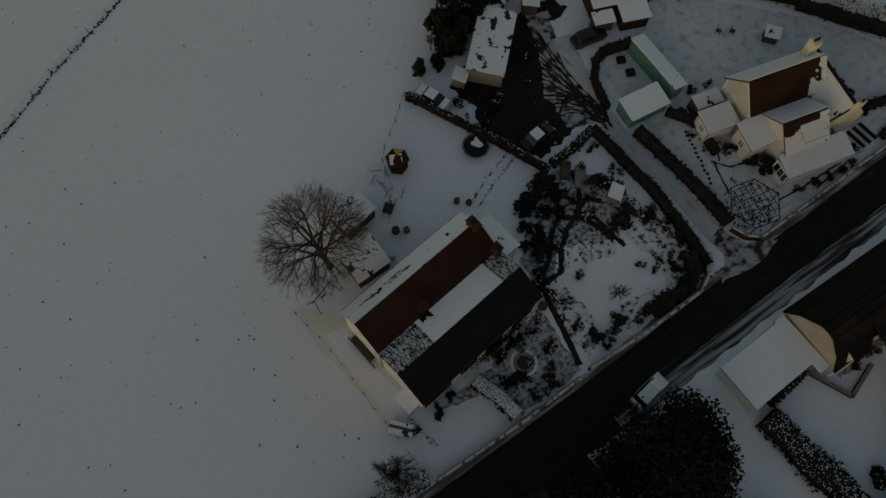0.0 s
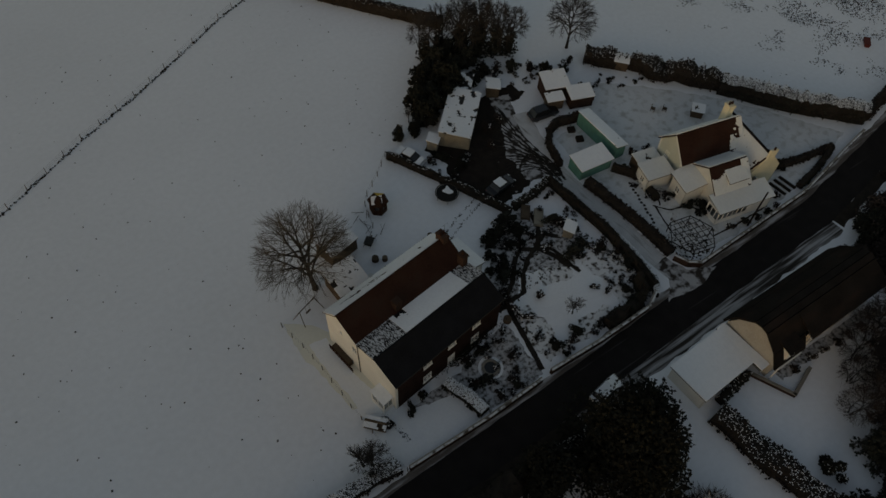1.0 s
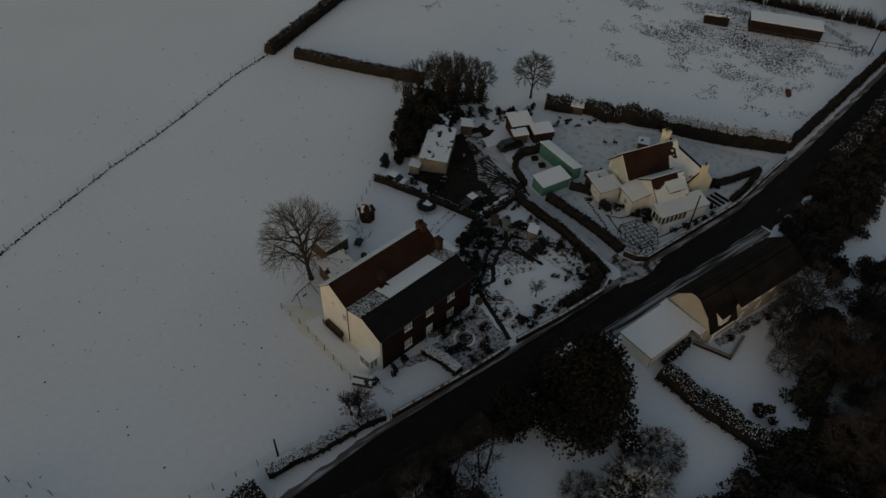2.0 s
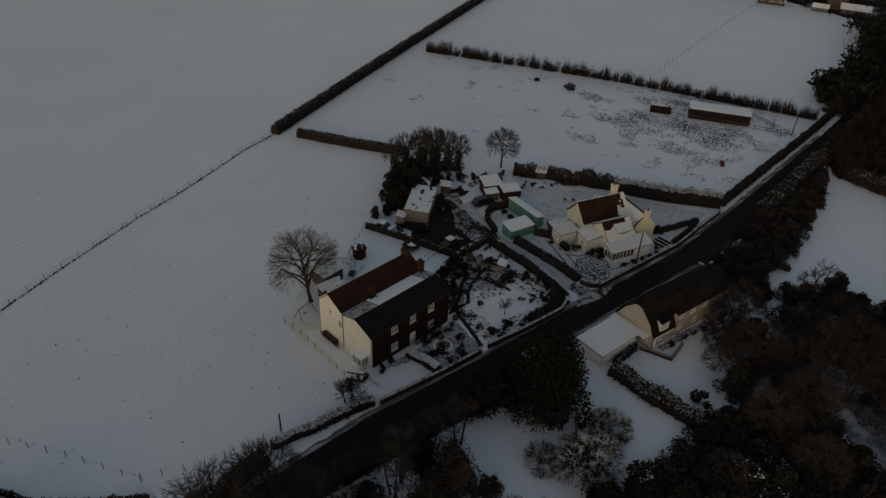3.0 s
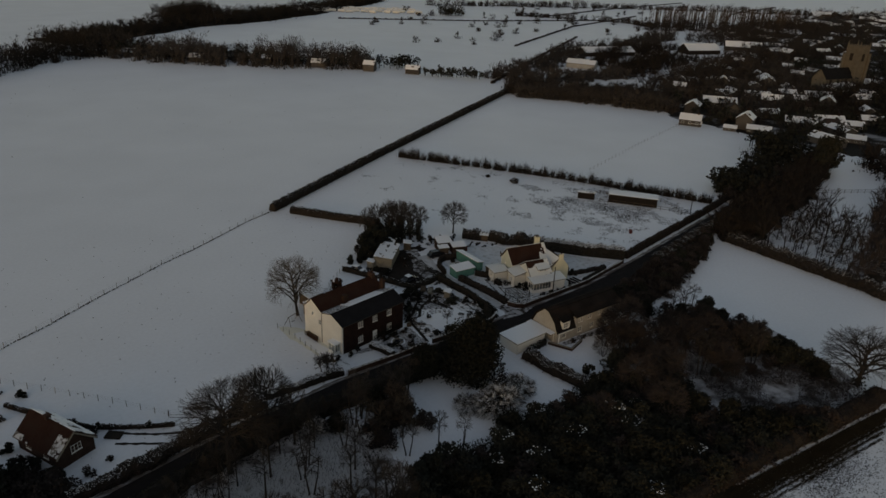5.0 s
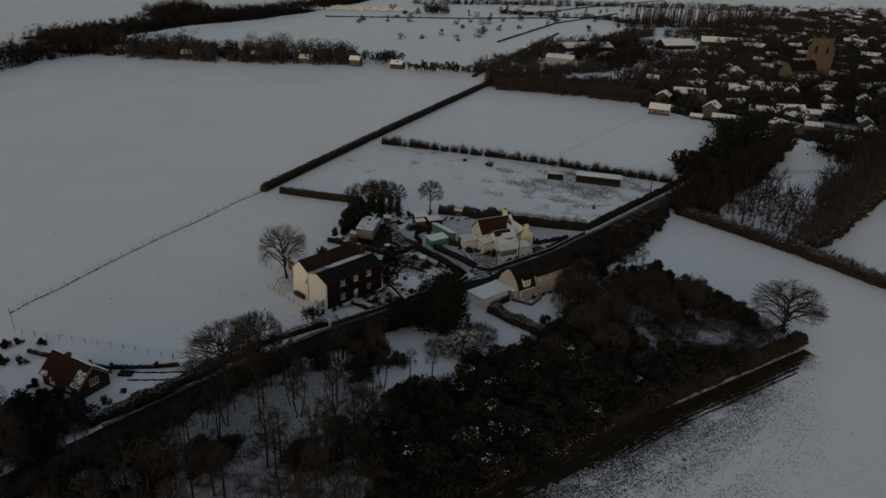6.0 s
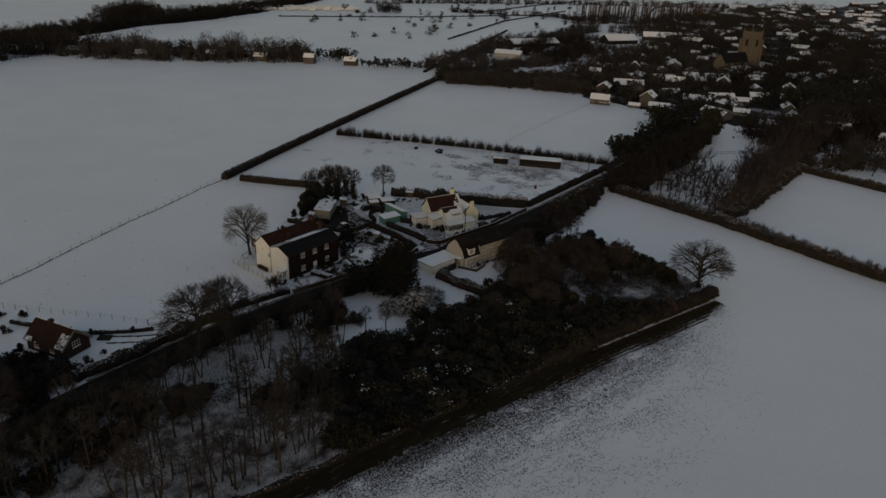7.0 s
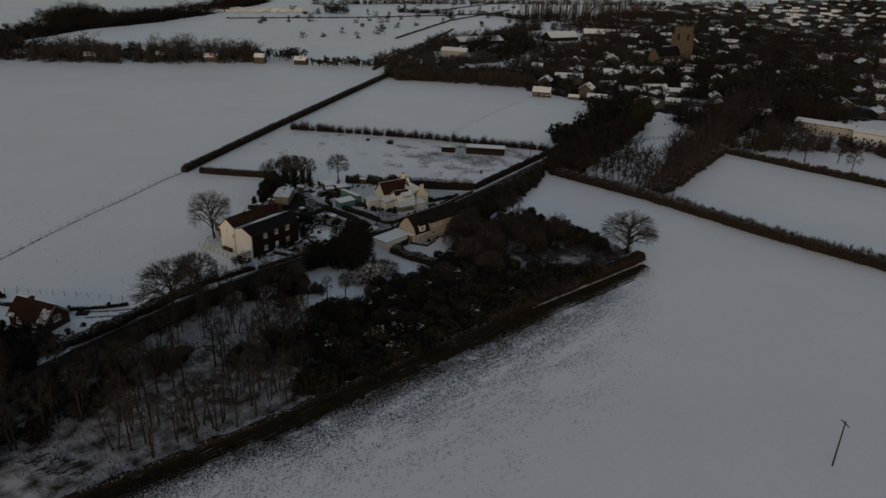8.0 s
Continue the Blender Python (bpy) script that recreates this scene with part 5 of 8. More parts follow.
post_fence([(112, 41), (121, 28), (125, 22)], 2.6, 1.2, "post and rail fence beside the stable", 0, seed=7, rails=2, r=0.07)
post_fence([(134, 64), (180, 78), (224, 90)], 3.2, 1.2, "thin wire fence between two paddocks", 2, seed=8)
post_fence([(200, 172), (222, 138), (243, 102)], 3.5, 1.2, "wire fence at the far side of the paddock", 2, seed=9)
post_fence([(176, 10), (187, 4), (199, -3)], 2.4, 1.3, "rail fence of a snowy yard", 0, seed=10, rails=2, r=0.07)

rng = random.Random(3)
fl_len, fl_at = along_line(FIELD_FENCE)
single("fence_grass", scatter_tufts(rng, lambda: fl_at(rng.uniform(0, fl_len))[0] + Vector((rng.gauss(0, 0.12), rng.gauss(0, 0.12), 0)), 900, 0.06, 0.2), STRAW, I, "dead grass standing along the field fence", "grass", kind="stuff")


def pole(x, y, h, label, arm=0.0, turn=0.0, r=0.13):
    ob = thing("utility_pole", pose(x, y, 0, 0, 0, turn), label, "pole")
    part("shaft", Shape().tube((0, 0, -0.2), (0, 0, h), r, r * 0.7, 9), WOOD_BLACK, ob)
    if arm:
        part("crossarm", Shape().box(-arm, arm, -0.06, 0.06, h - 0.45, h - 0.31), WOOD_BLACK, ob)
        for k in (-0.9, 0.0, 0.9):
            part("insulator", Shape().tube((k * arm, 0, h - 0.31), (k * arm, 0, h - 0.05), 0.06, 0.04, 8), WHITE, ob)
    return ob


pole(55.3, 5.7, 6.6, "dark wooden pole before the cottage")
pole(-10.6, 6.9, 3.6, "short dark wooden pole by the hedge")
pole(25.9, -114.4, 8.2, "wooden electricity pole with a crossarm in the open field", 0.95, 52)
pole(127.2, 19.5, 5.5, "wooden pole beside the paddock")

# ---- cars ----


def car(m, paint, label, length=4.3, width=1.72, height=1.45, snow=0.0, estate=False):
    ob = thing("car", m, label, "car")
    L, W = length / 2, width / 2
    s = Shape()
    rings = []
    for x, w, z0, z1 in ((-L, 0.86, 0.45, 0.72), (-L + 0.12, 0.95, 0.28, 0.86), (-L + 0.9, 1.0, 0.22, 0.92), (0.0, 1.0, 0.2, 0.93), (L - 1.1, 1.0, 0.22, 0.9), (L - 0.2, 0.94, 0.28, 0.72), (L, 0.84, 0.4, 0.6)):
        rings.append([(x, -W * w, z0), (x, -W * w * 1.0, (z0 + z1) / 2), (x, -W * w * 0.95, z1), (x, W * w * 0.95, z1), (x, W * w, (z0 + z1) / 2), (x, W * w, z0)])
    part("body", loft(s, rings), paint, ob)
    back = -L + (0.25 if estate else 0.75)
    cab = [[(x, -W * a, 0.9), (x, -W * b, z), (x, W * b, z), (x, W * a, 0.9)] for x, a, b, z in ((back, 0.9, 0.85, 0.93), (back + 0.45, 0.92, 0.76, height - 0.06), (back + 1.0, 0.93, 0.77, height), (0.35, 0.93, 0.76, height - 0.03), (1.15, 0.9, 0.85, 0.93))]
    part("glasshouse", loft(Shape(), cab), GLASS_DARK, ob, "dark car windows")
    part("roof", Shape().slab((back + 0.5, -W * 0.74, height - 0.03), (0.38, -W * 0.74, height - 0.03), (0.38, W * 0.74, height - 0.03), (back + 0.5, W * 0.74, height - 0.03), 0.04), paint, ob)
    for x in (-L + 0.85, L - 0.85):
        for y in (-W + 0.02, W - 0.22):
            ty = part("wheel", Shape().tube((x, y, 0.31), (x, y + 0.2, 0.31), 0.31, 0.31, 14), RUBBER, ob)
            part("rim", Shape().tube((x, y - 0.01, 0.31), (x, y + 0.21, 0.31), 0.19, 0.19, 10), METAL, ty)
    for y in (-W * 0.68, W * 0.68):
        part("headlight", Shape().box(L - 0.13, L - 0.01, y - 0.16, y + 0.16, 0.5, 0.66), WHITE, ob)
        part("tail_light", Shape().box(-L + 0.01, -L + 0.1, y - 0.12, y + 0.12, 0.55, 0.78), RED, ob)
    if snow > 0:
        part("roof_snow", snow_sheet((back + 0.5, -W * 0.74, height + 0.015), (0.38, -W * 0.74, height + 0.015), (back + 0.5, W * 0.74, height + 0.015), 0.12, 0.09, -0.9), SNOW, ob)
    if snow > 0.5:
        part("bonnet_snow", snow_sheet((1.2, -W * 0.85, 0.93), (L - 0.3, -W * 0.85, 0.8), (1.2, W * 0.85, 0.93), 0.12, 0.09, -0.9), SNOW, ob)
        part("boot_snow", snow_sheet((-L + 0.1, -W * 0.85, 0.95), (back + 0.15, -W * 0.85, 0.98), (-L + 0.1, W * 0.85, 0.95), 0.12, 0.08, -0.9), SNOW, ob)
    return ob


GLASS_DARK = material("tinted_car_glass", (0.015, 0.017, 0.02), 0.08, 0.9, 1.1, 2.0, 9.0, 0.0)
car(pose(25.5, 39.0, 0.02, 0, 0, -68), PAINT_SILVER, "silver saloon car dusted with snow beside the hedge", snow=1.0)
car(pose(32.6, 28.3, 0.02, 0, 0, 8), PAINT_BLACK, "black hatchback with snow on its roof, parked in the yard", snow=0.4)
car(pose(46.1, 35.8, 0.03, 0, 0, -8), PAINT_BLACK, "black estate car at the head of the drive", 4.6, 1.78, 1.6, 0.0, True)
cc = car(pose(24.3, -1.1, 0.02, 0, 0, 8), PAINT_SILVER, "parked car wholly covered with snow on the verge", snow=1.0, estate=True)
part("windscreen_snow", snow_sheet((0.42, -0.62, 1.45), (1.2, -0.72, 0.96), (0.42, 0.62, 1.45), 0.12, 0.07, -2), SNOW, cc)

# ---- garden of the farmhouse ----
tr = thing("trampoline", pose(26.0, 31.2, 0), "round trampoline with a dark mat and snow inside", "trampoline")
s, m2 = Shape(), Shape()
for k in range(20):
    a, b = k * 2 * math.pi / 20, (k + 1) * 2 * math.pi / 20
    s.tube((1.5 * math.cos(a), 1.5 * math.sin(a), 0.7), (1.5 * math.cos(b), 1.5 * math.sin(b), 0.7), 0.07, 0.07, 6, False)
part("rim", s, IRON, tr)
part("mat", Shape().disc(0, 0, 0.66, 1.4, 0.03, 20), RUBBER, tr)
part("mat_snow", Shape().add([(0.35 + math.cos(a) * 0.62 * (1 + 0.8 * rnd((math.cos(a) * 1.6, math.sin(a) * 1.6, 0))), 0.35 + math.sin(a) * 0.6 * (1 + 0.8 * rnd((math.sin(a) * 1.6, 3.0, math.cos(a)))), 0.71) for a in [k * 2 * math.pi / 18 for k in range(18)]], [tuple(range(18))]), SNOW, tr)
for k in range(6):
    a = k * math.pi / 3
    part("leg", Shape().tube((1.45 * math.cos(a), 1.45 * math.sin(a), 0), (1.45 * math.cos(a), 1.45 * math.sin(a), 0.68), 0.03, 0.03), METAL, tr)
sw = thing("swing_frame", pose(2.6, 25.6, 0, 0, 0, 20), "old timber swing frame leaning in the snow", "swing")
for a, b in (((-1.6, 0.9, 0), (-1.2, 0, 1.9)), ((-1.6, -0.9, 0), (-1.2, 0, 1.9)), ((1.6, 0.9, 0), (1.2, 0, 1.9)), ((1.6, -0.9, 0), (1.2, 0, 1.9))):
    part("leg", Shape().tube(a, b, 0.05, 0.05, 7), WOOD, sw)
part("beam", Shape().tube((-1.5, 0, 1.92), (1.5, 0, 1.92), 0.06, 0.06, 7), WOOD, sw)
for x in (-0.3, 0.3):
    part("rope", Shape().tube((x, 0, 0.55), (x, 0, 1.9), 0.015, 0.015, 4), WOOD, sw)
part("seat", Shape().box(-0.35, 0.35, -0.1, 0.1, 0.5, 0.55), WOOD, sw)
pd = thing("pond", pose(15.8, 8.3, 0), "round garden pond ringed with stones and snow", "pond")
for k in range(14):
    a = k * 2 * math.pi / 14
    part("stone", Shape().box(-0.2, 0.2, -0.13, 0.13, 0.0, 0.2, pose(0.85 * math.cos(a), 0.85 * math.sin(a), 0, 0, 0, math.degrees(a) + 90)), STONE, pd)
part("water", Shape().disc(0, 0, 0.02, 0.75, 0.06, 18), WATER, pd)
part("snow_ring", strip([(1.3 * math.cos(k * 0.4), 1.3 * math.sin(k * 0.4)) for k in range(17)], 0.15, -0.15, 0.02, 0.4, 0.1), SNOW, pd)
single("farm_front_bed", patch([(5.5, 5.0), (10.5, 5.0), (10.6, 9.6), (5.2, 9.9)], 0.012, 3.0, 0.5, 0.5), SNOW, I, "snowy front lawn", "lawn", kind="structure")
single("farm_soil", patch([(5.3, 9.0), (12, 9.9), (19.6, 11.9), (20.6, 12), (20.4, 4.6), (12.6, 4.2), (11.3, 8.0)], 0.014, 4.0, 0.5, 0.5), BED, I, "garden soil showing through thin snow before the brick front", "garden bed", kind="structure")
hedge("hedge", [(10.6, 9.6), (11.6, 6.8), (12.0, 4.4)], 1.5, 1.1, "clipped box hedge thickly covered with snow", 21, LEAF, 18, 1.4)
single("farm_gravel", patch([(1.6, 4.6), (4.2, 4.4), (4.5, 10.0), (3.0, 16.2), (2.6, 21.8), (0.8, 22), (1.2, 12)], 0.012, 5.0), SNOW, I, "trodden snow beside the gable", "path", kind="structure")
# paths in the vegetable garden
for k, pts in enumerate((((20.4, 4.9), (21.3, 9.0), (21.9, 12.2), (22.6, 14.6), (24.6, 15.6), (26.6, 17.8), (28.6, 19.4), (31.0, 22.6)), ((28.4, 19.2), (30.6, 17.8), (31.5, 16.0), (32.0, 13.6)), ((30.4, 18.4), (32.6, 19.3), (33.8, 18.0)))):
    single("garden_path", strip(list(pts), 0.32, -0.32, 0.028, 0.4, 0.12, k * 3.0), SOIL, I, "dark trodden path winding through the snowy garden", "path", kind="structure")
single("garden_bed", patch([(22.5, 9.5), (23.2, 14.8), (27, 18), (30, 18), (31.8, 13), (38.0, 12), (38.2, 6), (30, 9.5), (25, 11)], 0.010, 8.0, 0.5, 0.6), SNOW, I, "snowy lawn inside the garden", "lawn", kind="structure")
single("rough_bed", patch([(21.2, 13.6), (22.4, 17.5), (28.5, 24.0), (32.5, 23.6), (36.5, 19.5), (36.5, 15.6), (32.4, 13.6), (29.5, 15.2), (26.2, 16.2), (24.6, 14.6)], 0.014, 9.0, 0.5, 0.5), BED, I, "vegetable beds with thin snow and dead stalks", "garden bed", kind="structure")
single("stalk_litter", scatter_tufts(random.Random(5), lambda: Vector((*pick_in(random, [(21.2, 8), (22.2, 17.5), (28.5, 24.0), (36.5, 20), (37.5, 14.6), (30.5, 14), (24.5, 13.6), (23.5, 8)]), 0.015)), 420, 0.07, 0.2), STRAW, I, "dead stalks and leaf litter in the vegetable beds", "stalks", kind="stuff")
random.seed(11)
shrub_a = leafy("shrub", pose(24.5, 20.2, 0), "dark evergreen garden shrub", 31, 1.0, 1.4, 620, LEAF, size=(0.06, 0.19))
shrub_b = leafy("shrub", pose(22.2, 13.9, 0), "brown leafless garden shrub", 32, 0.9, 1.1, 420, LEAF_BROWN, snow=3, size=(0.04, 0.15))
shrub_c = leafy("shrub", pose(26.3, 12.6, 0), "rounded dark shrub with snow on it", 33, 0.7, 0.8, 380, LEAF_BROWN, snow=7, size=(0.04, 0.15))
for x, y, k, q in ((26.2, 21.8, 0, 1.3), (27.8, 22.6, 0, 1.5), (25.4, 18.4, 0, 1.3), (24.4, 16.8, 0, 1.1), (29.4, 23.6, 0, 1.4), (23.4, 18.4, 0, 1.0), (27.4, 20.6, 1, 1.2), (30.0, 21.2, 0, 1.2),
                   (31.6, 17.4, 2, 1.2), (33.4, 14.9, 0, 1.2), (35.4, 15.3, 0, 1.3), (31.0, 19.8, 1, 1.0), (34.6, 20.4, 0, 1.2), (36.0, 18.6, 1, 1.3),
                   (37.0, 13.8, 1, 1.4), (38.0, 11.8, 1, 1.2), (38.0, 9.6, 0, 1.3), (37.4, 7.6, 1, 1.4), (36.6, 6.2, 0, 1.2), (34.8, 5.4, 0, 1.3), (33.0, 5.2, 1, 1.3), (31.2, 5.0, 0, 1.1),
                   (29.2, 5.4, 1, 1.0), (26.6, 6.6, 0, 1.0), (25.2, 5.6, 1, 1.1), (23.6, 6.2, 0, 1.0), (22.6, 8.4, 1, 0.9), (23.4, 11.0, 2, 1.0), (22.6, 12.2, 2, 1.2), (32.6, 9.8, 2, 0.9), (33.6, 8.6, 2, 0.9), (34.5, 9.4, 2, 0.8),
                   (17.8, 6.2, 1, 0.9), (18.8, 8.2, 1, 1.0), (18.2, 10.4, 1, 0.9), (16.4, 10.6, 0, 0.8), (14.2, 10.4, 1, 1.1), (13.2, 7.8, 1, 0.8), (7.6, 9.7, 0, 0.9), (5.9, 9.2, 0, 0.8), (13.4, 10.6, 2, 0.9), (19.6, 11.2, 2, 0.8), (14.6, 5.2, 1, 0.8), (17.0, 4.9, 0, 0.7)):
    copy_thing((shrub_a, shrub_b, shrub_c)[k], pose(x, y, 0, 0, 0, random.uniform(0, 360)) @ Matrix.Diagonal((q * random.uniform(0.8, 1.5), q * random.uniform(0.7, 1.1), q * random.uniform(0.6, 1.0), 1)))
rng = random.Random(77)
for poly, count in (([(21.5, 16), (24.5, 22.5), (29.5, 24.2), (31, 20), (27.5, 17.5), (24.5, 15.4), (22.5, 14.6)], 40), ([(30.5, 23.5), (37.8, 24.5), (38.0, 19), (34, 15), (31.5, 18.5)], 16), ([(12.5, 4.6), (20, 4.6), (20.4, 11.6), (12.6, 10.2)], 16), ([(35, 4.8), (38, 6), (38.4, 14.5), (35.8, 14.5)], 20), ([(21, 4.8), (35, 4.6), (35, 6.0), (22, 7.0)], 12), ([(26, 33), (30, 31), (33, 36.4), (29, 38.4)], 16), ([(44, 43), (52, 40.5), (56.5, 42), (50, 47), (43, 47.5)], 22), ([(52, 38), (60, 38.5), (64, 33), (56, 35)], 14)):
    for k in range(count):
        p = pick_in(rng, poly)
        q = rng.uniform(0.3, 0.85)
        copy_thing((shrub_b, shrub_a, shrub_c)[k % 3], pose(*p, 0, 0, 0, rng.uniform(0, 360)) @ Matrix.Diagonal((q * rng.uniform(0.8, 1.6), q * rng.uniform(0.7, 1.1), q * rng.uniform(0.5, 1.0), 1)))
single("garden_path", strip([(20.9, 13.4), (22.7, 13.9), (25.0, 13.9), (26.6, 16.0), (28.8, 17.6), (30.8, 18.3), (32.6, 20.4), (33.2, 22.5)], 0.3, -0.3, 0.030, 0.3, 0.22, 3.0), SOIL, I, "dark trodden path winding through the garden beds", "path", kind="structure")
single("garden_path", strip([(30.8, 18.3), (32.0, 16.7), (32.2, 14.6), (32.6, 12.4)], 0.26, -0.26, 0.032, 0.3, 0.2, 7.0), SOIL, I, "dark trodden path leading onto the snowy lawn", "path", kind="structure")
for poly in ([(21.6, 5.0), (23.6, 5.2), (24.6, 8.4), (24.4, 12.6), (22.4, 13.0), (21.2, 9)], [(33.2, 6.0), (37.4, 6.6), (38.0, 13.6), (35.0, 14.4), (33.4, 12.8), (34.2, 9.4)], [(24.6, 5.2), (33.0, 5.2), (32.0, 7.0), (26.0, 7.2)], [(27.6, 13.2), (31.6, 12.4), (32.0, 15.8), (29, 16.6)]):
    single("border_bed", patch(poly, 0.013, poly[0][0], 0.4, 0.6), SNOW_THIN, I, "border of dead plants under thin snow", "garden bed", kind="structure")
bare_tree("sapling", pose(27.9, 8.5, 0), "small bare fruit tree in the snowy lawn", 41, 3.6, 0.07, 3, (7, 5, 4), 0.85, 0.3, 0.14, fan=8)
bare_tree("sapling", pose(37.0, 10.6, 0), "thin leafless shrub by the garden edge", 42, 2.6, 0.05, 3, (5, 4, 3), 0.7, 0.4, 0.15, fan=6)
for x, y, q in ((21.0, 12.0, 0.5), (12.9, 27.7, 0.45), (13.9, 27.1, 0.35), (20.4, 26.9, 0.35), (21.4, 26.0, 0.35)):
    single("planter", Shape().disc(0, 0, 0, q, 0.55, 12), WOOD, pose(x, y, 0), "dark round planter standing in the snow", "planter", "planters")
ed_len, ed_at = along_line([(21.6, 25.0), (25.2, 26.6), (28.9, 27.9)])
rng = random.Random(8)
for off in (0.0, 0.9):
    single("lawn_edging", scatter_tufts(rng, lambda: ed_at(rng.uniform(0, ed_len))[0] + Vector((rng.gauss(0.3, 0.1) - off * 0.4, rng.gauss(0, 0.1) + off, 0.0)), 80, 0.04, 0.11), STRAW, I, "dead plants edging a snowed-over path", "edging", kind="stuff")
single("water_butt", Shape().disc(0, 0, 0, 0.42, 1.1, 14), WHITE, pose(10.9, 25.4, 0), "pale round water butt capped with snow", "water butt")
single("wheelbarrow", Shape().prism([(-0.4, 0.35), (0.4, 0.35), (0.55, 0.7), (-0.55, 0.7)], -0.6, 0.6).tube((0.9, 0, 0.25), (0.9, 0.08, 0.25), 0.25, 0.25, 10).tube((-0.6, 0.4, 0.6), (-1.1, 0.4, 0.62), 0.03, 0.03).tube((-0.6, -0.4, 0.6), (-1.1, -0.4, 0.62), 0.03, 0.03).tube((-0.4, 0, 0), (-0.4, 0, 0.35), 0.03, 0.03), IRON, pose(13.6, 30.2, 0, 0, 0, 40), "dark wheelbarrow standing on the snowy lawn", "wheelbarrow")
log = thing("log_pile", pose(1.9, 9.8, 0, 0, 0, -48), "snow-covered pile of logs at the fence", "log pile")
for i in range(4):
    for k in range(4 - i):
        part("log", Shape().tube((-1.2, (k - 1.5 + i * 0.5) * 0.32, 0.15 + i * 0.27), (1.2, (k - 1.5 + i * 0.5) * 0.32, 0.15 + i * 0.27), 0.15, 0.14, 8), WOOD, log)
part("snow", snow_sheet((-1.2, -0.7, 0.75), (1.2, -0.7, 0.75), (-1.2, 0.55, 0.95), 0.2, 0.12, -0.5), SNOW, log)
leafy("shrub", pose(3.0, 9.0, 0), "dark shrub beside the log pile", 34, 0.7, 1.0, 260, LEAF_BROWN, snow=20)
for k in range(9):
    a = random.uniform(0, 360)
    single("branch", Shape().tube((0, 0, 0.05), (1.6, 0.2, 0.35), 0.04, 0.02, 5).tube((0.7, 0.1, 0.2), (1.2, 0.6, 0.5), 0.025, 0.012, 4), BARK, pose(14.6 + random.uniform(-1, 1.5), 33 + random.uniform(-2.5, 2.5), 0, 0, 0, a), "cut branch lying in the snow", "branch", "cut branches")
# garden tree
LEAN = Matrix(((1, 0, -0.13, 0), (0, 1, 0.11, 0), (0, 0, 1, 0), (0, 0, 0, 1)))
dome_tree("ash_tree", pose(4.9, 28.2, 0) @ LEAN, "large leafless ash tree beside the farmhouse sheds", 51, 6.0, 12.8, 2.2, 5.6, 0.30, 16, 8, 6, 9, 0.85, twig=TWIG_ASH, low=-0.25)

# ---- hedges round the gardens ----
hedge("hedge", [(23.2, 41.2), (28.1, 31.2), (30.6, 25.2), (31.2, 24.2)], 0.9, 1.2, "thin dark hedge behind the lawn", 61, LEAF, 16, 0.05)
hedge("hedge", [(38.6, 25.6), (38.9, 20), (39.3, 15), (38.9, 9.5), (38.3, 5.6)], 1.2, 1.5, "dark garden hedge along the drive", 62, LEAF, 18, 0.0)
hedge("hedge", [(39.7, 14.6), (39.7, 10), (38.9, 6.0), (37.6, 4.6)], 0.9, 0.9, "low hedge heaped with snow at the corner of the drive", 63, LEAF_BROWN, 12, 1.3)
hedge("hedge", [(30.0, 5.0), (34.0, 5.0), (36.6, 5.6), (37.4, 7.6)], 1.6, 1.7, "dark overgrown garden hedge behind the brick wall", 75, LEAF, 16, 0.0, gaps=0.6)
hedge("hedge", [(31.8, 24.6), (35.4, 24.9), (38.2, 25.6)], 1.1, 1.4, "dark hedge between garden and yard", 64, LEAF, 18, 0.08)
hedge("hedge", [(44.6, 32.6), (42.8, 30.6), (41.7, 26.8)], 0.9, 1.3, "thin clipped brown hedge round the green sheds", 72, LEAF_BROWN, 20, 0.0)
hedge("hedge", [(42.7, 22.6), (43.4, 17), (43.7, 11.5), (43.6, 8.0)], 1.6, 1.3, "clipped brown hedge beside the drive", 65, LEAF_BROWN, 20, 0.0)
hedge("hedge", [(44.6, 32.6), (46.4, 33.2), (49.6, 32.4)], 1.2, 1.5, "clipped brown hedge round the green sheds", 66, LEAF_BROWN, 20, 0.0)
hedge("hedge", [(47.2, 22.6), (49.0, 19.8), (48.4, 15.2)], 1.0, 1.3, "dark hedge between green shed and cottage", 67, LEAF, 18, 0.0)
hedge("hedge", [(59.5, 42.0), (66.2, 33.8), (72.2, 25.8)], 3.4, 2.4, "tall uneven dark hedge behind the cottage garden", 68, LEAF_BROWN, 24, 0.10, gaps=0.9)
hedge("hedge", [(71.5, 25.6), (77.5, 17.0), (84.4, 9.4)], 2.8, 3.0, "broad clipped hedge with snow on its top", 69, LEAF, 22, 1.2)
hedge("hedge", [(84.8, 9.4), (107, 13.2), (133, 17.6), (160, 23)], 1.6, 2.0, "dark hedge along the far side of the lane", 70, LEAF_BROWN, 12, 0.0)
hedge("hedge", [(66.0, 6.2), (70, 6.7), (75, 8.0)], 1.0, 1.0, "low dark hedge inside the cottage wall", 71, LEAF, 14, 0.0)
for x in (63.4, 64.4, 65.4):
    single("raised_bed", Shape().box(-0.14, 0.14, -1.3, 1.3, 0, 0.3), WOOD_BLACK, pose(x, 7.6, 0, 0, 0, 4), "narrow dark timber bed edging beside the cottage", "raised bed", "cottage beds")
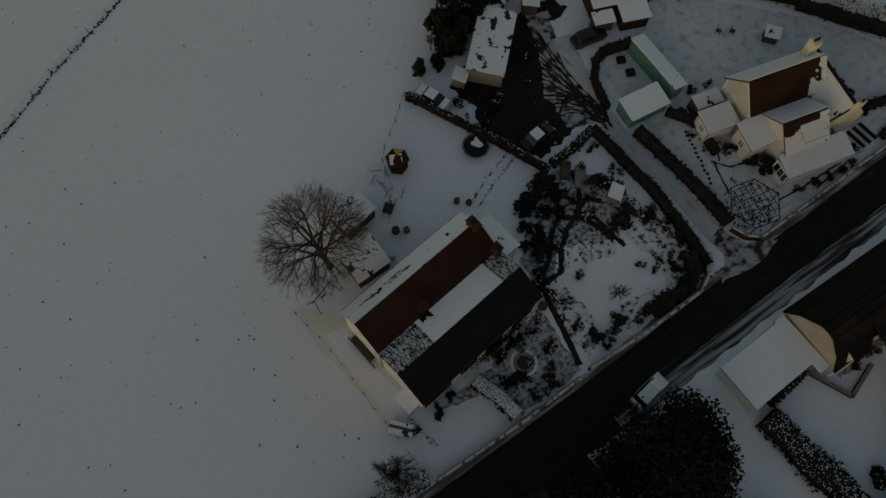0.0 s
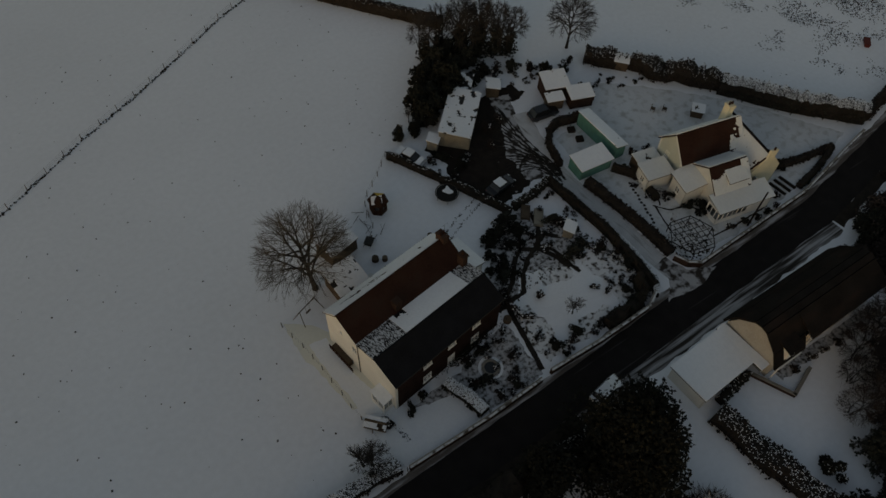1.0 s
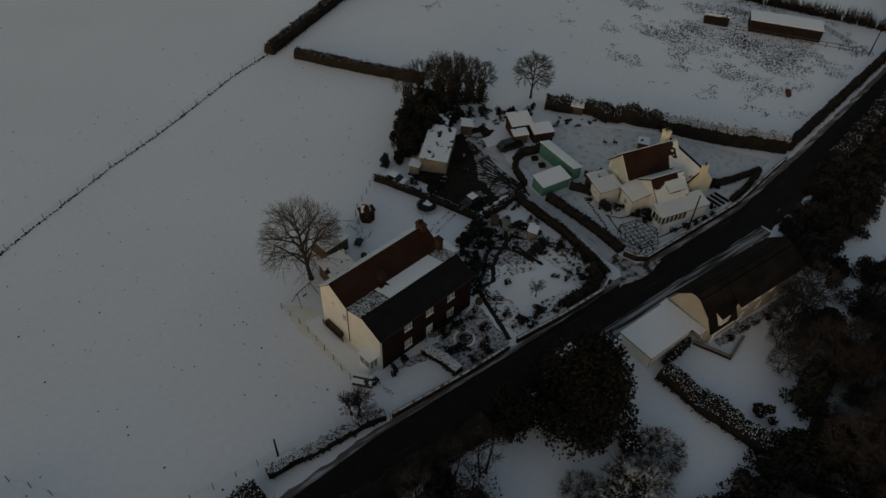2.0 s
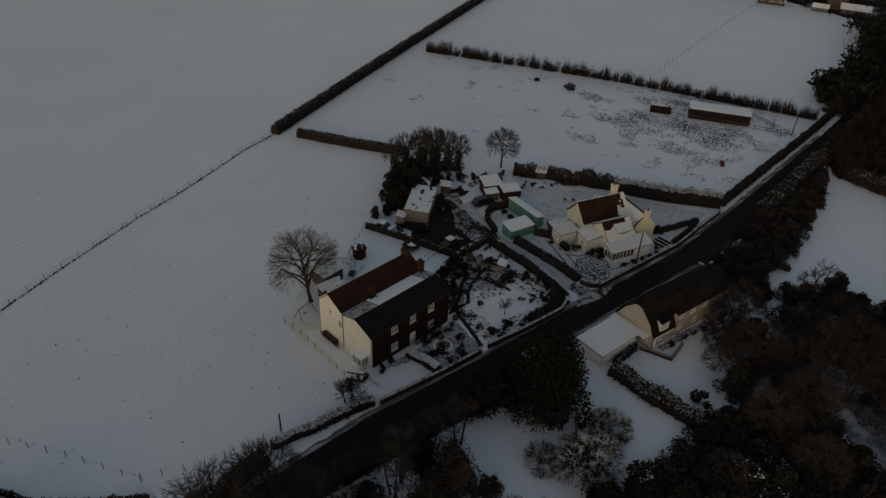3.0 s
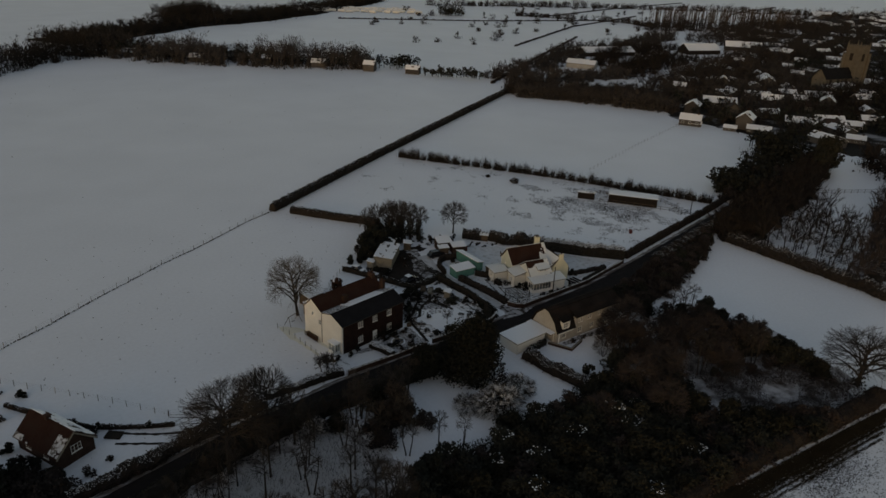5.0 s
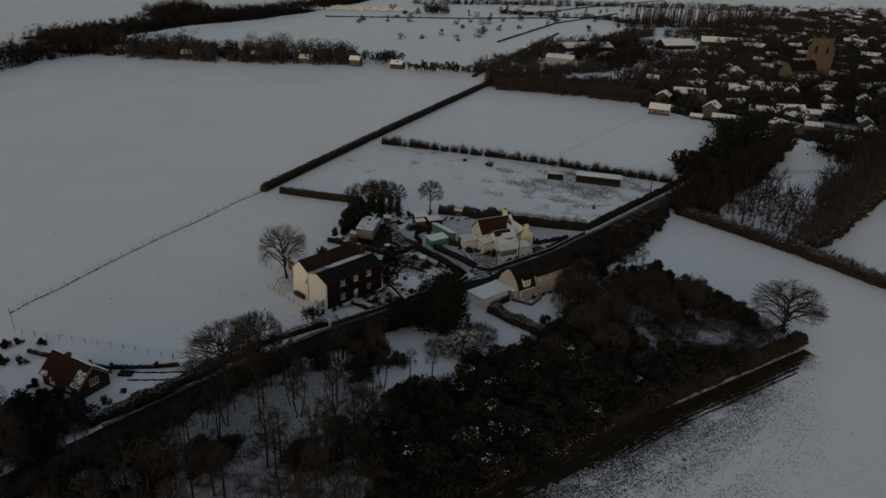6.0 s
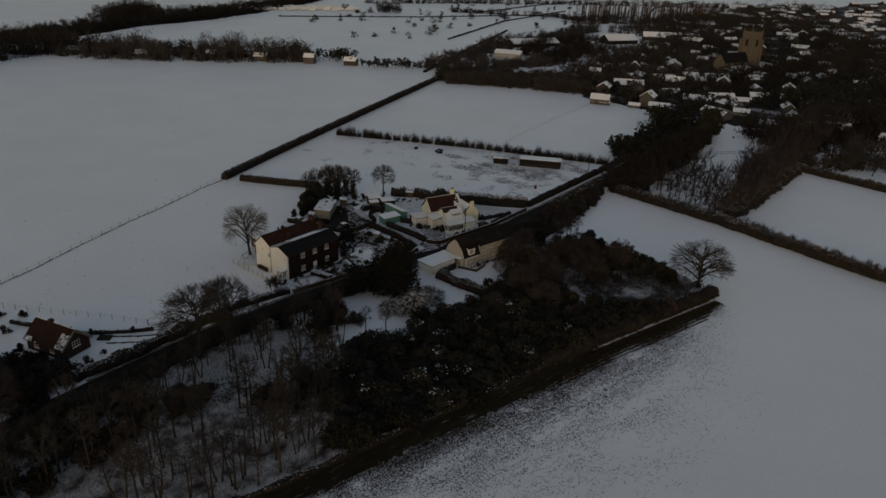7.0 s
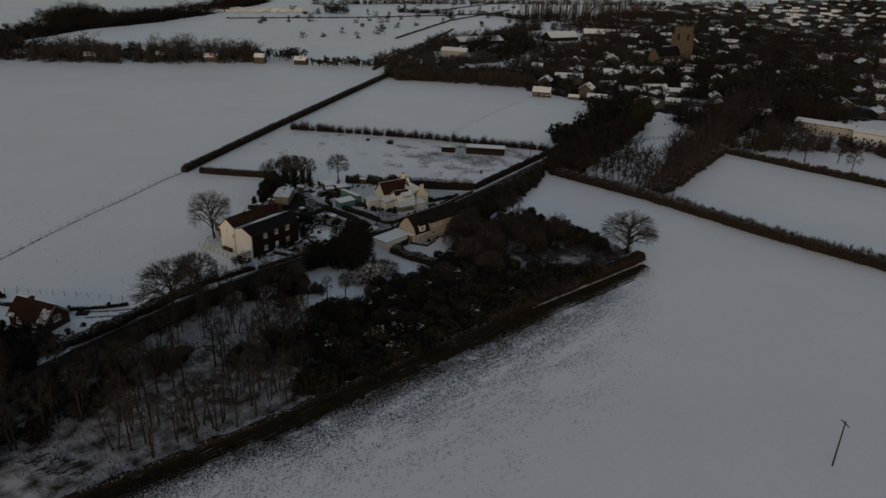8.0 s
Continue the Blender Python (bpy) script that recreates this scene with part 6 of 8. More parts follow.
for k, pts in enumerate((((47.4, 14.9), (48.8, 13.1), (51.0, 12.5), (52.2, 10.8)), ((47.6, 14.6), (46.9, 12.4), (46.4, 10.6)), ((50.4, 7.0), (54, 6.6), (60, 6.5)), ((47.6, 22.2), (48.6, 21.6), (49.3, 18.0), (49.4, 16.0), (48.2, 14.4)))):
    single("path_edging", strip(list(pts), 0.11, -0.11, 0.02, 0.3, 0.12, k * 5.0), SOIL, I, "thin dark edge of a garden path free of snow", "path edge", kind="structure")
rng = random.Random(6)
ft_len, ft_at = along_line([(3.2, 10.6), (3.5, 8.2), (3.9, 6.5)])
single("footprint_trail", scatter_tufts(rng, lambda: ft_at(rng.uniform(0, ft_len))[0] + Vector((rng.gauss(0, 0.12), 0, 0)), 60, 0.05, 0.12), STRAW, I, "dark footprints trodden through to the grass", "footprints", kind="stuff")
hedge("hedge", [(67.0, 20.0), (66.2, 16.5), (65.2, 12.2), (65.0, 10.4)], 0.8, 2.2, "narrow dark hedge behind the chimney wing", 73, LEAF_BROWN, 20, 0.0, gaps=0.4)
hedge("hedge", [(65.6, 10.6), (70, 9.4), (76, 8.4)], 1.2, 0.9, "low dark planting inside the front wall", 74, LEAF_BROWN, 16, 0.0, gaps=0.7)
# steps of footprints and pergola in the cottage garden
random.seed(12)
for k in range(13):
    f = k / 12
    single("stepping_stone", Shape().disc(0, 0, 0.0, 0.2, 0.05, 8), SOIL, pose(47.6 - 2.0 * f + 0.1 * math.sin(k * 2), 19.4 - 6.6 * f, 0.0), "dark stepping stone melted free of snow", "stepping stone", "stepping stones")
pg = thing("pergola", pose(46.7, 8.0, 0, 0, 0, -12), "openwork hexagonal fruit cage of dark poles", "pergola")
hx = [(3.0 * math.cos(k * math.pi / 3), 3.0 * math.sin(k * math.pi / 3)) for k in range(6)]
for k in range(6):
    (ax, ay), (bx, by) = hx[k], hx[(k + 1) % 6]
    part("post", Shape().tube((ax, ay, 0), (ax, ay, 1.9), 0.06, 0.06, 6), WOOD_BLACK, pg)
    part("beam", Shape().tube((ax, ay, 1.9), (bx, by, 1.9), 0.06, 0.06, 6), WOOD_BLACK, pg)
for k in range(-3, 4):
    q = k * 0.72
    w = 2.6 * (1 - abs(q) / 6.0)
    part("slat", Shape().tube((-w, q, 1.93), (w, q, 1.93), 0.045, 0.045, 5), WOOD_BLACK, pg)
    part("slat", Shape().tube((q, -w, 1.98), (q, w, 1.98), 0.045, 0.045, 5), WOOD_BLACK, pg)
rng = random.Random(46)
part("dead_growth", scatter_tufts(rng, lambda: Vector((*pick_in(rng, hx), 0.0)), 260, 0.05, 0.2), STRAW, pg, "dead stems inside the cage")["kind"] = "stuff"
single("cottage_path", strip([(49.0, 12.4), (47.6, 11.6), (49.5, 9.8), (51.5, 7.2)], 0.3, -0.3, 0.014, 0.5, 0.1), SNOW_SCUFFED, I, "scuffed path to the cottage door", "path", kind="structure")
for x, y, k, q in ((52.2, 11.0, 0, 1.5), (51.2, 12.2, 0, 1.1), (53.4, 10.6, 1, 1.2), (49.8, 15.0, 1, 1.0), (51.0, 14.6, 0, 0.9), (48.0, 16.2, 1, 0.8), (47.6, 18.6, 1, 0.8), (53.2, 6.6, 1, 0.9), (55.4, 6.2, 0, 0.8), (57.2, 5.9, 1, 1.0), (59.0, 5.7, 0, 0.8), (60.8, 5.6, 1, 0.9), (62.2, 7.0, 1, 1.0), (66.6, 12.6, 0, 1.3), (67.2, 14.0, 1, 1.2), (48.4, 21.6, 0, 1.0), (51.6, 23.4, 1, 1.1), (54.0, 22.8, 1, 0.8)):
    copy_thing((shrub_a, shrub_b)[k], pose(x, y, 0, 0, 0, x * 67) @ Matrix.Diagonal((q, q * 0.8, q * 0.8, 1)))
copy_thing(shrub_b, pose(65.2, 11.8, 0) @ Matrix.Scale(1.5, 4))
copy_thing(shrub_a, pose(66.4, 10.2, 0) @ Matrix.Scale(1.1, 4))
for x, y in ((60.2, 27.8), (61.6, 26.8)):
    single("garden_chair", Shape().box(-0.3, 0.3, -0.3, 0.3, 0.38, 0.44).box(-0.3, 0.3, 0.26, 0.32, 0.44, 0.95).box(-0.3, -0.24, -0.3, -0.24, 0, 0.38).box(0.24, 0.3, -0.3, -0.24, 0, 0.38).box(-0.3, -0.24, 0.24, 0.3, 0, 0.38).box(0.24, 0.3, 0.24, 0.3, 0, 0.38), WOOD, pose(x, y, 0, 0, 0, 30), "dark garden chair in the snow", "chair", "garden chairs")
shed(pose(63.8, 23.8, 0, 0, 0, -50), 1.6, 1.3, 1.2, 1.4, WOOD, "tiny dark hutch with snow on top", seed=21)
shed(pose(61.5, 37.6, 0, 0, 0, -50), 2.0, 1.4, 1.6, 1.8, WOOD, "small hedge-side shed with snow on top", seed=22)

# ---- dark trees and clump north of the yard ----
YEW = [(30.5, 43.5), (31.8, 46.5), (33.8, 47.0), (34.8, 50.2), (37.0, 48.8), (38.2, 52.0), (35.8, 45.4), (39.8, 49.2), (41.2, 53.0), (42.6, 50.2), (33.0, 44.4), (38.4, 46.8), (28.6, 42.6), (26.4, 43.0)]
yew = None
for k, (x, y) in enumerate(YEW):
    q = 0.55 if k > 11 else random.uniform(0.85, 1.1)
    m = pose(x, y, 0, 0, 0, random.uniform(0, 360)) @ Matrix.Scale(q, 4)
    yew = leafy("yew_tree", m, "dark bushy yew in a thick row", 81, 2.3, 4.6, 1500, LEAF, "tree", 16, (0.14, 0.34)) if yew is None else (copy_thing(yew, m) and yew)
ivy_a = dome_tree("ivy_tree", pose(43.2, 52.2, 0), "leafless tree wrapped in dark ivy", 82, 3.1, 9.4, 1.6, 4.0, 0.18, 9, 6, 5, 9, 1.35, ivy=520, stems=2)
ivy_b = dome_tree("ivy_tree", pose(46.0, 51.4, 0), "leafless tree wrapped in dark ivy", 83, 3.3, 9.8, 1.8, 4.1, 0.2, 9, 6, 5, 9, 1.35, ivy=480, stems=2)
for x, y, q in ((41.2, 54.8, 0.9), (48.6, 50.6, 0.95), (50.6, 49.6, 0.85), (44.6, 54.2, 1.0), (47.4, 53.2, 0.95), (39.0, 55.6, 0.8)):
    copy_thing(ivy_a if q > 0.9 else ivy_b, pose(x, y, 0, 0, 0, random.uniform(0, 360)) @ Matrix.Scale(q, 4))
dome_tree("field_tree", pose(58.9, 45.4, 0), "leafless rounded tree at the paddock edge", 84, 3.9, 8.8, 2.2, 3.6, 0.19, 12, 6, 5, 10, 1.25)
for x, y, k, q in ((46.0, 46.8, 1, 1.5), (48.6, 46.2, 0, 1.3), (50.8, 44.6, 1, 1.4), (52.6, 43.0, 0, 1.2), (44.0, 47.6, 0, 1.6), (56.6, 42.4, 1, 1.1), (54.6, 41.2, 0, 1.0), (42.2, 47.2, 0, 1.4), (36.4, 35.2, 1, 0.9), (40.2, 38.6, 1, 1.1), (37.6, 38.0, 1, 1.3), (27.6, 37.2, 1, 1.0), (29.4, 36.6, 0, 1.0), (30.4, 34.4, 0, 1.0), (28.8, 33.2, 1, 0.8)):
    copy_thing((shrub_a, shrub_b)[k], pose(x, y, 0, 0, 0, random.uniform(0, 360)) @ Matrix.Scale(q, 4))
bare_tree("sapling", pose(29.3, 45.2, 0), "thin leafless shrub at the field edge", 85, 3.6, 0.06, 3, (6, 4, 3), 0.8, 0.3, 0.1)


# ---- fields, hedgerows and paddock ----
hedge("hedgerow", [(26.4, 85.0), (55, 101), (85, 117.5)], 2.5, 2.4, "long clipped hedgerow between snowy fields", 91, LEAF_BROWN, 10, 0.05, (0.14, 0.34), gaps=0.12)
hedge("hedgerow", [(86, 118), (140, 147), (200, 179)], 2.6, 2.4, "long clipped hedgerow between snowy fields", 92, LEAF_BROWN, 8, 0.05, (0.16, 0.4), gaps=0.12)
hedge("hedgerow", [(30.4, 81.4), (37.5, 71.0), (45.6, 60.4)], 2.3, 2.0, "short clipped hedgerow at the paddock corner", 93, LEAF_BROWN, 12, 0.05, gaps=0.12)
CLEFT = [(87.2, 111.2), (103, 88), (118.6, 63.6), (141, 21.0)]
hedge("hedgerow", CLEFT, 1.3, 1.9, "gappy upright hedgerow with snow between its stems", 94, STEMS, 6, 0.4, (0.14, 0.36), core=False, gaps=0.9)
rng = random.Random(94)
cl_len, cl_at = along_line(CLEFT)
s = Shape()
for k in range(7000):
    at = rng.uniform(0, cl_len)
    if rnd((at * 0.55, 2.0, 1.0)) + 0.4 * rnd((at * 1.7, 5.0, 1.0)) < -0.12:
        continue
    q = cl_at(at)[0] + Vector((rng.gauss(0, 0.4), rng.gauss(0, 0.4), 0))
    h = rng.uniform(2.0, 4.2) * (0.85 + 0.6 * rnd((q.x * 0.45, q.y * 0.45, 4.0)))
    blade(s, q, Vector((rng.gauss(0, 0.12), rng.gauss(0, 0.12), 1)).normalized(), h, rng.uniform(0.05, 0.13), rng)
single("hedge_stem", s, STEMS, I, "upright bare stems of the paddock hedgerow", "hedge", kind="stuff")
pd1 = [(34, 82), (84, 112), (90, 111), (147, 22), (110, 16), (86, 11), (74, 25), (62, 42), (52, 58)]
rng = random.Random(7)


def paddock_spot():
    while True:
        x, y = pick_in(rng, pd1)
        k = rnd((x * 0.16, y * 0.16, 1.0)) + 0.5 * rnd((x * 0.5, y * 0.5, 3.0)) - 0.55 + 1.1 * math.exp(-((x - 112) ** 2 + (y - 38) ** 2) / 700) + 0.35 * math.exp(-((x - 92) ** 2 + (y - 92) ** 2) / 260)
        if rng.random() < k:
            return Vector((x, y, 0.0))


single("paddock_grass", scatter_tufts(rng, paddock_spot, 16000, 0.035, 0.15), STRAW, I, "tufts of dead grass poking through the paddock snow", "grass", kind="stuff")


def west_spot():
    while True:
        x, y = rng.uniform(-45, 30), rng.uniform(6, 85)
        if not (x > -1 and y < 45):
            return Vector((x, y, 0.0))


single("field_tufts", scatter_tufts(rng, west_spot, 260, 0.05, 0.16), STRAW, I, "small dark tufts dotted over the snowy field", "grass", kind="stuff")
far2 = [(90, 122), (195, 176), (215, 205), (170, 258), (110, 300), (40, 370), (-120, 250), (-60, 60), (20, 88)]
single("field_tufts", scatter_tufts(rng, lambda: Vector((*pick_in(rng, far2), 0.0)), 160, 0.05, 0.2), STRAW, I, "scattered tufts on the wide field", "grass", kind="stuff")

# stubble along the wood's edge in the south field
EDGE = [(-78, -40.6), (-53, -43.8), (-31.5, -47), (-3, -49.4), (15, -51), (33.5, -52.2), (52, -54.4), (72, -56.8)]
ED_LEN, ED_AT = along_line(EDGE)


def stubble_spot():
    while True:
        s = rng.uniform(0, ED_LEN)
        p, d = ED_AT(s)
        wide = 2.5 + 9.0 * math.exp(-((s - 84) / 38) ** 2)
        if s > 126:
            wide *= max(0.2, 1 - (s - 126) / 30)
        off = rng.expovariate(1 / (wide * (0.26 if rng.random() < 0.6 else 0.9)))
        if off > 34:
            continue
        row = round(off / 0.8) * 0.8 + rng.gauss(0, 0.19 + 0.03 * off) if off < 9 else off
        keep = 0.9 + 0.9 * rnd((p.x * 0.09, off * 0.30, 2.0)) + 0.7 * rnd((p.x * 0.35, off * 1.2, 4.0)) - off * 0.02
        if rng.random() < keep:
            q = p - Vector((0.085, 0.996, 0)) * (row + 0.4) + Vector((rng.gauss(0, 0.1), rng.gauss(0, 0.06), 0))
            return Vector((q.x, q.y, 0.0))


single("stubble", scatter_tufts(rng, stubble_spot, 300000, 0.035, 0.125, 1), STRAW, I, "rows of dark stubble showing through thin snow", "stubble", kind="stuff")
single("stubble", scatter_tufts(rng, lambda: Vector((rng.uniform(-75, 85), rng.uniform(-115, -60), 0)), 1500, 0.02, 0.06, 1), STRAW, I, "fine scattered stubble in the open field", "stubble", kind="stuff")
for k in range(5):
    single("stubble_row", scatter_tufts(rng, lambda: ED_AT(rng.uniform(98, ED_LEN - 1 - 2 * k))[0] - Vector((0.085, 0.996, 0)) * (0.9 + 0.85 * k + rng.gauss(0, 0.13)), 5200 - 800 * k, 0.05, 0.15, 1), STRAW, I, "dark drilled row of stubble beside the hedge", "stubble", kind="stuff")
single("stubble_margin", strip(EDGE[0:4], 0.9, -0.7, 0.016, 0.5, 0.7, 8.0, 6), MARGIN, I, "dark soil and painted hedge shadow along the foot of the wood", "field margin", kind="structure")
single("stubble_margin", strip(EDGE[2:6], 1.4, -3.2, 0.02, 0.5, 1.6, 5.0, 6), MARGIN, I, "strip of ploughed soil, thin snow and painted hedge shadow along the wood", "field margin", kind="structure")

# stable
shed(pose(126.6, 30.9, 0, 0, 0, 126.4), 14.2, 4.8, 2.35, 2.45, WOOD_BLACK, "long dark timber field stable with a snowy roof", seed=31, bare=-2, name="stable", category="stable")
shed(pose(114.0, 44.5, 0, 0, 0, 126.4), 5.0, 2.6, 1.6, 1.9, WOOD_BLACK, "low dark field shelter dusted with snow", seed=32, bare=-0.1)
leafy("bramble", pose(103, 68.4, 0), "dark bramble patch in the paddock", 95, 2.2, 0.9, 420, LEAF_BROWN, snow=20, trunk=False)
leafy("bramble", pose(99, 77, 0), "small dark bramble in the paddock", 96, 0.9, 0.7, 180, LEAF_BROWN, trunk=False)
single("water_trough", Shape().prism([(-0.35, 0), (0.35, 0), (0.45, 0.55), (-0.45, 0.55)], -1.0, 1.0), RED, pose(100.1, 19.8, 0, 0, 0, 40), "faded red water trough in the paddock", "trough")

# ---- south of the lane: gardens and wood ----
big = leafy("holm_oak", pose(20.8, -7.2, 0), "large dense dark evergreen oak beside the lane", 101, 8.0, 9.2, 19000, LEAF, "tree", 56, (0.12, 0.30))
leafy("holm_oak", pose(12.2, -4.6, 0), "smaller dark evergreen oak in a dense group", 107, 3.8, 6.4, 5200, LEAF, "tree", 26, (0.12, 0.30))
leafy("cypress", pose(1.2, -12.2, 0), "tall rounded brownish cypress by the lane", 102, 3.4, 9.0, 9000, LEAF_BROWN, "tree", 34, (0.08, 0.22), low=0.05)
hedge("hedge", [(32.4, -9.6), (32.9, -14.5), (33.8, -21.0), (35.2, -26.0)], 3.2, 1.7, "broad garden hedge speckled with snow", 103, LEAF_BROWN, 24, 0.09, gaps=0.4)
leafy("shrub", pose(37.2, -20.6, 0), "round dark garden shrub", 104, 1.7, 2.2, 700, LEAF, snow=20)
hedge("hedge", [(33.6, -8.9), (38.6, -8.4)], 1.0, 1.3, "dark hedge against the garage", 105, LEAF, 20, 0.05)
low_wall("terrace_wall", [(39.0, -8.8), (41.0, -13.2), (45.2, -12.0)], 0.5, 0.3, BRICK_OLD, "low dark brick terrace wall", snow=False, seed=7)
single("terrace_bed", strip([(41.6, -10.6), (46, -10.5), (52, -10.9), (58, -11.1)], 0.6, -0.6, 0.02, 0.4, 0.4, 4.0), BED, I, "dark planted bed along the house front", "garden bed", kind="structure")
for x, y, q in ((46.5, -11.2, 0.8), (48.5, -11.4, 0.7), (50.5, -11.6, 0.9), (52.6, -11.6, 0.7), (54.6, -11.9, 0.9), (43.6, -11.0, 0.9)):
    copy_thing(shrub_b, pose(x, y, 0, 0, 0, random.uniform(0, 360)) @ Matrix.Scale(q, 4))
for x, y in ((57.4, -11.8), (58.6, -12.4), (57.0, -13.0)):
    single("garden_table", Shape().disc(0, 0, 0.66, 0.6, 0.05, 14).tube((0, 0, 0), (0, 0, 0.66), 0.05, 0.05).disc(0, 0, 0, 0.3, 0.04, 12), STONE, pose(x, y, 0), "round garden table powdered with snow", "table", "garden tables")
wb = dome_tree("white_bush", pose(17.6, -18.6, 0), "large spreading bush with every twig laden with snow", 106, 4.8, 4.0, 0.4, 3.2, 0.12, 14, 7, 5, 7, 2.4, twig=SNOW_TWIG, stems=4, low=0.0)
copy_thing(wb, pose(23.4, -16.6, 0, 0, 0, 120) @ Matrix.Scale(0.7, 4))
copy_thing(wb, pose(13.2, -15.4, 0, 0, 0, 220) @ Matrix.Scale(0.55, 4))
copy_thing(wb, pose(-10.0, -6.6, 0, 0, 0, 60) @ Matrix.Scale(0.5, 4))
leafy("shrub", pose(21.4, -14.8, 0), "dark shrub among snow-laden bushes", 108, 2.4, 2.4, 900, LEAF_BROWN, snow=30)
leafy("shrub", pose(17.2, -18.2, 0), "tangled dark shrub under snow-laden twigs", 109, 3.6, 2.0, 1300, LEAF_BROWN, snow=60)
# trees along the lane to the west
dome_tree("lane_tree", pose(-24.2, -7.8, 0), "broad leafless tree with a rounded crown over the lane", 111, 7.4, 14.6, 5.4, 5.6, 0.36, 16, 8, 6, 11, 1.3)
dome_tree("lane_tree", pose(-17.8, -5.4, 0), "leafless tree with several stems above the lane", 112, 4.8, 13.6, 4.4, 5.0, 0.2, 13, 8, 6, 11, 1.3, stems=3)
bare_tree("lane_tree", pose(-1.2, 6.4, 0), "leafless bushy thorn by the garden wall", 113, 4.8, 0.12, 3, (7, 5, 4), 0.8, 0.3, 0.1, stems=3, fan=14)
dome_tree("birch", pose(-3.4, -14.6, 0), "slender leafless birch in the garden", 114, 2.2, 8.0, 2.2, 3.4, 0.13, 9, 5, 4, 9, 1.2)
hedge("hedge", [(-12.5, 5.6), (-6.0, 5.2), (-0.5, 5.0), (1.6, 4.6)], 1.6, 1.4, "straggling dark hedge flecked with snow beside the lane", 115, LEAF_BROWN, 14, 0.7, gaps=0.5)
hedge("hedge", [(-44, -1.4), (-34, 0.2), (-26, 2.0), (-20, 3.2), (-14, 4.4)], 2.6, 1.8, "tangled reddish thicket along the lane", 116, TWIG_RED, 14, 0.1, gaps=0.6)
hedge("hedge", [(-80, -18.0), (-55, -11.5), (-38, -8.6), (-22, -4.8), (-8, -3.2), (10, -3.4), (15, -3.8)], 3.2, 2.8, "tall dark hedge bank on the south side of the lane", 117, LEAF, 12, 0.0, gaps=0.5)

wood_a = dome_tree("wood_tree", pose(-46.9, -38.0, 0), "slender leafless woodland tree", 121, 2.4, 11.5, 5.2, 3.9, 0.17, 8, 5, 4, 10, 1.0)
wood_b = dome_tree("wood_tree", pose(-33.5, -41.2, 0), "leafless woodland tree with forked stems", 122, 2.4, 10.4, 3.8, 3.7, 0.14, 7, 5, 4, 10, 1.0, stems=2)
wood_c = dome_tree("wood_tree", pose(47.4, -20.5, 0), "broad reddish leafless tree of fine twigs", 123, 4.4, 9.2, 1.5, 4.6, 0.13, 13, 7, 6, 12, 0.95, twig=TWIG_RED, stems=3)
thick = leafy("thicket", pose(50.6, -27.8, 0), "reddish brown tangle of bare twigs", 124, 3.2, 3.0, 1500, TWIG_RED, "thicket", 20, (0.08, 0.28))
darkt = leafy("laurel", pose(44.0, -38.0, 0), "dark evergreen laurel in a dense wood", 125, 3.4, 4.0, 2000, LEAF, "shrub", 24, (0.12, 0.36))
dark_snow = leafy("laurel", pose(20.0, -33.0, 0), "dark evergreen laurel holding scraps of snow", 128, 3.4, 4.0, 2000, LEAF, "shrub", 24, (0.12, 0.36), patches=7)
holly = leafy("holly", pose(78.0, -18.0, 0), "dark rounded holly at the field edge", 126, 2.4, 3.6, 1300, LEAF, "shrub", 14, (0.12, 0.32))
W1 = [(-62, -24), (-50, -24), (-40, -22), (-24, -24), (-14, -27), (-14, -36), (-20, -45.5), (-31, -45), (-50, -42.5), (-60, -40)]
W2 = [(-20, -46), (-16, -37), (-10, -29), (1, -23), (9, -24), (22, -23.5), (30, -26), (37, -24.5), (43, -27), (52, -33), (46, -44), (58, -50), (60, -53), (34, -50.5), (15, -49), (-4, -47.5)]
W3 = [(42, -21), (50, -20), (60, -19.5), (70, -13), (76, -16), (80, -28), (76, -40), (66, -40), (52, -31)]
W4 = [(61, -5.5), (72, -1.5), (88, 1.5), (113, 6.5), (114, 4.5), (94, -3.5), (76, -8.5), (64, -9.5)]
GLADE = [(50, -31.5), (53, -33.5), (50, -38), (46.5, -44), (44.5, -42), (47, -36)]
CLEARING = [(57, -42), (61, -41), (65, -45), (61, -47), (57, -45)]
BANK_SNOW = [(-38, -12.5), (-22, -8.6), (-6, -8.4), (-6, -14), (-11, -23), (-16, -24), (-24, -18), (-36, -14.5)]
rng = random.Random(17)
for x, y in ((-48.4, -36.2), (-44.6, -38.4), (-41.1, -40.6), (-36.4, -39.7), (-35.4, -42.2), (-29.7, -38.1), (-28.9, -43.6), (-49.2, -25.9), (-52.7, -23.7), (-58.3, -22.0), (-54.5, -25.7)):
    copy_thing(rng.choice((wood_a, wood_b)), pose(x, y, 0, 0, 0, rng.uniform(0, 360)) @ Matrix.Scale(rng.uniform(0.85, 1.08), 4))
taken = [(-46.9, -38), (-33.5, -41.2), (-48.4, -36.2), (-44.6, -38.4), (-41.1, -40.6), (-36.4, -39.7), (-29.7, -38.1), (-28.9, -43.6)]
for k in range(46):
    p = pick_in(rng, W1, 2.6, taken)
    if p and not (p[0] < -48 and p[1] < -28):
        copy_thing((wood_a, wood_b)[k % 2], pose(*p, 0, 0, 0, rng.uniform(0, 360)) @ Matrix.Scale(rng.uniform(0.6, 1.0), 4))
taken = []
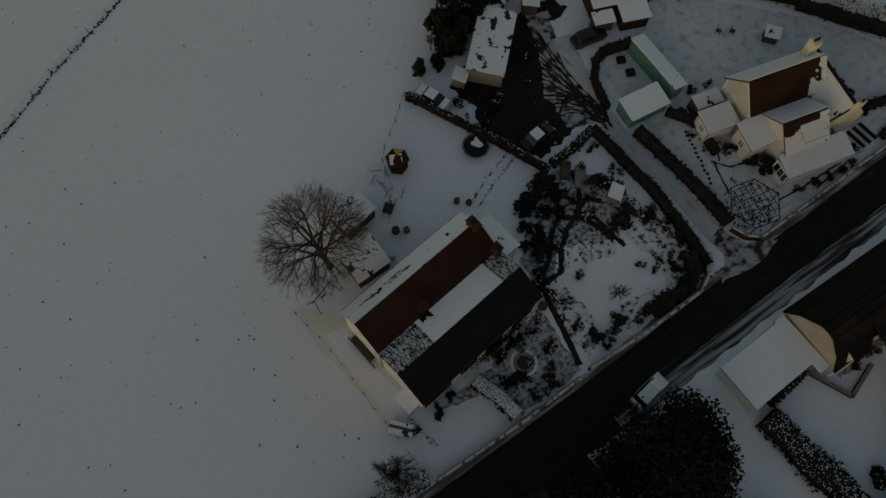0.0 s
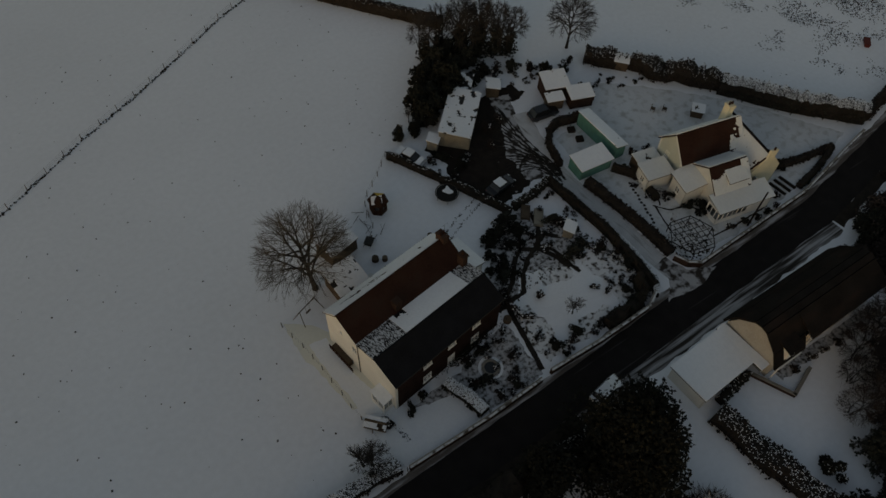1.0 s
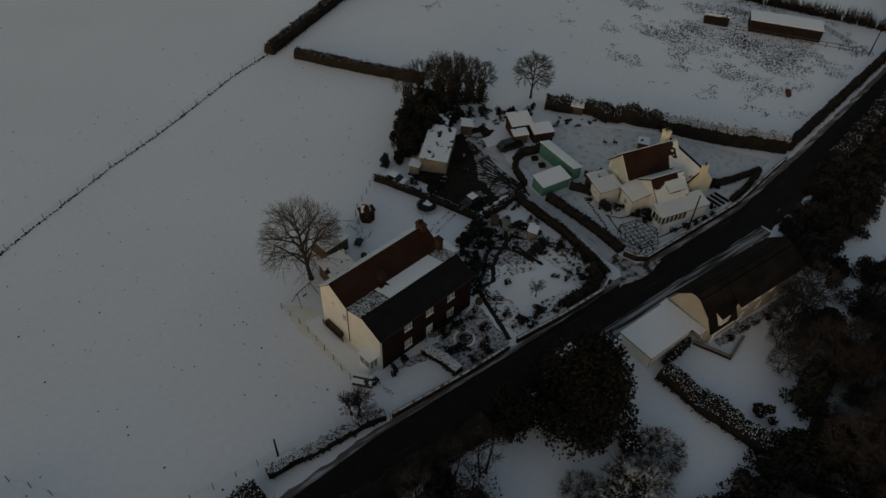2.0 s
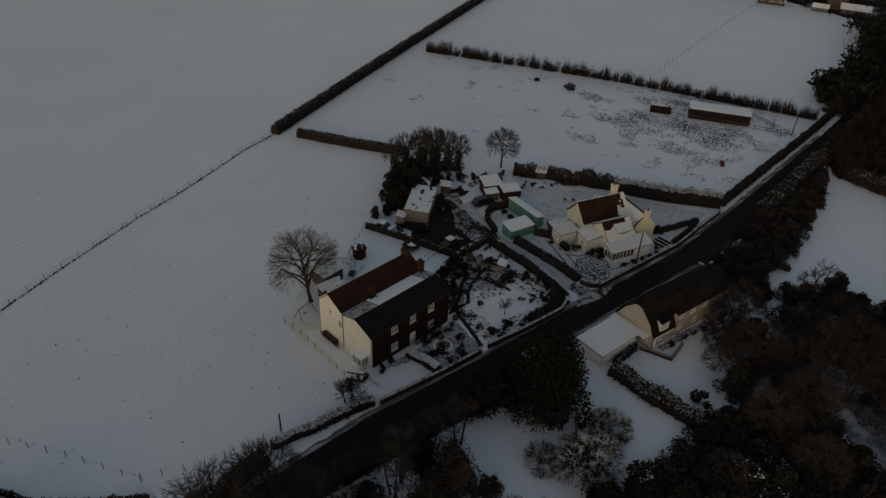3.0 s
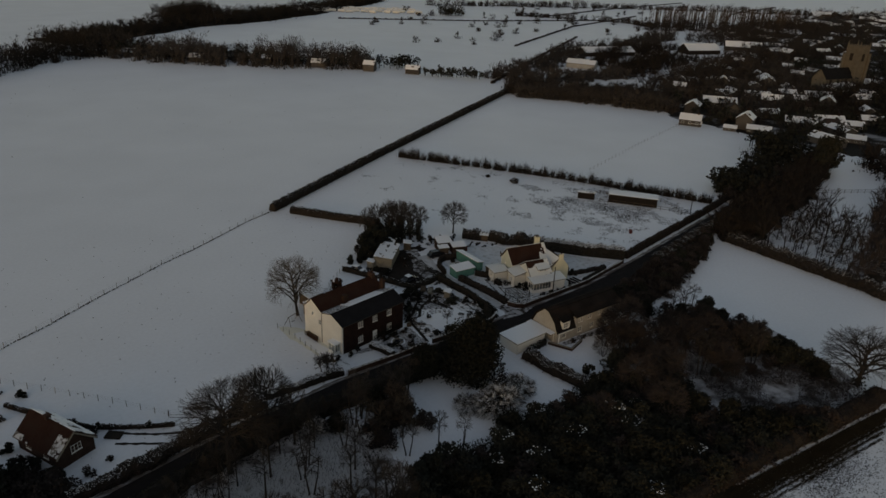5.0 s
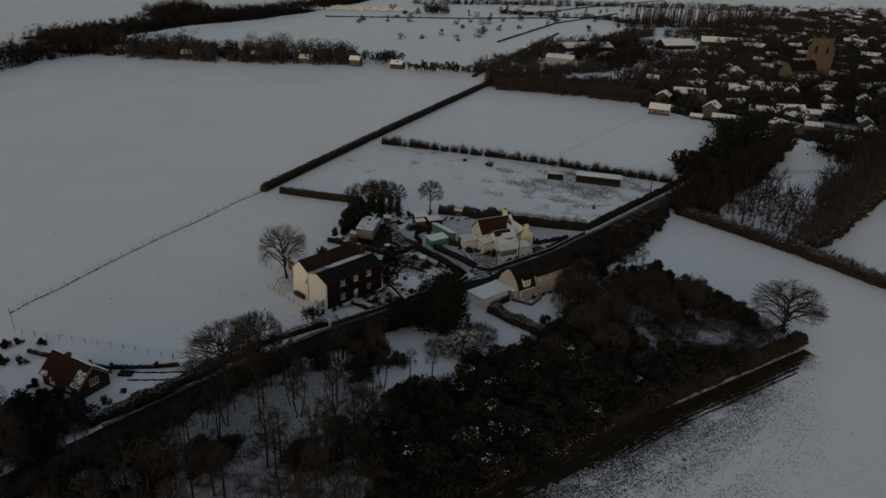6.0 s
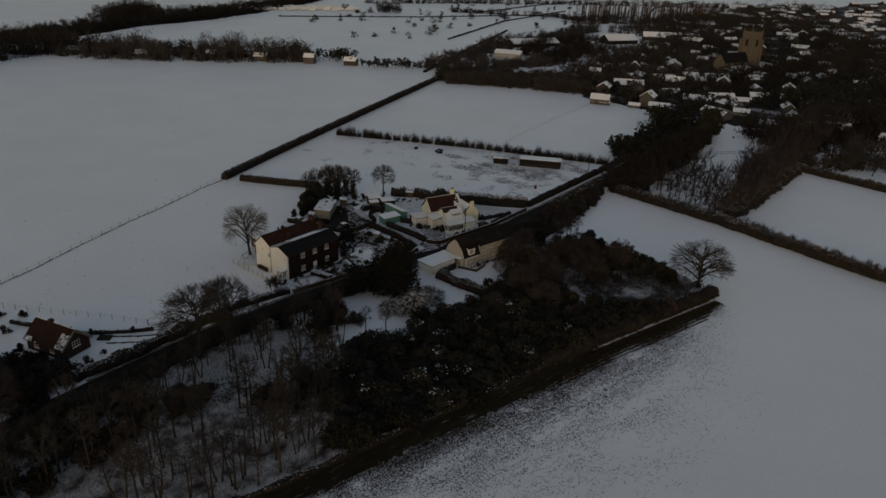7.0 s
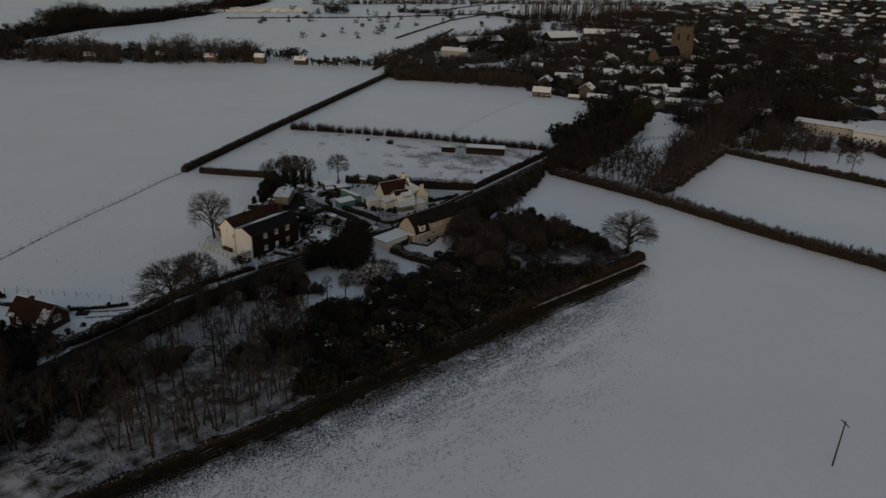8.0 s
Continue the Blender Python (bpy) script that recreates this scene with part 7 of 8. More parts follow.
for k in range(20):
    p = pick_in(rng, [(-24, -25), (-9, -24), (-8, -31), (-15, -37), (-22, -34)], 2.4, taken)
    if p:
        copy_thing((thick, wood_b, thick, wood_a)[k % 4], pose(*p, 0, 0, 0, rng.uniform(0, 360)) @ Matrix.Scale(rng.uniform(0.7, 1.0), 4))
dome_tree("birch", pose(-10.5, -29.6, 0), "pale-stemmed leafless birch with fine upright twigs", 127, 3.0, 10.5, 1.0, 5.6, 0.13, 11, 7, 5, 12, 0.9, stems=4)
taken = []
BANK = [(-95, -24), (-60, -16), (-38, -11), (-20, -7), (-4, -5.5), (8, -6), (5, -15), (-4, -17), (-6, -13.5), (-20, -20), (-40, -22), (-60, -27), (-85, -36)]
for k in range(120):
    p = pick_in(rng, BANK, 2.1, taken)
    if p and not inside(BANK_SNOW, *p):
        copy_thing((thick, wood_b, darkt, thick, wood_a)[k % 5], pose(*p, 0, 0, 0, rng.uniform(0, 360)) @ Matrix.Scale(rng.uniform(0.6, 0.95), 4))
for x, y, k, q in ((3.4, -20.5, 0, 0.6), (6.5, -22.6, 1, 0.6), (-1.5, -19.4, 1, 0.7), (-24.5, -11, 0, 0.6), (-30, -12.4, 1, 0.6), (-22.4, -15.6, 0, 0.75), (-8, -12, 1, 0.7), (-12, -10, 0, 0.6), (-16.5, -15, 1, 0.7), (-20, -12, 0, 0.8), (-14.5, -12.5, 1, 0.75), (-27, -13.5, 1, 0.7), (-9.5, -17.5, 0, 0.7), (-33, -13.6, 0, 0.6), (-17, -18.5, 1, 0.8), (-12, -20.5, 0, 0.7)):
    copy_thing((wood_a, wood_b)[k], pose(x, y, 0, 0, 0, x * 57) @ Matrix.Scale(q, 4))
taken = [(44, -38)]
for k in range(118):
    p = pick_in(rng, W2, 2.7, taken)
    if p and not inside(GLADE, *p):
        copy_thing(((darkt, dark_snow, thick, darkt, darkt) if p[0] < 36 else (thick, darkt, thick))[k % (5 if p[0] < 36 else 3)], pose(*p, 0, 0, 0, rng.uniform(0, 360)) @ Matrix.Diagonal((rng.uniform(0.8, 1.2), rng.uniform(0.8, 1.2), rng.uniform(0.65, 1.05), 1)))
for x, y, q in ((44.5, -30.6, 1.0), (61.0, -28.5, 0.95), (39.4, -29.0, 0.85), (55.4, -26.8, 1.0), (49.6, -26.0, 0.9), (38.0, -36.5, 0.8), (66.5, -23.5, 0.8), (60.0, -21.8, 0.75), (52.5, -21.6, 0.8), (67, -33, 0.8), (56.5, -35, 0.8), (28.5, -30.5, 0.6)):
    copy_thing(wood_c, pose(x, y, 0, 0, 0, rng.uniform(0, 360)) @ Matrix.Scale(q, 4))
taken = [(50.6, -27.8)]
for k in range(46):
    p = pick_in(rng, W3, 2.7, taken)
    if p:
        copy_thing((thick, thick, wood_b, holly, thick)[k % 5], pose(*p, 0, 0, 0, rng.uniform(0, 360)) @ Matrix.Scale(rng.uniform(0.5, 0.9), 4))
taken = []
for k in range(70):
    p = pick_in(rng, W4, 2.1, taken)
    if p:
        copy_thing((thick, thick, holly, thick)[k % 4], pose(*p, 0, 0, 0, rng.uniform(0, 360)) @ Matrix.Scale(rng.uniform(0.65, 1.0), 4))
copy_thing(darkt, pose(54.2, -16.8, 0, 0, 0, 30) @ Matrix.Scale(1.05, 4))
copy_thing(holly, pose(64.4, -11.8, 0, 0, 0, 80) @ Matrix.Diagonal((1.1, 1.1, 1.2, 1)))
copy_thing(darkt, pose(42.9, -22.4, 0, 0, 0, 200) @ Matrix.Scale(0.9, 4))
copy_thing(thick, pose(62.6, -17.4, 0, 0, 0, 200) @ Matrix.Scale(0.9, 4))
for x, y, q in ((71.3, -16.8, 1.0), (73.2, -20.3, 1.1), (76, -22.5, 0.9), (70, -30, 1.25), (68.7, -32.5, 1.2), (72.4, -35, 1.2), (71, -38.5, 1.25), (73.6, -41.5, 1.2), (72.4, -45, 1.15), (75, -38, 1.0)):
    copy_thing(holly, pose(x, y, 0, 0, 0, rng.uniform(0, 360)) @ Matrix.Scale(q, 4))
dome_tree("oak_tree", pose(75.4, -50.6, 0), "spreading leafless oak at the corner of the wood", 131, 7.6, 11.0, 1.8, 5.0, 0.42, 16, 8, 6, 10, 1.1, ivy=160)
hedge("hedge", [(22, -49.2), (34, -50.4), (52, -52.4), (70, -54.6), (74.6, -54.6)], 3.4, 2.0, "reddish unclipped hedge along the ploughed field", 132, TWIG_RED, 26, 0.0, (0.08, 0.24), gaps=0.4)
hedge("hedge", [(-72, -40.8), (-53, -42.8), (-31.5, -46), (-3, -48.4), (22, -50)], 1.3, 0.8, "low dark bramble hedge at the wood's edge", 133, LEAF_BROWN, 24, 0.05, gaps=0.6)
undergrowth(W2, 42000, 3.0, "dark tangle of evergreen undergrowth filling the wood", 141, LEAF, (0.12, 0.34), (GLADE,), 0.3)
undergrowth([(44, -26), (52, -31), (66, -40), (76, -40), (74, -53), (60, -52), (48, -46), (52, -34)], 16000, 1.9, "reddish bramble and bare twigs below the hollies", 142, TWIG_RED, (0.07, 0.22), (GLADE, CLEARING), 0.6)
undergrowth([(42, -20.5), (60, -19.5), (70, -13), (80, -28), (76, -40), (60, -37), (44, -27)], 12000, 1.3, "brown twigs and brambles standing in dim snow", 143, TWIG_RED, (0.06, 0.18), (), 0.75)
undergrowth(W1, 11000, 0.9, "thin brown undergrowth between the woodland stems", 144, TWIG_RED, (0.04, 0.12), (), 0.85)
undergrowth([(-95, -24), (-60, -16), (-38, -11), (-20, -6.5), (-4, -5), (8, -6), (5, -15), (-4, -17), (-11, -23), (-24, -25), (-40, -22), (-60, -27), (-85, -36)], 15000, 1.6, "dark brambles on the bank below the lane", 145, LEAF_BROWN, (0.10, 0.28), (BANK_SNOW,), 0.5)
undergrowth(W4, 7000, 2.2, "dark brambles filling the roadside thicket", 146, TWIG_RED, (0.10, 0.26), (), 0.5)
single("leaf_litter", scatter_tufts(rng, lambda: Vector((*pick_in(rng, W1), 0.0)), 900, 0.05, 0.2), STRAW, I, "dead bracken and litter on the woodland snow", "litter", kind="stuff")
for k in range(26):
    x, y = pick_in(rng, [(-60, -29), (-56, -28), (-52.5, -40), (-57, -39)])
    single("fallen_branch", Shape().tube((0, 0, 0.08), (0.7, 0.25, 0.14), 0.09, 0.07, 5).tube((0.7, 0.25, 0.14), (1.5, 0.1, 0.1), 0.07, 0.04, 5).tube((0.7, 0.25, 0.14), (1.2, 0.7, 0.25), 0.05, 0.02, 4), BARK, pose(x, y, 0, 0, 0, rng.gauss(-20, 25)), "dark fallen branch lying in woodland snow", "branch", "fallen branches")
single("wood_floor", patch([(1, -25), (9, -25.5), (28, -26.5), (38, -26), (44, -28), (47, -36), (46, -46), (60, -52), (34, -50.8), (15, -49.2), (-4, -48), (-18, -46), (-14, -37), (-8, -29)], 0.016, 12.0, 1.0, 0.8), SOIL, I, "dark leaf-covered floor under the evergreens", "wood floor", kind="structure")
single("wood_floor", patch([(42, -20.5), (50, -19.6), (60, -19), (70, -13), (76, -16), (82, -30), (77, -50), (62, -51), (47, -45), (47, -36), (44, -28)], 0.012, 13.0, 1.0, 0.9), WOOD_SNOW, I, "patchy snow among brown thickets, toned dim for tree shade", "wood floor", kind="structure")
single("wood_floor", patch([(-95, -44), (-78, -26), (-56, -16), (-38, -9), (-20, -5), (-6, -5), (-4, -14), (-3, -22), (-8, -29), (-14, -37), (-18, -45.6), (-31, -46), (-53, -42.6), (-75, -39.6)], 0.012, 14.0, 1.0, 0.8), WOOD_SNOW, I, "patchy snow and soil under roadside trees, toned dim for shade", "wood floor", kind="structure")
undergrowth(BANK_SNOW, 2600, 0.9, "thin brown stems standing in the clearing", 147, TWIG_RED, (0.04, 0.12), (), 0.85)
single("bank_snow", patch(BANK_SNOW, 0.018, 16.0, 0.8, 0.8), SNOW_DIM, I, "snowy clearing on the bank below the lane, greyed for twig shade", "clearing", kind="structure")
single("wood_floor", patch(W4, 0.012, 15.0, 1.0, 0.8), SOIL, I, "dark soil under the roadside thicket", "wood floor", kind="structure")

for x, y, q in ((44.6, -17.8, 0.5), (47.6, -15.4, 0.5), (50.4, -13.9, 0.6), (53.4, -13.4, 0.7), (49.0, -18.4, 0.65), (56.5, -13.4, 0.8)):
    copy_thing(wood_c, pose(x, y, 0, 0, 0, x * 53) @ Matrix.Scale(q, 4))

# ---- the cottage garden at the west end of the lane ----
wc = thing("west_cottage", pose(-44.4, 15.9, 0, 0, 0, -67), "low cottage with a dark red roof and scraps of snow", "house")
part("wall", Shape().box(0, 9.4, -2.8, 2.8, 0, 2.3), BRICK_OLD, wc)
for x in (0, 9.2):
    part("gable_wall", Shape().prism([(-2.8, 2.3), (2.8, 2.3), (0, 4.8)], x, x + 0.2), BRICK_OLD, wc)
for side in (-1, 1):
    part("roof", Shape().slab((-0.3, -3.2, 2.05), (9.7, -3.2, 2.05), (9.7, 0, 4.95), (-0.3, 0, 4.95), 0.15) if side < 0 else Shape().slab((9.7, 3.2, 2.05), (-0.3, 3.2, 2.05), (-0.3, 0, 4.95), (9.7, 0, 4.95), 0.15), TILE_RED, wc)
    part("bargeboard", Shape().slab((9.7, side * 3.2, 2.02), (9.82, side * 3.2, 2.02), (9.82, 0, 4.92), (9.7, 0, 4.92), 0.2), WOOD_PALE, wc, "pale weathered bargeboard")
part("roof_snow", snow_sheet((-0.3, 3.2, 2.22), (9.7, 3.2, 2.22), (-0.3, 0, 5.11), 0.3, 0.1, -0.3, 0.6, 0.2, 2.0), SNOW, wc)
part("roof_snow", snow_sheet((7.6, -3.1, 2.31), (9.6, -3.1, 2.31), (7.6, -0.9, 4.3), 0.2, 0.08, -0.3, 0.6, 0.2, 3.0), SNOW_SCUFFED, wc, "thin broken snow by the gable")
part("roof_snow", snow_sheet((-0.2, -3.2, 2.22), (3.0, -3.2, 2.22), (-0.2, -2.6, 2.76), 0.2, 0.06, -0.3, 0.6, 0.2, 4.0), SNOW_SCUFFED, wc, "thin broken snow along the eaves")
part("chimney", Shape().box(3.4, 4.1, -0.35, 0.35, 4.5, 5.7).box(3.3, 4.2, -0.45, 0.45, 5.45, 5.57), BRICK_OLD, wc)
window(wc, 9.4, 0, 90, 1.6, 1.2, 1.6, 3, 2)
window(wc, 2.5, -2.8, 0, 1.1, 1.0, 0.9, 2, 2)
window(wc, 6.5, -2.8, 0, 1.1, 1.0, 0.9, 2, 2)
hedge("hedge", [(-47, 27), (-42.5, 20), (-37.5, 13.5), (-31.5, 9.5), (-27, 7.0)], 0.7, 0.7, "broken low hedge along a garden", 141, LEAF_BROWN, 14, 0.1, gaps=0.7)
for x, y, k, q in ((-46.2, 8.6, 0, 1.5), (-40.3, 3.0, 1, 1.3), (-44.6, 4.2, 0, 1.8), (-48.6, 8.6, 0, 2.1), (-51, 11, 1, 2.0), (-37.2, 4.4, 1, 0.9), (-48.4, 14.6, 0, 1.2), (-47.3, 11.2, 1, 1.2), (-49.9, 30.7, 0, 1.3), (-47.9, 31.2, 1, 1.2), (-44.6, 28.4, 0, 1.0), (-48.7, 23.6, 1, 1.4), (-51.5, 25.0, 0, 1.5), (-47.4, 4.0, 1, 2.2), (-52.6, 8.0, 0, 2.2), (-37.6, 12.0, 1, 1.0)):
    copy_thing((shrub_a, shrub_b)[k], pose(x, y, 0, 0, 0, x * 40) @ Matrix.Scale(q, 4))
for k, (x, y) in enumerate(((-41.5, 18.6), (-39.4, 15.6), (-36.6, 12.6), (-30.4, 8.6))):
    leafy("shrub", pose(x, y, 0), "small dark conical shrub in a snowy garden", 142 + k, 0.6, 1.4, 200, LEAF, snow=10)
single("raised_bed", Shape().box(-1.2, 1.2, -0.8, 0.8, 0, 0.3), SOIL, pose(-35.2, 9.8, 0, 0, 0, -40), "dark raised bed in the snow", "raised bed")
for k, pts in enumerate((((-34.0, 9.6), (-30, 6.6), (-26.5, 4.6)), ((-35.6, 7.8), (-31, 4.6), (-28, 2.6)))):
    single("garden_edge", strip(list(pts), 0.25, -0.25, 0.02, 0.4, 0.2, k * 2.0), SOIL, I, "dark soil line at the edge of a garden bed", "garden bed", kind="structure")

taken = []
rng = random.Random(43)
for k in range(75):
    p = pick_in(rng, [(-100, -12), (-72, 10), (-56, 9.5), (-47, 5.5), (-40, -2.2), (-60, -7), (-80, -12)], 2.1, taken)
    if p:
        copy_thing((thick, wood_c, darkt, wood_b, thick)[k % 5], pose(*p, 0, 0, 0, rng.uniform(0, 360)) @ Matrix.Scale(rng.uniform(0.75, 1.15), 4))

def tree_belt(poly, count, gap, h, label, seed, mat):
    """Leafless trees and undergrowth too far off to count: stems, limbs and fine twigs in one mesh."""
    rng = random.Random(seed)
    s, taken = Shape(), []
    for _ in range(count):
        p = pick_in(rng, poly, gap, taken)
        if not p:
            continue
        k = h * rng.uniform(0.55, 1.1)
        root = Vector((p[0], p[1], 0))
        hub = root + Vector((rng.gauss(0, 0.3), rng.gauss(0, 0.3), k * 0.45))
        s.tube(root, hub, 0.16, 0.11, 4, False)
        for i in range(9):
            a, z = i * 2.4 + rng.uniform(-0.4, 0.4), rng.uniform(-0.1, 1.0)
            end = hub + Vector((math.cos(a) * k * 0.24, math.sin(a) * k * 0.24, z * k * 0.42))
            s.tube(root + (hub - root) * rng.uniform(0.5, 1.0), end, 0.06, 0.03, 3, False)
            for _k in range(13):
                d = (end - hub).normalized() + Vector((rng.gauss(0, 0.5), rng.gauss(0, 0.5), rng.gauss(0.1, 0.4)))
                blade(s, hub.lerp(end, rng.uniform(0.4, 1.0)), d.normalized(), rng.uniform(0.7, 1.7), rng.uniform(0.03, 0.08), rng)
        for _k in range(26):
            a, r = rng.uniform(0, 6.28), rng.uniform(0, 1.6)
            q = root + Vector((math.cos(a) * r, math.sin(a) * r, rng.uniform(0, 0.4)))
            blade(s, q, Vector((rng.gauss(0, 0.4), rng.gauss(0, 0.4), 1)).normalized(), rng.uniform(0.5, 1.9), rng.uniform(0.03, 0.09), rng)
    return single("tree_belt", s, mat, I, label, "trees", kind="stuff")


# ---- hedges and woods to the east ----
hedge("hedgerow", [(117.8, 1), (118, -33), (114.6, -69), (114.2, -100), (112, -150)], 3.2, 2.6, "long dark hedgerow beyond the south field", 151, LEAF_BROWN, 9, 0.15, (0.14, 0.4), gaps=0.55)
hedge("hedgerow", [(192, -23), (191, -51), (191, -84), (188, -130)], 3.0, 2.4, "dark hedgerow beyond a second field", 152, LEAF_BROWN, 6, 0.15, (0.2, 0.5), gaps=0.5)
hedge("hedgerow", [(124, -33), (141, -31.5), (176, -26.5), (204, -22)], 4.5, 2.4, "overgrown brown hedgerow at the field border", 153, TWIG_RED, 8, 0.05, (0.16, 0.5), gaps=0.6)
hedge("hedgerow", [(88, 2.5), (113, 7.2), (133, 10.5), (165, 17), (210, 27)], 3.4, 2.6, "dark overgrown hedgerow beside the lane", 154, LEAF_BROWN, 6, 0.05, (0.2, 0.5), gaps=0.5)
B1 = [(116, 2), (122, 9.5), (133, 10.5), (165, 16), (205, 25), (214, 20), (196, 14), (166, 4), (150, 3), (124, -4)]
B3 = [(119, -32), (141, -33), (176, -27), (204, -23), (255, -13), (297, -10), (308, 13), (250, 6), (206, -10), (178, -10), (150, -21), (121, -27)]
tree_belt(B1, 300, 1.3, 8.5, "dense belt of leafless trees beside the lane", 311, LEAF_BROWN)
tree_belt(B3, 420, 1.7, 10.5, "brown belt of tall leafless trees at the field border", 312, TWIG_RED)
tree_belt([(122, 2), (152, 2), (164, -2), (150, -20), (121, -26)], 60, 2.6, 10.5, "leafless trees standing apart in the snow", 314, LEAF_BROWN)
tree_belt([(116.5, 1), (119.5, 1), (119.5, -40), (115.5, -72), (115.5, -130), (113, -130), (113, -72), (117, -40)], 190, 1.2, 3.6, "straggling growth along the far hedgerow", 313, FAR_TWIG)
single("belt_floor", patch(B3, 0.014, 17.0, 1.5, 1.5), WOOD_SNOW, I, "leaf-strewn snow under the tall belt, toned dim for shade", "wood floor", kind="structure")
single("belt_floor", patch(B1, 0.016, 18.0, 1.5, 1.0), SOIL, I, "dark soil under the lane-side belt", "wood floor", kind="structure")
taken = []
for k in range(40):
    p = pick_in(rng, B1, 3.2, taken)
    if p:
        copy_thing((holly, thick, darkt)[k % 3], pose(*p, 0, 0, 0, rng.uniform(0, 360)) @ Matrix.Scale(rng.uniform(0.6, 1.0), 4))
B2 = [(146, 20), (156, 29), (200, 36), (224, 40), (214, 31), (170, 20), (150, 16)]
taken = []
for k in range(26):
    p = pick_in(rng, B2, 3.6, taken)
    if p:
        copy_thing((darkt, holly, thick)[k % 3], pose(*p, 0, 0, 0, rng.uniform(0, 360)) @ Matrix.Scale(rng.uniform(0.8, 1.3), 4))
for x, y, r, h, k in ((206, 18.5, 6.0, 13.5, 1), (212, 22, 5.0, 11.5, 2), (198, 16.5, 4.6, 9.5, 3)):
    leafy("evergreen_tree", pose(x, y, 0), "tall dark evergreen by the lane", 320 + k, r, h, 2600, LEAF, "tree", 22, (0.25, 0.6))
for k, (x, y, q) in enumerate(((203, -51.5, 1.0), (206, -36, 1.1), (210.5, -61, 0.8), (202.4, -68, 0.75), (207, -44, 0.8), (216, -34, 0.9))):
    m = pose(x, y, 0, 0, 0, x * 77) @ Matrix.Scale(q, 4)
    if k == 0:
        row_tree = dome_tree("row_tree", m, "leafless tree standing before the long building", 330, 4.2, 10.5, 2.4, 4.6, 0.2, 10, 5, 4, 8, 1.8, twig=FAR_TWIG)
    else:
        copy_thing(row_tree, m)
single("yard_clutter", scatter_tufts(rng, lambda: Vector((rng.gauss(233, 6), rng.gauss(9, 3), 0)), 160, 0.2, 0.7), STRAW, I, "dark rubbish and brash dotted over a snowy yard", "clutter", kind="stuff")

# ---- far woods ----
def far_tree(rng, s, x, y, h, r, n, clumps=False):
    """A far tree in a wood: stem, limbs, and a crown of fine twigs or of leafy clumps, added to one mesh."""
    s.tube((x, y, 0), (x, y, h * 0.55), 0.2, 0.12, 4, False)
    hub = Vector((x, y, h * 0.42))
    ls = []
    for _ in range(7):
        a, k = rng.uniform(0, 6.28), rng.uniform(0.2, 0.8)
        c = Vector((x + math.cos(a) * r * k, y + math.sin(a) * r * k, h * rng.uniform(0.25, 0.85)))
        s.tube((x, y, h * 0.3), c, 0.11, 0.05, 3, False)
        ls.append((c, r * rng.uniform(0.3, 0.55)))
    for i in range(n if clumps else int(n * 1.9)):
        c, q = rng.choice(ls)
        d = Vector((rng.gauss(0, 1), rng.gauss(0, 1), rng.gauss(0, 1))).normalized()
        p = c + d * q * rng.uniform(0.3, 1.0)
        p.z = max(0.3, p.z)
        if clumps:
            u = d.orthogonal().normalized()
            w, z, k = d.cross(u), rng.uniform(0.35, 0.95), len(s.v)
            s.v.extend([tuple(p + u * z), tuple(p - u * z * 0.5 + w * z * 0.7), tuple(p - u * z * 0.5 - w * z * 0.7)])
            s.f.append((k, k + 1, k + 2))
        elif i % 4 == 0:
            blade(s, Vector((x + rng.gauss(0, r * 0.5), y + rng.gauss(0, r * 0.5), 0)), Vector((rng.gauss(0, 0.3), rng.gauss(0, 0.3), 1)).normalized(), rng.uniform(1.0, 2.8), rng.uniform(0.12, 0.3), rng)
        else:
            out = (p - hub).normalized() + Vector((rng.gauss(0, 0.4), rng.gauss(0, 0.4), 0.35 + rng.gauss(0, 0.3)))
            blade(s, p, out.normalized(), rng.uniform(0.9, 2.3), rng.uniform(0.10, 0.24), rng)


def far_wood(pts, width, count, h, r, label, seed, mat=None, n=40, name="far_wood"):
    """A belt of far trees along a line, one mesh."""
    rng = random.Random(seed)
    length, at = along_line(pts)
    s = Shape()
    for _ in range(int(count * 1.9)):
        p, d = at(rng.uniform(0, length))
        q = p + Vector((-d.y, d.x, 0)) * rng.uniform(-0.5, 0.5) * width
        k = rng.uniform(0.5, 0.95) * (1.0 + 0.75 * max(-0.4, rnd((q.x * 0.03, q.y * 0.03, seed * 0.7))) + 0.4 * max(0.0, rnd((q.x * 0.11, q.y * 0.11, seed * 0.3))))
        far_tree(rng, s, q.x, q.y, h * k, r * k, n, mat is LEAF)
    return single(name, s, mat or LEAF_BROWN, I, label, "trees", kind="stuff")


far_wood([(-70, 300), (2, 372), (50, 402), (70, 380)], 50, 190, 13, 4.8, "belt of dark leafless trees behind the wide field", 201, STEMS)
far_wood([(60, 392), (84, 356), (116, 328), (150, 302), (184, 284)], 36, 210, 12.5, 4.8, "belt of leafless trees with houses among them", 202, FAR_TWIG)
far_wood([(66, 380), (112, 330), (176, 284), (205, 262)], 22, 100, 9, 4.0, "dark evergreens among the belt of trees", 203, LEAF)
far_wood([(193, 239), (200, 232), (208, 226), (216, 216)], 5, 14, 5.5, 2.8, "row of small dark bushes at the field corner", 204, LEAF)
far_wood([(40, 445), (86, 470), (150, 515), (212, 534), (285, 575), (350, 620), (450, 700)], 42, 520, 9, 5.0, "dark wooded bank on the far hill", 205, STEMS)
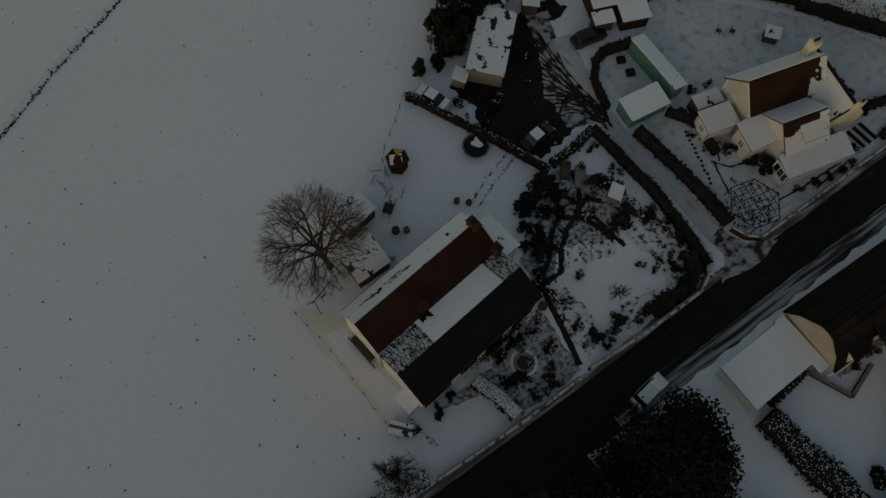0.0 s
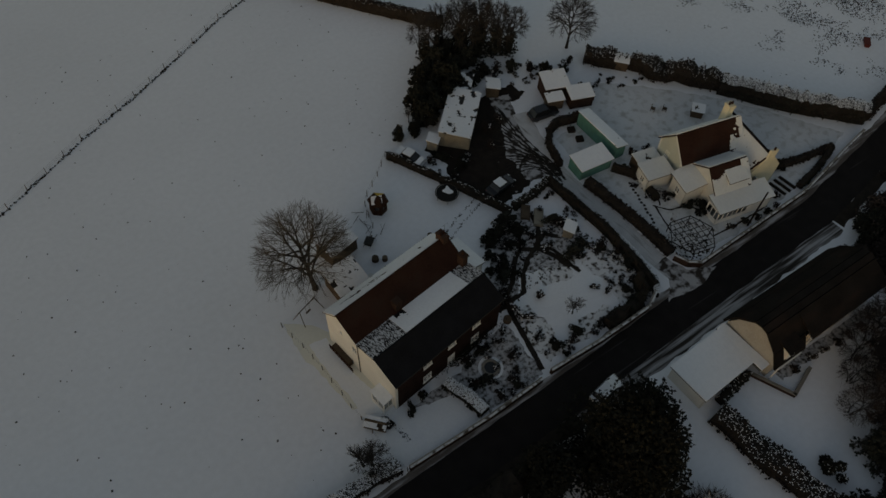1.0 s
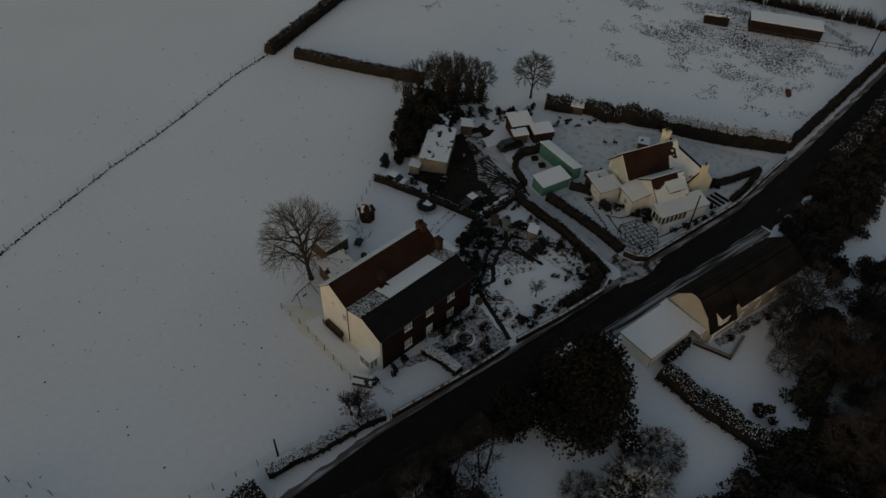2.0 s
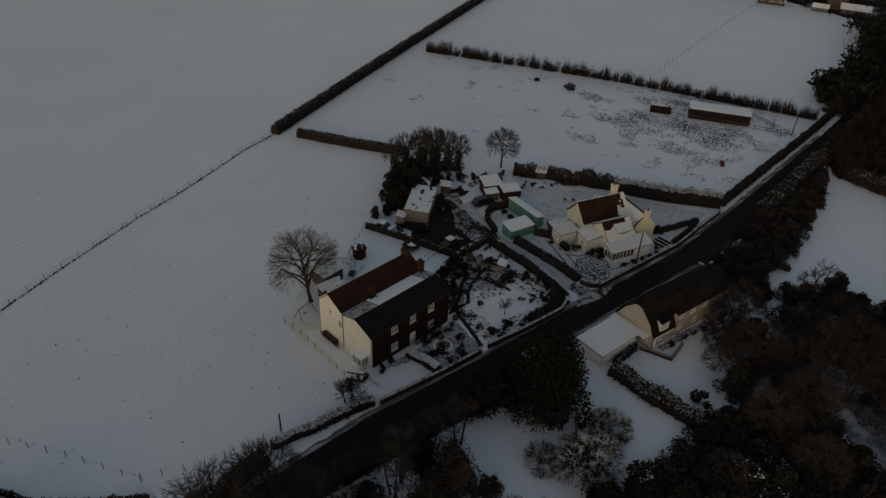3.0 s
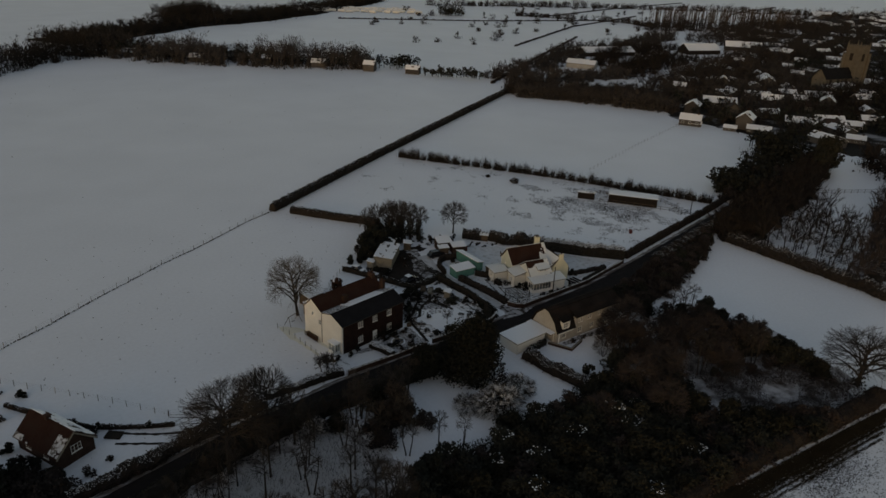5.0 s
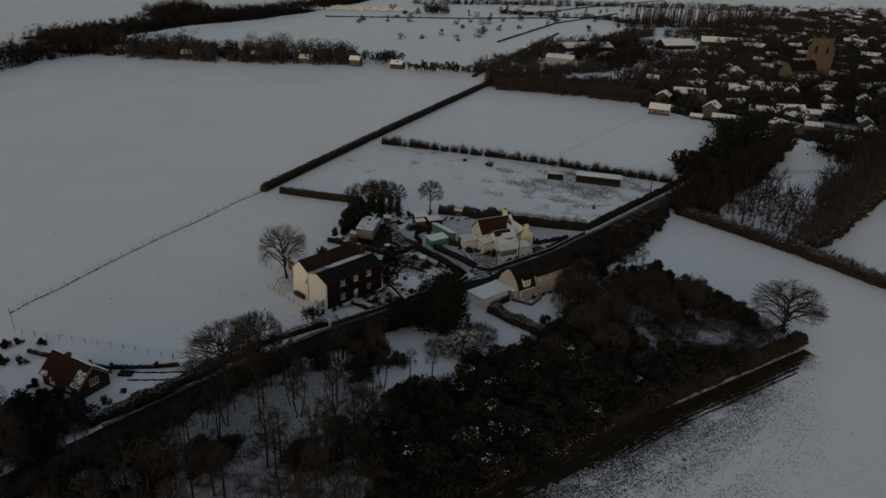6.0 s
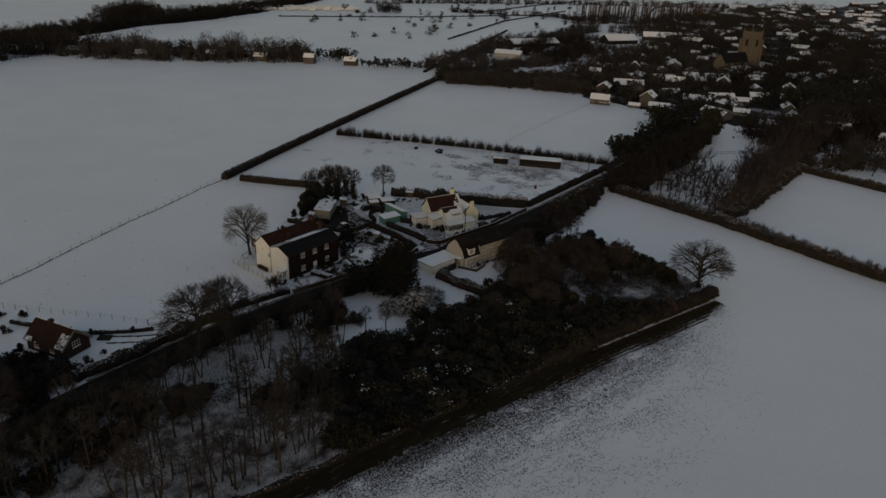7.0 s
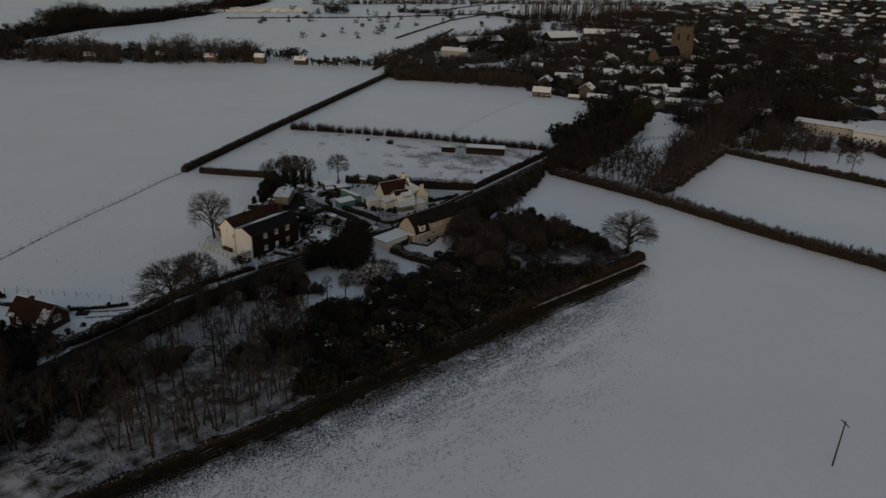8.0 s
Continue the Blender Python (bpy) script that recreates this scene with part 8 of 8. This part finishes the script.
single("bank_floor", strip([(40, 445), (86, 470), (150, 515), (212, 534), (285, 575), (350, 620), (450, 700)], 22, -22, 0.02, 8.0, 5.0, 4.0), SOIL, I, "dark ground under the wooded bank", "wood floor", kind="structure")
far_wood([(150, 560), (205, 582)], 44, 120, 17, 6.5, "round wood on the far hill", 206, STEMS)
far_wood([(440, 505), (420, 520)], 14, 21, 9, 4.5, "dark bushes beside the caravans", 207, LEAF)
far_wood([(224, 208), (250, 220), (300, 240), (360, 268), (400, 262), (500, 300)], 22, 190, 8, 4.0, "hedgerow trees before the far farm", 208, FAR_TWIG)
s = Shape()
rng = random.Random(209)
po_len, po_at = along_line([(556, 356), (600, 336), (690, 284)])
for k in range(230):
    q = po_at(rng.uniform(0, po_len))[0] + Vector((rng.gauss(0, 4), rng.gauss(0, 4), 0))
    h = rng.uniform(15, 21)
    s.tube(q, q + Vector((0, 0, h * 0.8)), 0.28, 0.12, 4, False)
    for _k in range(26):
        z = rng.uniform(0.25, 0.92) * h
        blade(s, q + Vector((0, 0, z)), Vector((rng.gauss(0, 0.32), rng.gauss(0, 0.32), 1)).normalized(), rng.uniform(2.0, 4.5), rng.uniform(0.12, 0.26), rng)
single("poplar_stand", s, WOOD, I, "stand of tall grey leafless poplars", "trees", kind="stuff")
far_wood([(530, 356), (552, 342), (700, 270)], 20, 60, 13, 5.5, "dark clump of trees by the poplars", 210, LEAF_BROWN)
far_wood([(203, 173), (222, 150), (246, 108)], 12, 90, 6.5, 3.2, "scrubby trees at the paddock's far side", 211, FAR_TWIG)
far_wood([(208, 186), (238, 156), (256, 120)], 24, 190, 7.5, 3.6, "leafless trees at the edge of the village", 212, FAR_TWIG)
far_wood([(150, 24), (168, 22), (190, 30), (214, 36), (226, 52)], 18, 90, 8.5, 4.0, "dark lane-side trees near the village", 213, LEAF)
far_wood([(222, 6), (240, -12), (262, -20), (300, -28)], 34, 150, 11, 4.5, "brown trees between village gardens", 214, LEAF_BROWN)
far_wood([(196, -30), (215, -32), (240, -60), (236, -100)], 14, 75, 7, 3.5, "leafless trees before the long building", 215, FAR_TWIG)
far_wood([(290, 12), (330, 4), (400, 10)], 50, 190, 12.5, 5.5, "dark trees in the village", 216, LEAF)
far_wood([(260, 110), (330, 120), (400, 140), (470, 120)], 70, 150, 6.5, 3.6, "leafless village trees", 217, FAR_TWIG)
far_wood([(420, 60), (480, 40), (560, 60), (640, 130)], 70, 255, 11, 5.0, "dark trees beyond the church", 218, LEAF_BROWN)
far_wood([(480, 190), (560, 190), (660, 220), (780, 240)], 60, 255, 11, 5.0, "trees along the far edge of the village", 219, FAR_TWIG)
far_wood([(330, -60), (420, -40), (520, -10), (640, 20)], 80, 225, 10, 5.0, "trees among far gardens", 220, LEAF_BROWN)
far_wood([(480, 620), (640, 560), (800, 470), (980, 330)], 20, 180, 8, 4.5, "far hedgerow trees", 221, LEAF_BROWN)
far_wood([(500, 490), (530, 450), (570, 400), (560, 360), (610, 345)], 8, 60, 6, 3.5, "winding line of far bushes", 222, LEAF_BROWN)
rng = random.Random(23)
s = Shape()
for _ in range(80):
    x, y = pick_in(rng, [(230, 300), (330, 300), (420, 320), (560, 330), (700, 420), (600, 620), (450, 620), (300, 500)])
    far_tree(rng, s, x, y, rng.uniform(2, 6), rng.uniform(1.5, 4), 50)
single("far_bushes", s, LEAF_BROWN, I, "single bushes dotted over the far snowy marsh", "bushes", kind="stuff")
for k, pts in enumerate((((212, 203), (300, 258), (420, 330)), ((330, 310), (480, 390), (640, 440)), ((520, 470), (700, 520), (900, 560)), ((300, 520), (420, 460), (560, 420)), ((640, 330), (800, 420), (1000, 470)))):
    hedge("field_ditch", list(pts), 1.6, 0.9, "dark ditch line across the far marsh", 230 + k, LEAF_BROWN, 1.2, 0.0, (0.4, 0.9), gaps=0.8)

# ---- village ----


def village_house(m, length, depth, eave, ridge, label, snow=0.8, seed=0, mat=None, windows=True):
    ob = thing("village_house", m, label, "house", "village houses")
    s = Shape().box(0, length, -depth / 2, depth / 2, 0, eave)
    s.prism([(-depth / 2, eave), (depth / 2, eave), (0, ridge)], 0, 0.25).prism([(-depth / 2, eave), (depth / 2, eave), (0, ridge)], length - 0.25, length)
    part("wall", s, mat or WALL_FAR, ob)
    d = depth / 2 + 0.35
    ze = eave - 0.35 * (ridge - eave) / (depth / 2)
    part("roof", Shape().slab((-0.3, -d, ze), (length + 0.3, -d, ze), (length + 0.3, 0, ridge), (-0.3, 0, ridge), 0.15).slab((length + 0.3, d, ze), (-0.3, d, ze), (-0.3, 0, ridge), (length + 0.3, 0, ridge), 0.15), TILE_FAR, ob)
    up = 0.2
    if snow:
        part("roof_snow", snow_sheet((-0.3, -d, ze + up), (length + 0.3, -d, ze + up), (-0.3, 0, ridge + up), 1.1, 0.14, -0.3 - snow, 0.35, 0.2, seed), SNOW, ob)
        part("roof_snow", snow_sheet((-0.3, d, ze + up), (length + 0.3, d, ze + up), (-0.3, 0, ridge + up), 1.1, 0.14, -0.3 - snow, 0.35, 0.2, seed + 3), SNOW, ob)
    part("chimney", Shape().box(length * 0.8, length * 0.8 + 0.7, -0.35, 0.35, ridge - 0.6, ridge + 1.2), BRICK_OLD, ob)
    n = max(2, int(length / 3)) if windows else 0
    for i in range(n):
        for z in ((0.9, 2.0) if eave < 4 else (0.9, 2.0, 3.3, 4.3))[::2]:
            x = (i + 0.5) * length / n
            w = part("window", Shape().box(x - 0.55, x + 0.55, -depth / 2 - 0.03, -depth / 2 - 0.004, z, z + 1.1), WHITE, ob)
            part("pane", Shape().box(x - 0.45, x + 0.45, -depth / 2 - 0.05, -depth / 2 - 0.032, z + 0.1, z + 1.0), GLASS_DARK, w)
    return ob


kinds = [village_house(pose(225.5, 92, 0, 0, 0, -62), 9, 6, 2.6, 4.6, "low village house with a snowy roof", 0.6, 1.0),
         village_house(pose(240, 70, 0, 0, 0, 20), 8, 6.5, 4.8, 7.2, "two-storey village house with patchy snow on its roof", 0.1, 2.0),
         village_house(pose(278, 58, 0, 0, 0, -40), 13, 6.5, 2.6, 4.8, "long village bungalow with a snowy roof", 0.8, 3.0),
         village_house(pose(255, 84, 0, 0, 0, 35), 7, 6, 4.6, 7.0, "brick village house with snow clinging to its roof", 0.0, 4.0)]
rng = random.Random(29)
far_kinds = [village_house(pose(300, 96, 0, 0, 0, -62), 10, 6, 3.4, 5.8, "village house with a snowy roof", 0.08, 11.0, windows=False),
             village_house(pose(316, 70, 0, 0, 0, 25), 8, 6.5, 4.8, 7.2, "two-storey village house with patches of snow", 0.15, 12.0, windows=False),
             village_house(pose(332, 90, 0, 0, 0, -40), 14, 7, 3.0, 5.2, "long village bungalow with a snowy roof", 0.12, 13.0, windows=False),
             village_house(pose(320, 130, 0, 0, 0, 35), 7, 6, 4.6, 7.0, "old brick village house under thin snow", -0.15, 14.0, windows=False),
             village_house(pose(350, 120, 0, 0, 0, 35), 18, 9, 3.4, 6.0, "broad village hall with a snowy roof", 0.2, 15.0, windows=False)]
for x, y, a, k, q in ((226.5, 87.5, -62, 0, 0.55), (233, 75, -62, 0, 0.6), (239.6, 68, -62, 2, 0.75), (268, 66, -58, 2, 1.0), (270, 110, -50, 2, 1.2), (286, 48, -50, 0, 0.9), (247, 16, -70, 2, 0.9), (252, 2, -60, 1, 0.8),
                      (362, 95, -40, 2, 1.15), (317, 88, -50, 1, 0.8), (308, 110, -45, 2, 1.0), (300, 122, -40, 0, 0.9), (276, 52, -40, 3, 0.8), (332, 104, -45, 0, 1.0), (262, 36, -65, 0, 0.8), (306, 76, -60, 3, 0.8)):
    copy_thing(kinds[k], pose(x, y, 0, 0, 0, a) @ Matrix.Diagonal((q, q, q * 0.85, 1)))
taken = [(225, 92), (240, 70), (278, 58), (255, 84), (404, 100), (392, 102), (380, 106), (254, -35), (300, 96), (316, 70), (332, 90), (320, 130), (350, 120), (270, 110), (362, 93), (268, 64), (247, 14)]
V1 = [(232, 102), (262, 132), (330, 172), (420, 186), (470, 160), (450, 60), (420, -30), (330, -70), (262, -12), (240, 20), (236, 48)]
V2 = [(470, 170), (500, 240), (620, 282), (760, 330), (930, 380), (1080, 330), (960, 180), (820, 30), (640, -50), (480, -100), (430, -30), (455, 60)]
FAR_FIELD = [(540, 52), (620, 86), (705, 60), (720, 20), (600, -20), (560, 5)]
for k in range(64):
    p = pick_in(rng, V1, 15, taken)
    if p:
        copy_thing(far_kinds[(0, 2, 0, 3, 2, 1)[k % 6]], pose(*p, 0, 0, 0, rng.choice((-62, -55, 28, 35, -20, 70)) + rng.uniform(-8, 8)) @ Matrix.Diagonal((0.95, 0.95, rng.uniform(0.65, 0.9), 1)))
for k in range(110):
    p = pick_in(rng, V2, 18, taken)
    if p and not inside(FAR_FIELD, *p):
        copy_thing(far_kinds[(0, 2, 0, 3, 2, 4, 1)[k % 7]], pose(*p, 0, 0, 0, rng.choice((-62, -55, 28, 35, -20, 70)) + rng.uniform(-8, 8)) @ Matrix.Diagonal((1.25, 1.25, rng.uniform(0.7, 1.0), 1)))
single("far_field", patch(FAR_FIELD, 0.03, 27.0, 4.0, 4.0), SNOW, I, "snowy field among the far houses", "field", kind="structure")
far_wood([(262, 128), (300, 140), (380, 170), (470, 190)], 40, 150, 9, 4.4, "dark trees between the farm and the village", 250, LEAF_BROWN)
far_wood([(250, 60), (280, 80), (330, 110), (390, 130)], 60, 110, 7, 3.8, "leafless garden trees among the roofs", 251, FAR_TWIG)
far_wood([(300, 40), (350, 70), (420, 80)], 50, 110, 9, 4.4, "brown trees beside the church", 252, LEAF_BROWN)
far_wood([(500, 250), (620, 275), (760, 300)], 60, 160, 12, 6.0, "dark trees behind the village", 253, LEAF_BROWN)
far_wood([(330, 8), (420, 40), (505, 76)], 44, 70, 13, 5.5, "tall dark trees beyond the village street", 248, LEAF_BROWN)
far_wood([(640, 140), (742, 179)], 60, 50, 12, 6.0, "tall dark trees among far houses", 249, LEAF_BROWN)
far_wood([(290, 150), (400, 160), (520, 150), (640, 130)], 60, 80, 9, 5.0, "dark trees among the village roofs", 245, LEAF_BROWN)
far_wood([(330, 40), (420, 30), (520, 90), (640, 180), (800, 240)], 110, 150, 10, 5.5, "dark garden trees round the far houses", 246, LEAF)
far_wood([(520, 220), (660, 260), (800, 310), (960, 330), (1060, 280)], 90, 150, 11, 6.0, "dark trees along the edge of the far houses", 247, LEAF_BROWN)
far_wood([(250, 110), (300, 60), (330, 20), (300, -20)], 70, 110, 7.5, 4.0, "dark gardens full of trees in the village", 240, LEAF)
far_wood([(345, 150), (380, 90), (400, 40)], 60, 90, 8, 4.0, "dark trees round the church", 241, LEAF_BROWN)
far_wood([(440, 150), (450, 100), (470, 60)], 50, 60, 9, 4.5, "dark trees behind the church tower", 242, LEAF)
far_wood([(560, 60), (640, 20), (760, 60), (850, 120)], 90, 120, 9, 5.0, "dark trees in the far village", 243, LEAF_BROWN)
V3 = [(640, -60), (900, -40), (1200, 20), (1500, 200), (1300, 330), (1000, 300), (880, 200), (780, 60)]
walls, tops = Shape(), Shape()
for k in range(110):
    p = pick_in(rng, (V3, V2, V3)[k % 3], 17, taken)
    if not p or inside(FAR_FIELD, *p):
        continue
    a = radians(rng.choice((-62, 28, -20, 70)) + rng.uniform(-8, 8))
    ux, vx = Vector((math.cos(a), math.sin(a), 0)), Vector((-math.sin(a), math.cos(a), 0))
    hl, hd, e, r = rng.uniform(4, 8), rng.uniform(3, 4.2), rng.uniform(2.6, 5), rng.uniform(2.0, 2.8)
    o, n = Vector((*p, 0)), len(walls.v)
    for z in (0, e):
        walls.v.extend([tuple(o + ux * sx * hl + vx * sy * hd + Vector((0, 0, z))) for sx, sy in ((-1, -1), (1, -1), (1, 1), (-1, 1))])
    walls.v.extend([tuple(o + ux * sx * hl + Vector((0, 0, e + r))) for sx in (-1, 1)])
    walls.f.extend([(n, n + 1, n + 5, n + 4), (n + 1, n + 2, n + 6, n + 9, n + 5), (n + 2, n + 3, n + 7, n + 6), (n + 3, n, n + 4, n + 8, n + 7), (n + 4, n + 5, n + 9, n + 8), (n + 6, n + 7, n + 8, n + 9)])
    for side in ((1, -1), (1,), (-1,), (1, -1))[k % 4]:
        n = len(tops.v)
        lo = rng.uniform(0.75, 1.08)
        tops.v.extend([tuple(o + ux * -hl * 1.04 + vx * side * hd * lo + Vector((0, 0, e + r * (1 - lo) + 0.12))), tuple(o + ux * hl * 1.04 + vx * side * hd * lo + Vector((0, 0, e + r * (1 - lo) + 0.12))), tuple(o + ux * hl * 1.04 + Vector((0, 0, e + r + 0.14))), tuple(o - ux * hl * 1.04 + Vector((0, 0, e + r + 0.14)))])
        tops.f.append((n, n + 1, n + 2, n + 3))
single("far_houses", walls, TILE_FAR, I, "crowd of distant village houses", "houses", kind="stuff")
single("far_roof_snow", tops, SNOW, I, "snow on the roofs of distant houses", "snow", kind="stuff")
single("village_floor", patch(V3, 0.015, 23.0, 4.0, 9.0), GARDENS, I, "outlying gardens and lanes under broken snow", "gardens", kind="structure")
far_wood([(660, 0), (800, 20), (960, 60), (1150, 140), (1350, 240)], 130, 200, 9, 6.0, "distant dark trees round far houses", 244, LEAF_BROWN, 40)
single("village_floor", patch(V1, 0.015, 21.0, 2.0, 4.0), GARDENS, I, "village gardens and lanes under broken snow", "gardens", kind="structure")
single("village_floor", patch(V2, 0.018, 22.0, 3.0, 6.0), GARDENS, I, "far village gardens and lanes under broken snow", "gardens", kind="structure")
for x, y, a, k in ((150, 292, -40, 0), (128, 312, -40, 3), (171, 268, -50, 1), (95, 338, -40, 0), (66, 372, -35, 0), (188, 250, -50, 0)):
    copy_thing(far_kinds[(0, 1, 2, 3)[k]], pose(x, y, 0, 0, 0, a) @ Matrix.Scale(0.8, 4))
far_wood([(232, 192), (262, 190), (300, 184)], 16, 60, 7, 3.6, "leafless scrub behind the paddock", 254, FAR_TWIG)
far_wood([(318, 214), (350, 238), (400, 246), (440, 250)], 14, 60, 8, 4.2, "dark trees in front of the farm barns", 255, LEAF_BROWN)
far_wood([(300, 188), (345, 200), (400, 212)], 26, 90, 7.5, 4.0, "dark garden trees below the farm", 256, LEAF_BROWN)
# farm barns
village_house(pose(345, 258, 0, 0, 0, -19), 40, 15, 2.6, 5.4, "broad farm barn with a snowy low roof", 1.5, 6.0, WOOD_BLACK, windows=False)
village_house(pose(428, 231, 0, 0, 0, -20), 28, 14, 3.0, 7, "large farm barn with a smooth snowy roof", 2.0, 7.0, WOOD_BLACK, windows=False)
village_house(pose(297, 226, 0, 0, 0, -62), 18, 8, 3.0, 5.0, "long cream farm building with a snowy roof", 1.0, 8.0, PLASTER, windows=False)
village_house(pose(258.5, -29.5, 0, 0, 0, -84), 23, 9, 4.0, 4.8, "long pale flat building with snow on its roof", 2.0, 9.0, PLASTER)
village_house(pose(258, -53.5, 0, 0, 0, -87), 30, 9, 3.8, 4.6, "long cream building with snow on its roof", 2.0, 10.0, CREAM)
village_house(pose(484, 231, 0, 0, 0, -50), 18, 9, 3.0, 6.5, "farmhouse beside the barns with a snowy roof", 1.0, 11.5, windows=False)
# caravans on the far hill
cv = None
for k in range(44):
    f = (k % 22) / 21
    m = pose(296 + 112 * f + 6 * (k // 22), 592 - 56 * f + (k // 22) * 26 + (k * 3 % 4) * 5, 0, 0, 0, -50 + 17 * (k % 3)) @ Matrix.Scale(0.85, 4)
    if cv is None:
        cv = thing("caravan", m, "pale static caravan in the evening sun", "caravan", "caravans")
        part("body", Shape().prism([(-1.8, 0.5), (1.8, 0.5), (1.8, 3.0), (0, 3.6), (-1.8, 3.0)], 0, 10), CREAM, cv)
        part("roof_snow", Shape().slab((0, -1.9, 3.05), (10, -1.9, 3.05), (10, 0, 3.7), (0, 0, 3.7), 0.15).slab((10, 1.9, 3.05), (0, 1.9, 3.05), (0, 0, 3.7), (10, 0, 3.7), 0.15), SNOW, cv)
        part("skirt", Shape().box(0.2, 9.8, -1.6, 1.6, 0, 0.5), SOIL, cv)
    else:
        copy_thing(cv, m)
# church
ch = thing("church", pose(391, 93, 0, 0, 0, -14), "stone village church with a tall battlemented tower", "church")
part("tower", Shape().box(-4.2, 4.2, -4.2, 4.2, 0, 25), FLINT, ch, "square stone tower")
for sx in (-1, 1):
    for sy in (-1, 1):
        part("buttress", Shape().box(sx * 4.2 - 0.9, sx * 4.2 + 0.9, sy * 4.2 - 0.9, sy * 4.2 + 0.9, 0, 21), FLINT, ch)
        part("pinnacle", Shape().tube((sx * 3.9, sy * 3.9, 25), (sx * 3.9, sy * 3.9, 28), 0.5, 0.05, 4), FLINT, ch)
for k in range(5):
    x = -3.6 + k * 1.8
    part("battlement", Shape().box(x - 0.45, x + 0.45, -4.2, -3.8, 25, 26).box(-4.2, -3.8, x - 0.45, x + 0.45, 25, 26), FLINT, ch)
part("belfry_window", Shape().box(-1.0, 1.0, -4.32, -4.21, 17, 21), SOIL, ch)
part("belfry_window", Shape().box(-4.32, -4.21, -1.0, 1.0, 17, 21), SOIL, ch)
part("nave_wall", Shape().box(-26, -4.25, -4.5, 4.5, 0, 8).prism([(-4.5, 8), (4.5, 8), (0, 13)], -26, -25.7), FLINT, ch)
part("nave_roof", Shape().slab((-26.3, -4.9, 7.7), (-4.25, -4.9, 7.7), (-4.25, 0, 13), (-26.3, 0, 13), 0.2).slab((-4.25, 4.9, 7.7), (-26.3, 4.9, 7.7), (-26.3, 0, 13), (-4.25, 0, 13), 0.2), TILE_DARK, ch)
part("aisle", Shape().box(-22, -6, -9, -4.55, 0, 4.5), FLINT, ch)
part("aisle_snow", snow_sheet((-22, -9, 4.52), (-6, -9, 4.52), (-22, -4.6, 5.6), 0.8, 0.2, -2), SNOW, ch)
for k in range(3):
    part("nave_window", Shape().box(-23 + k * 6, -21 + k * 6, -4.62, -4.51, 5.2, 7.4), SOIL, ch)
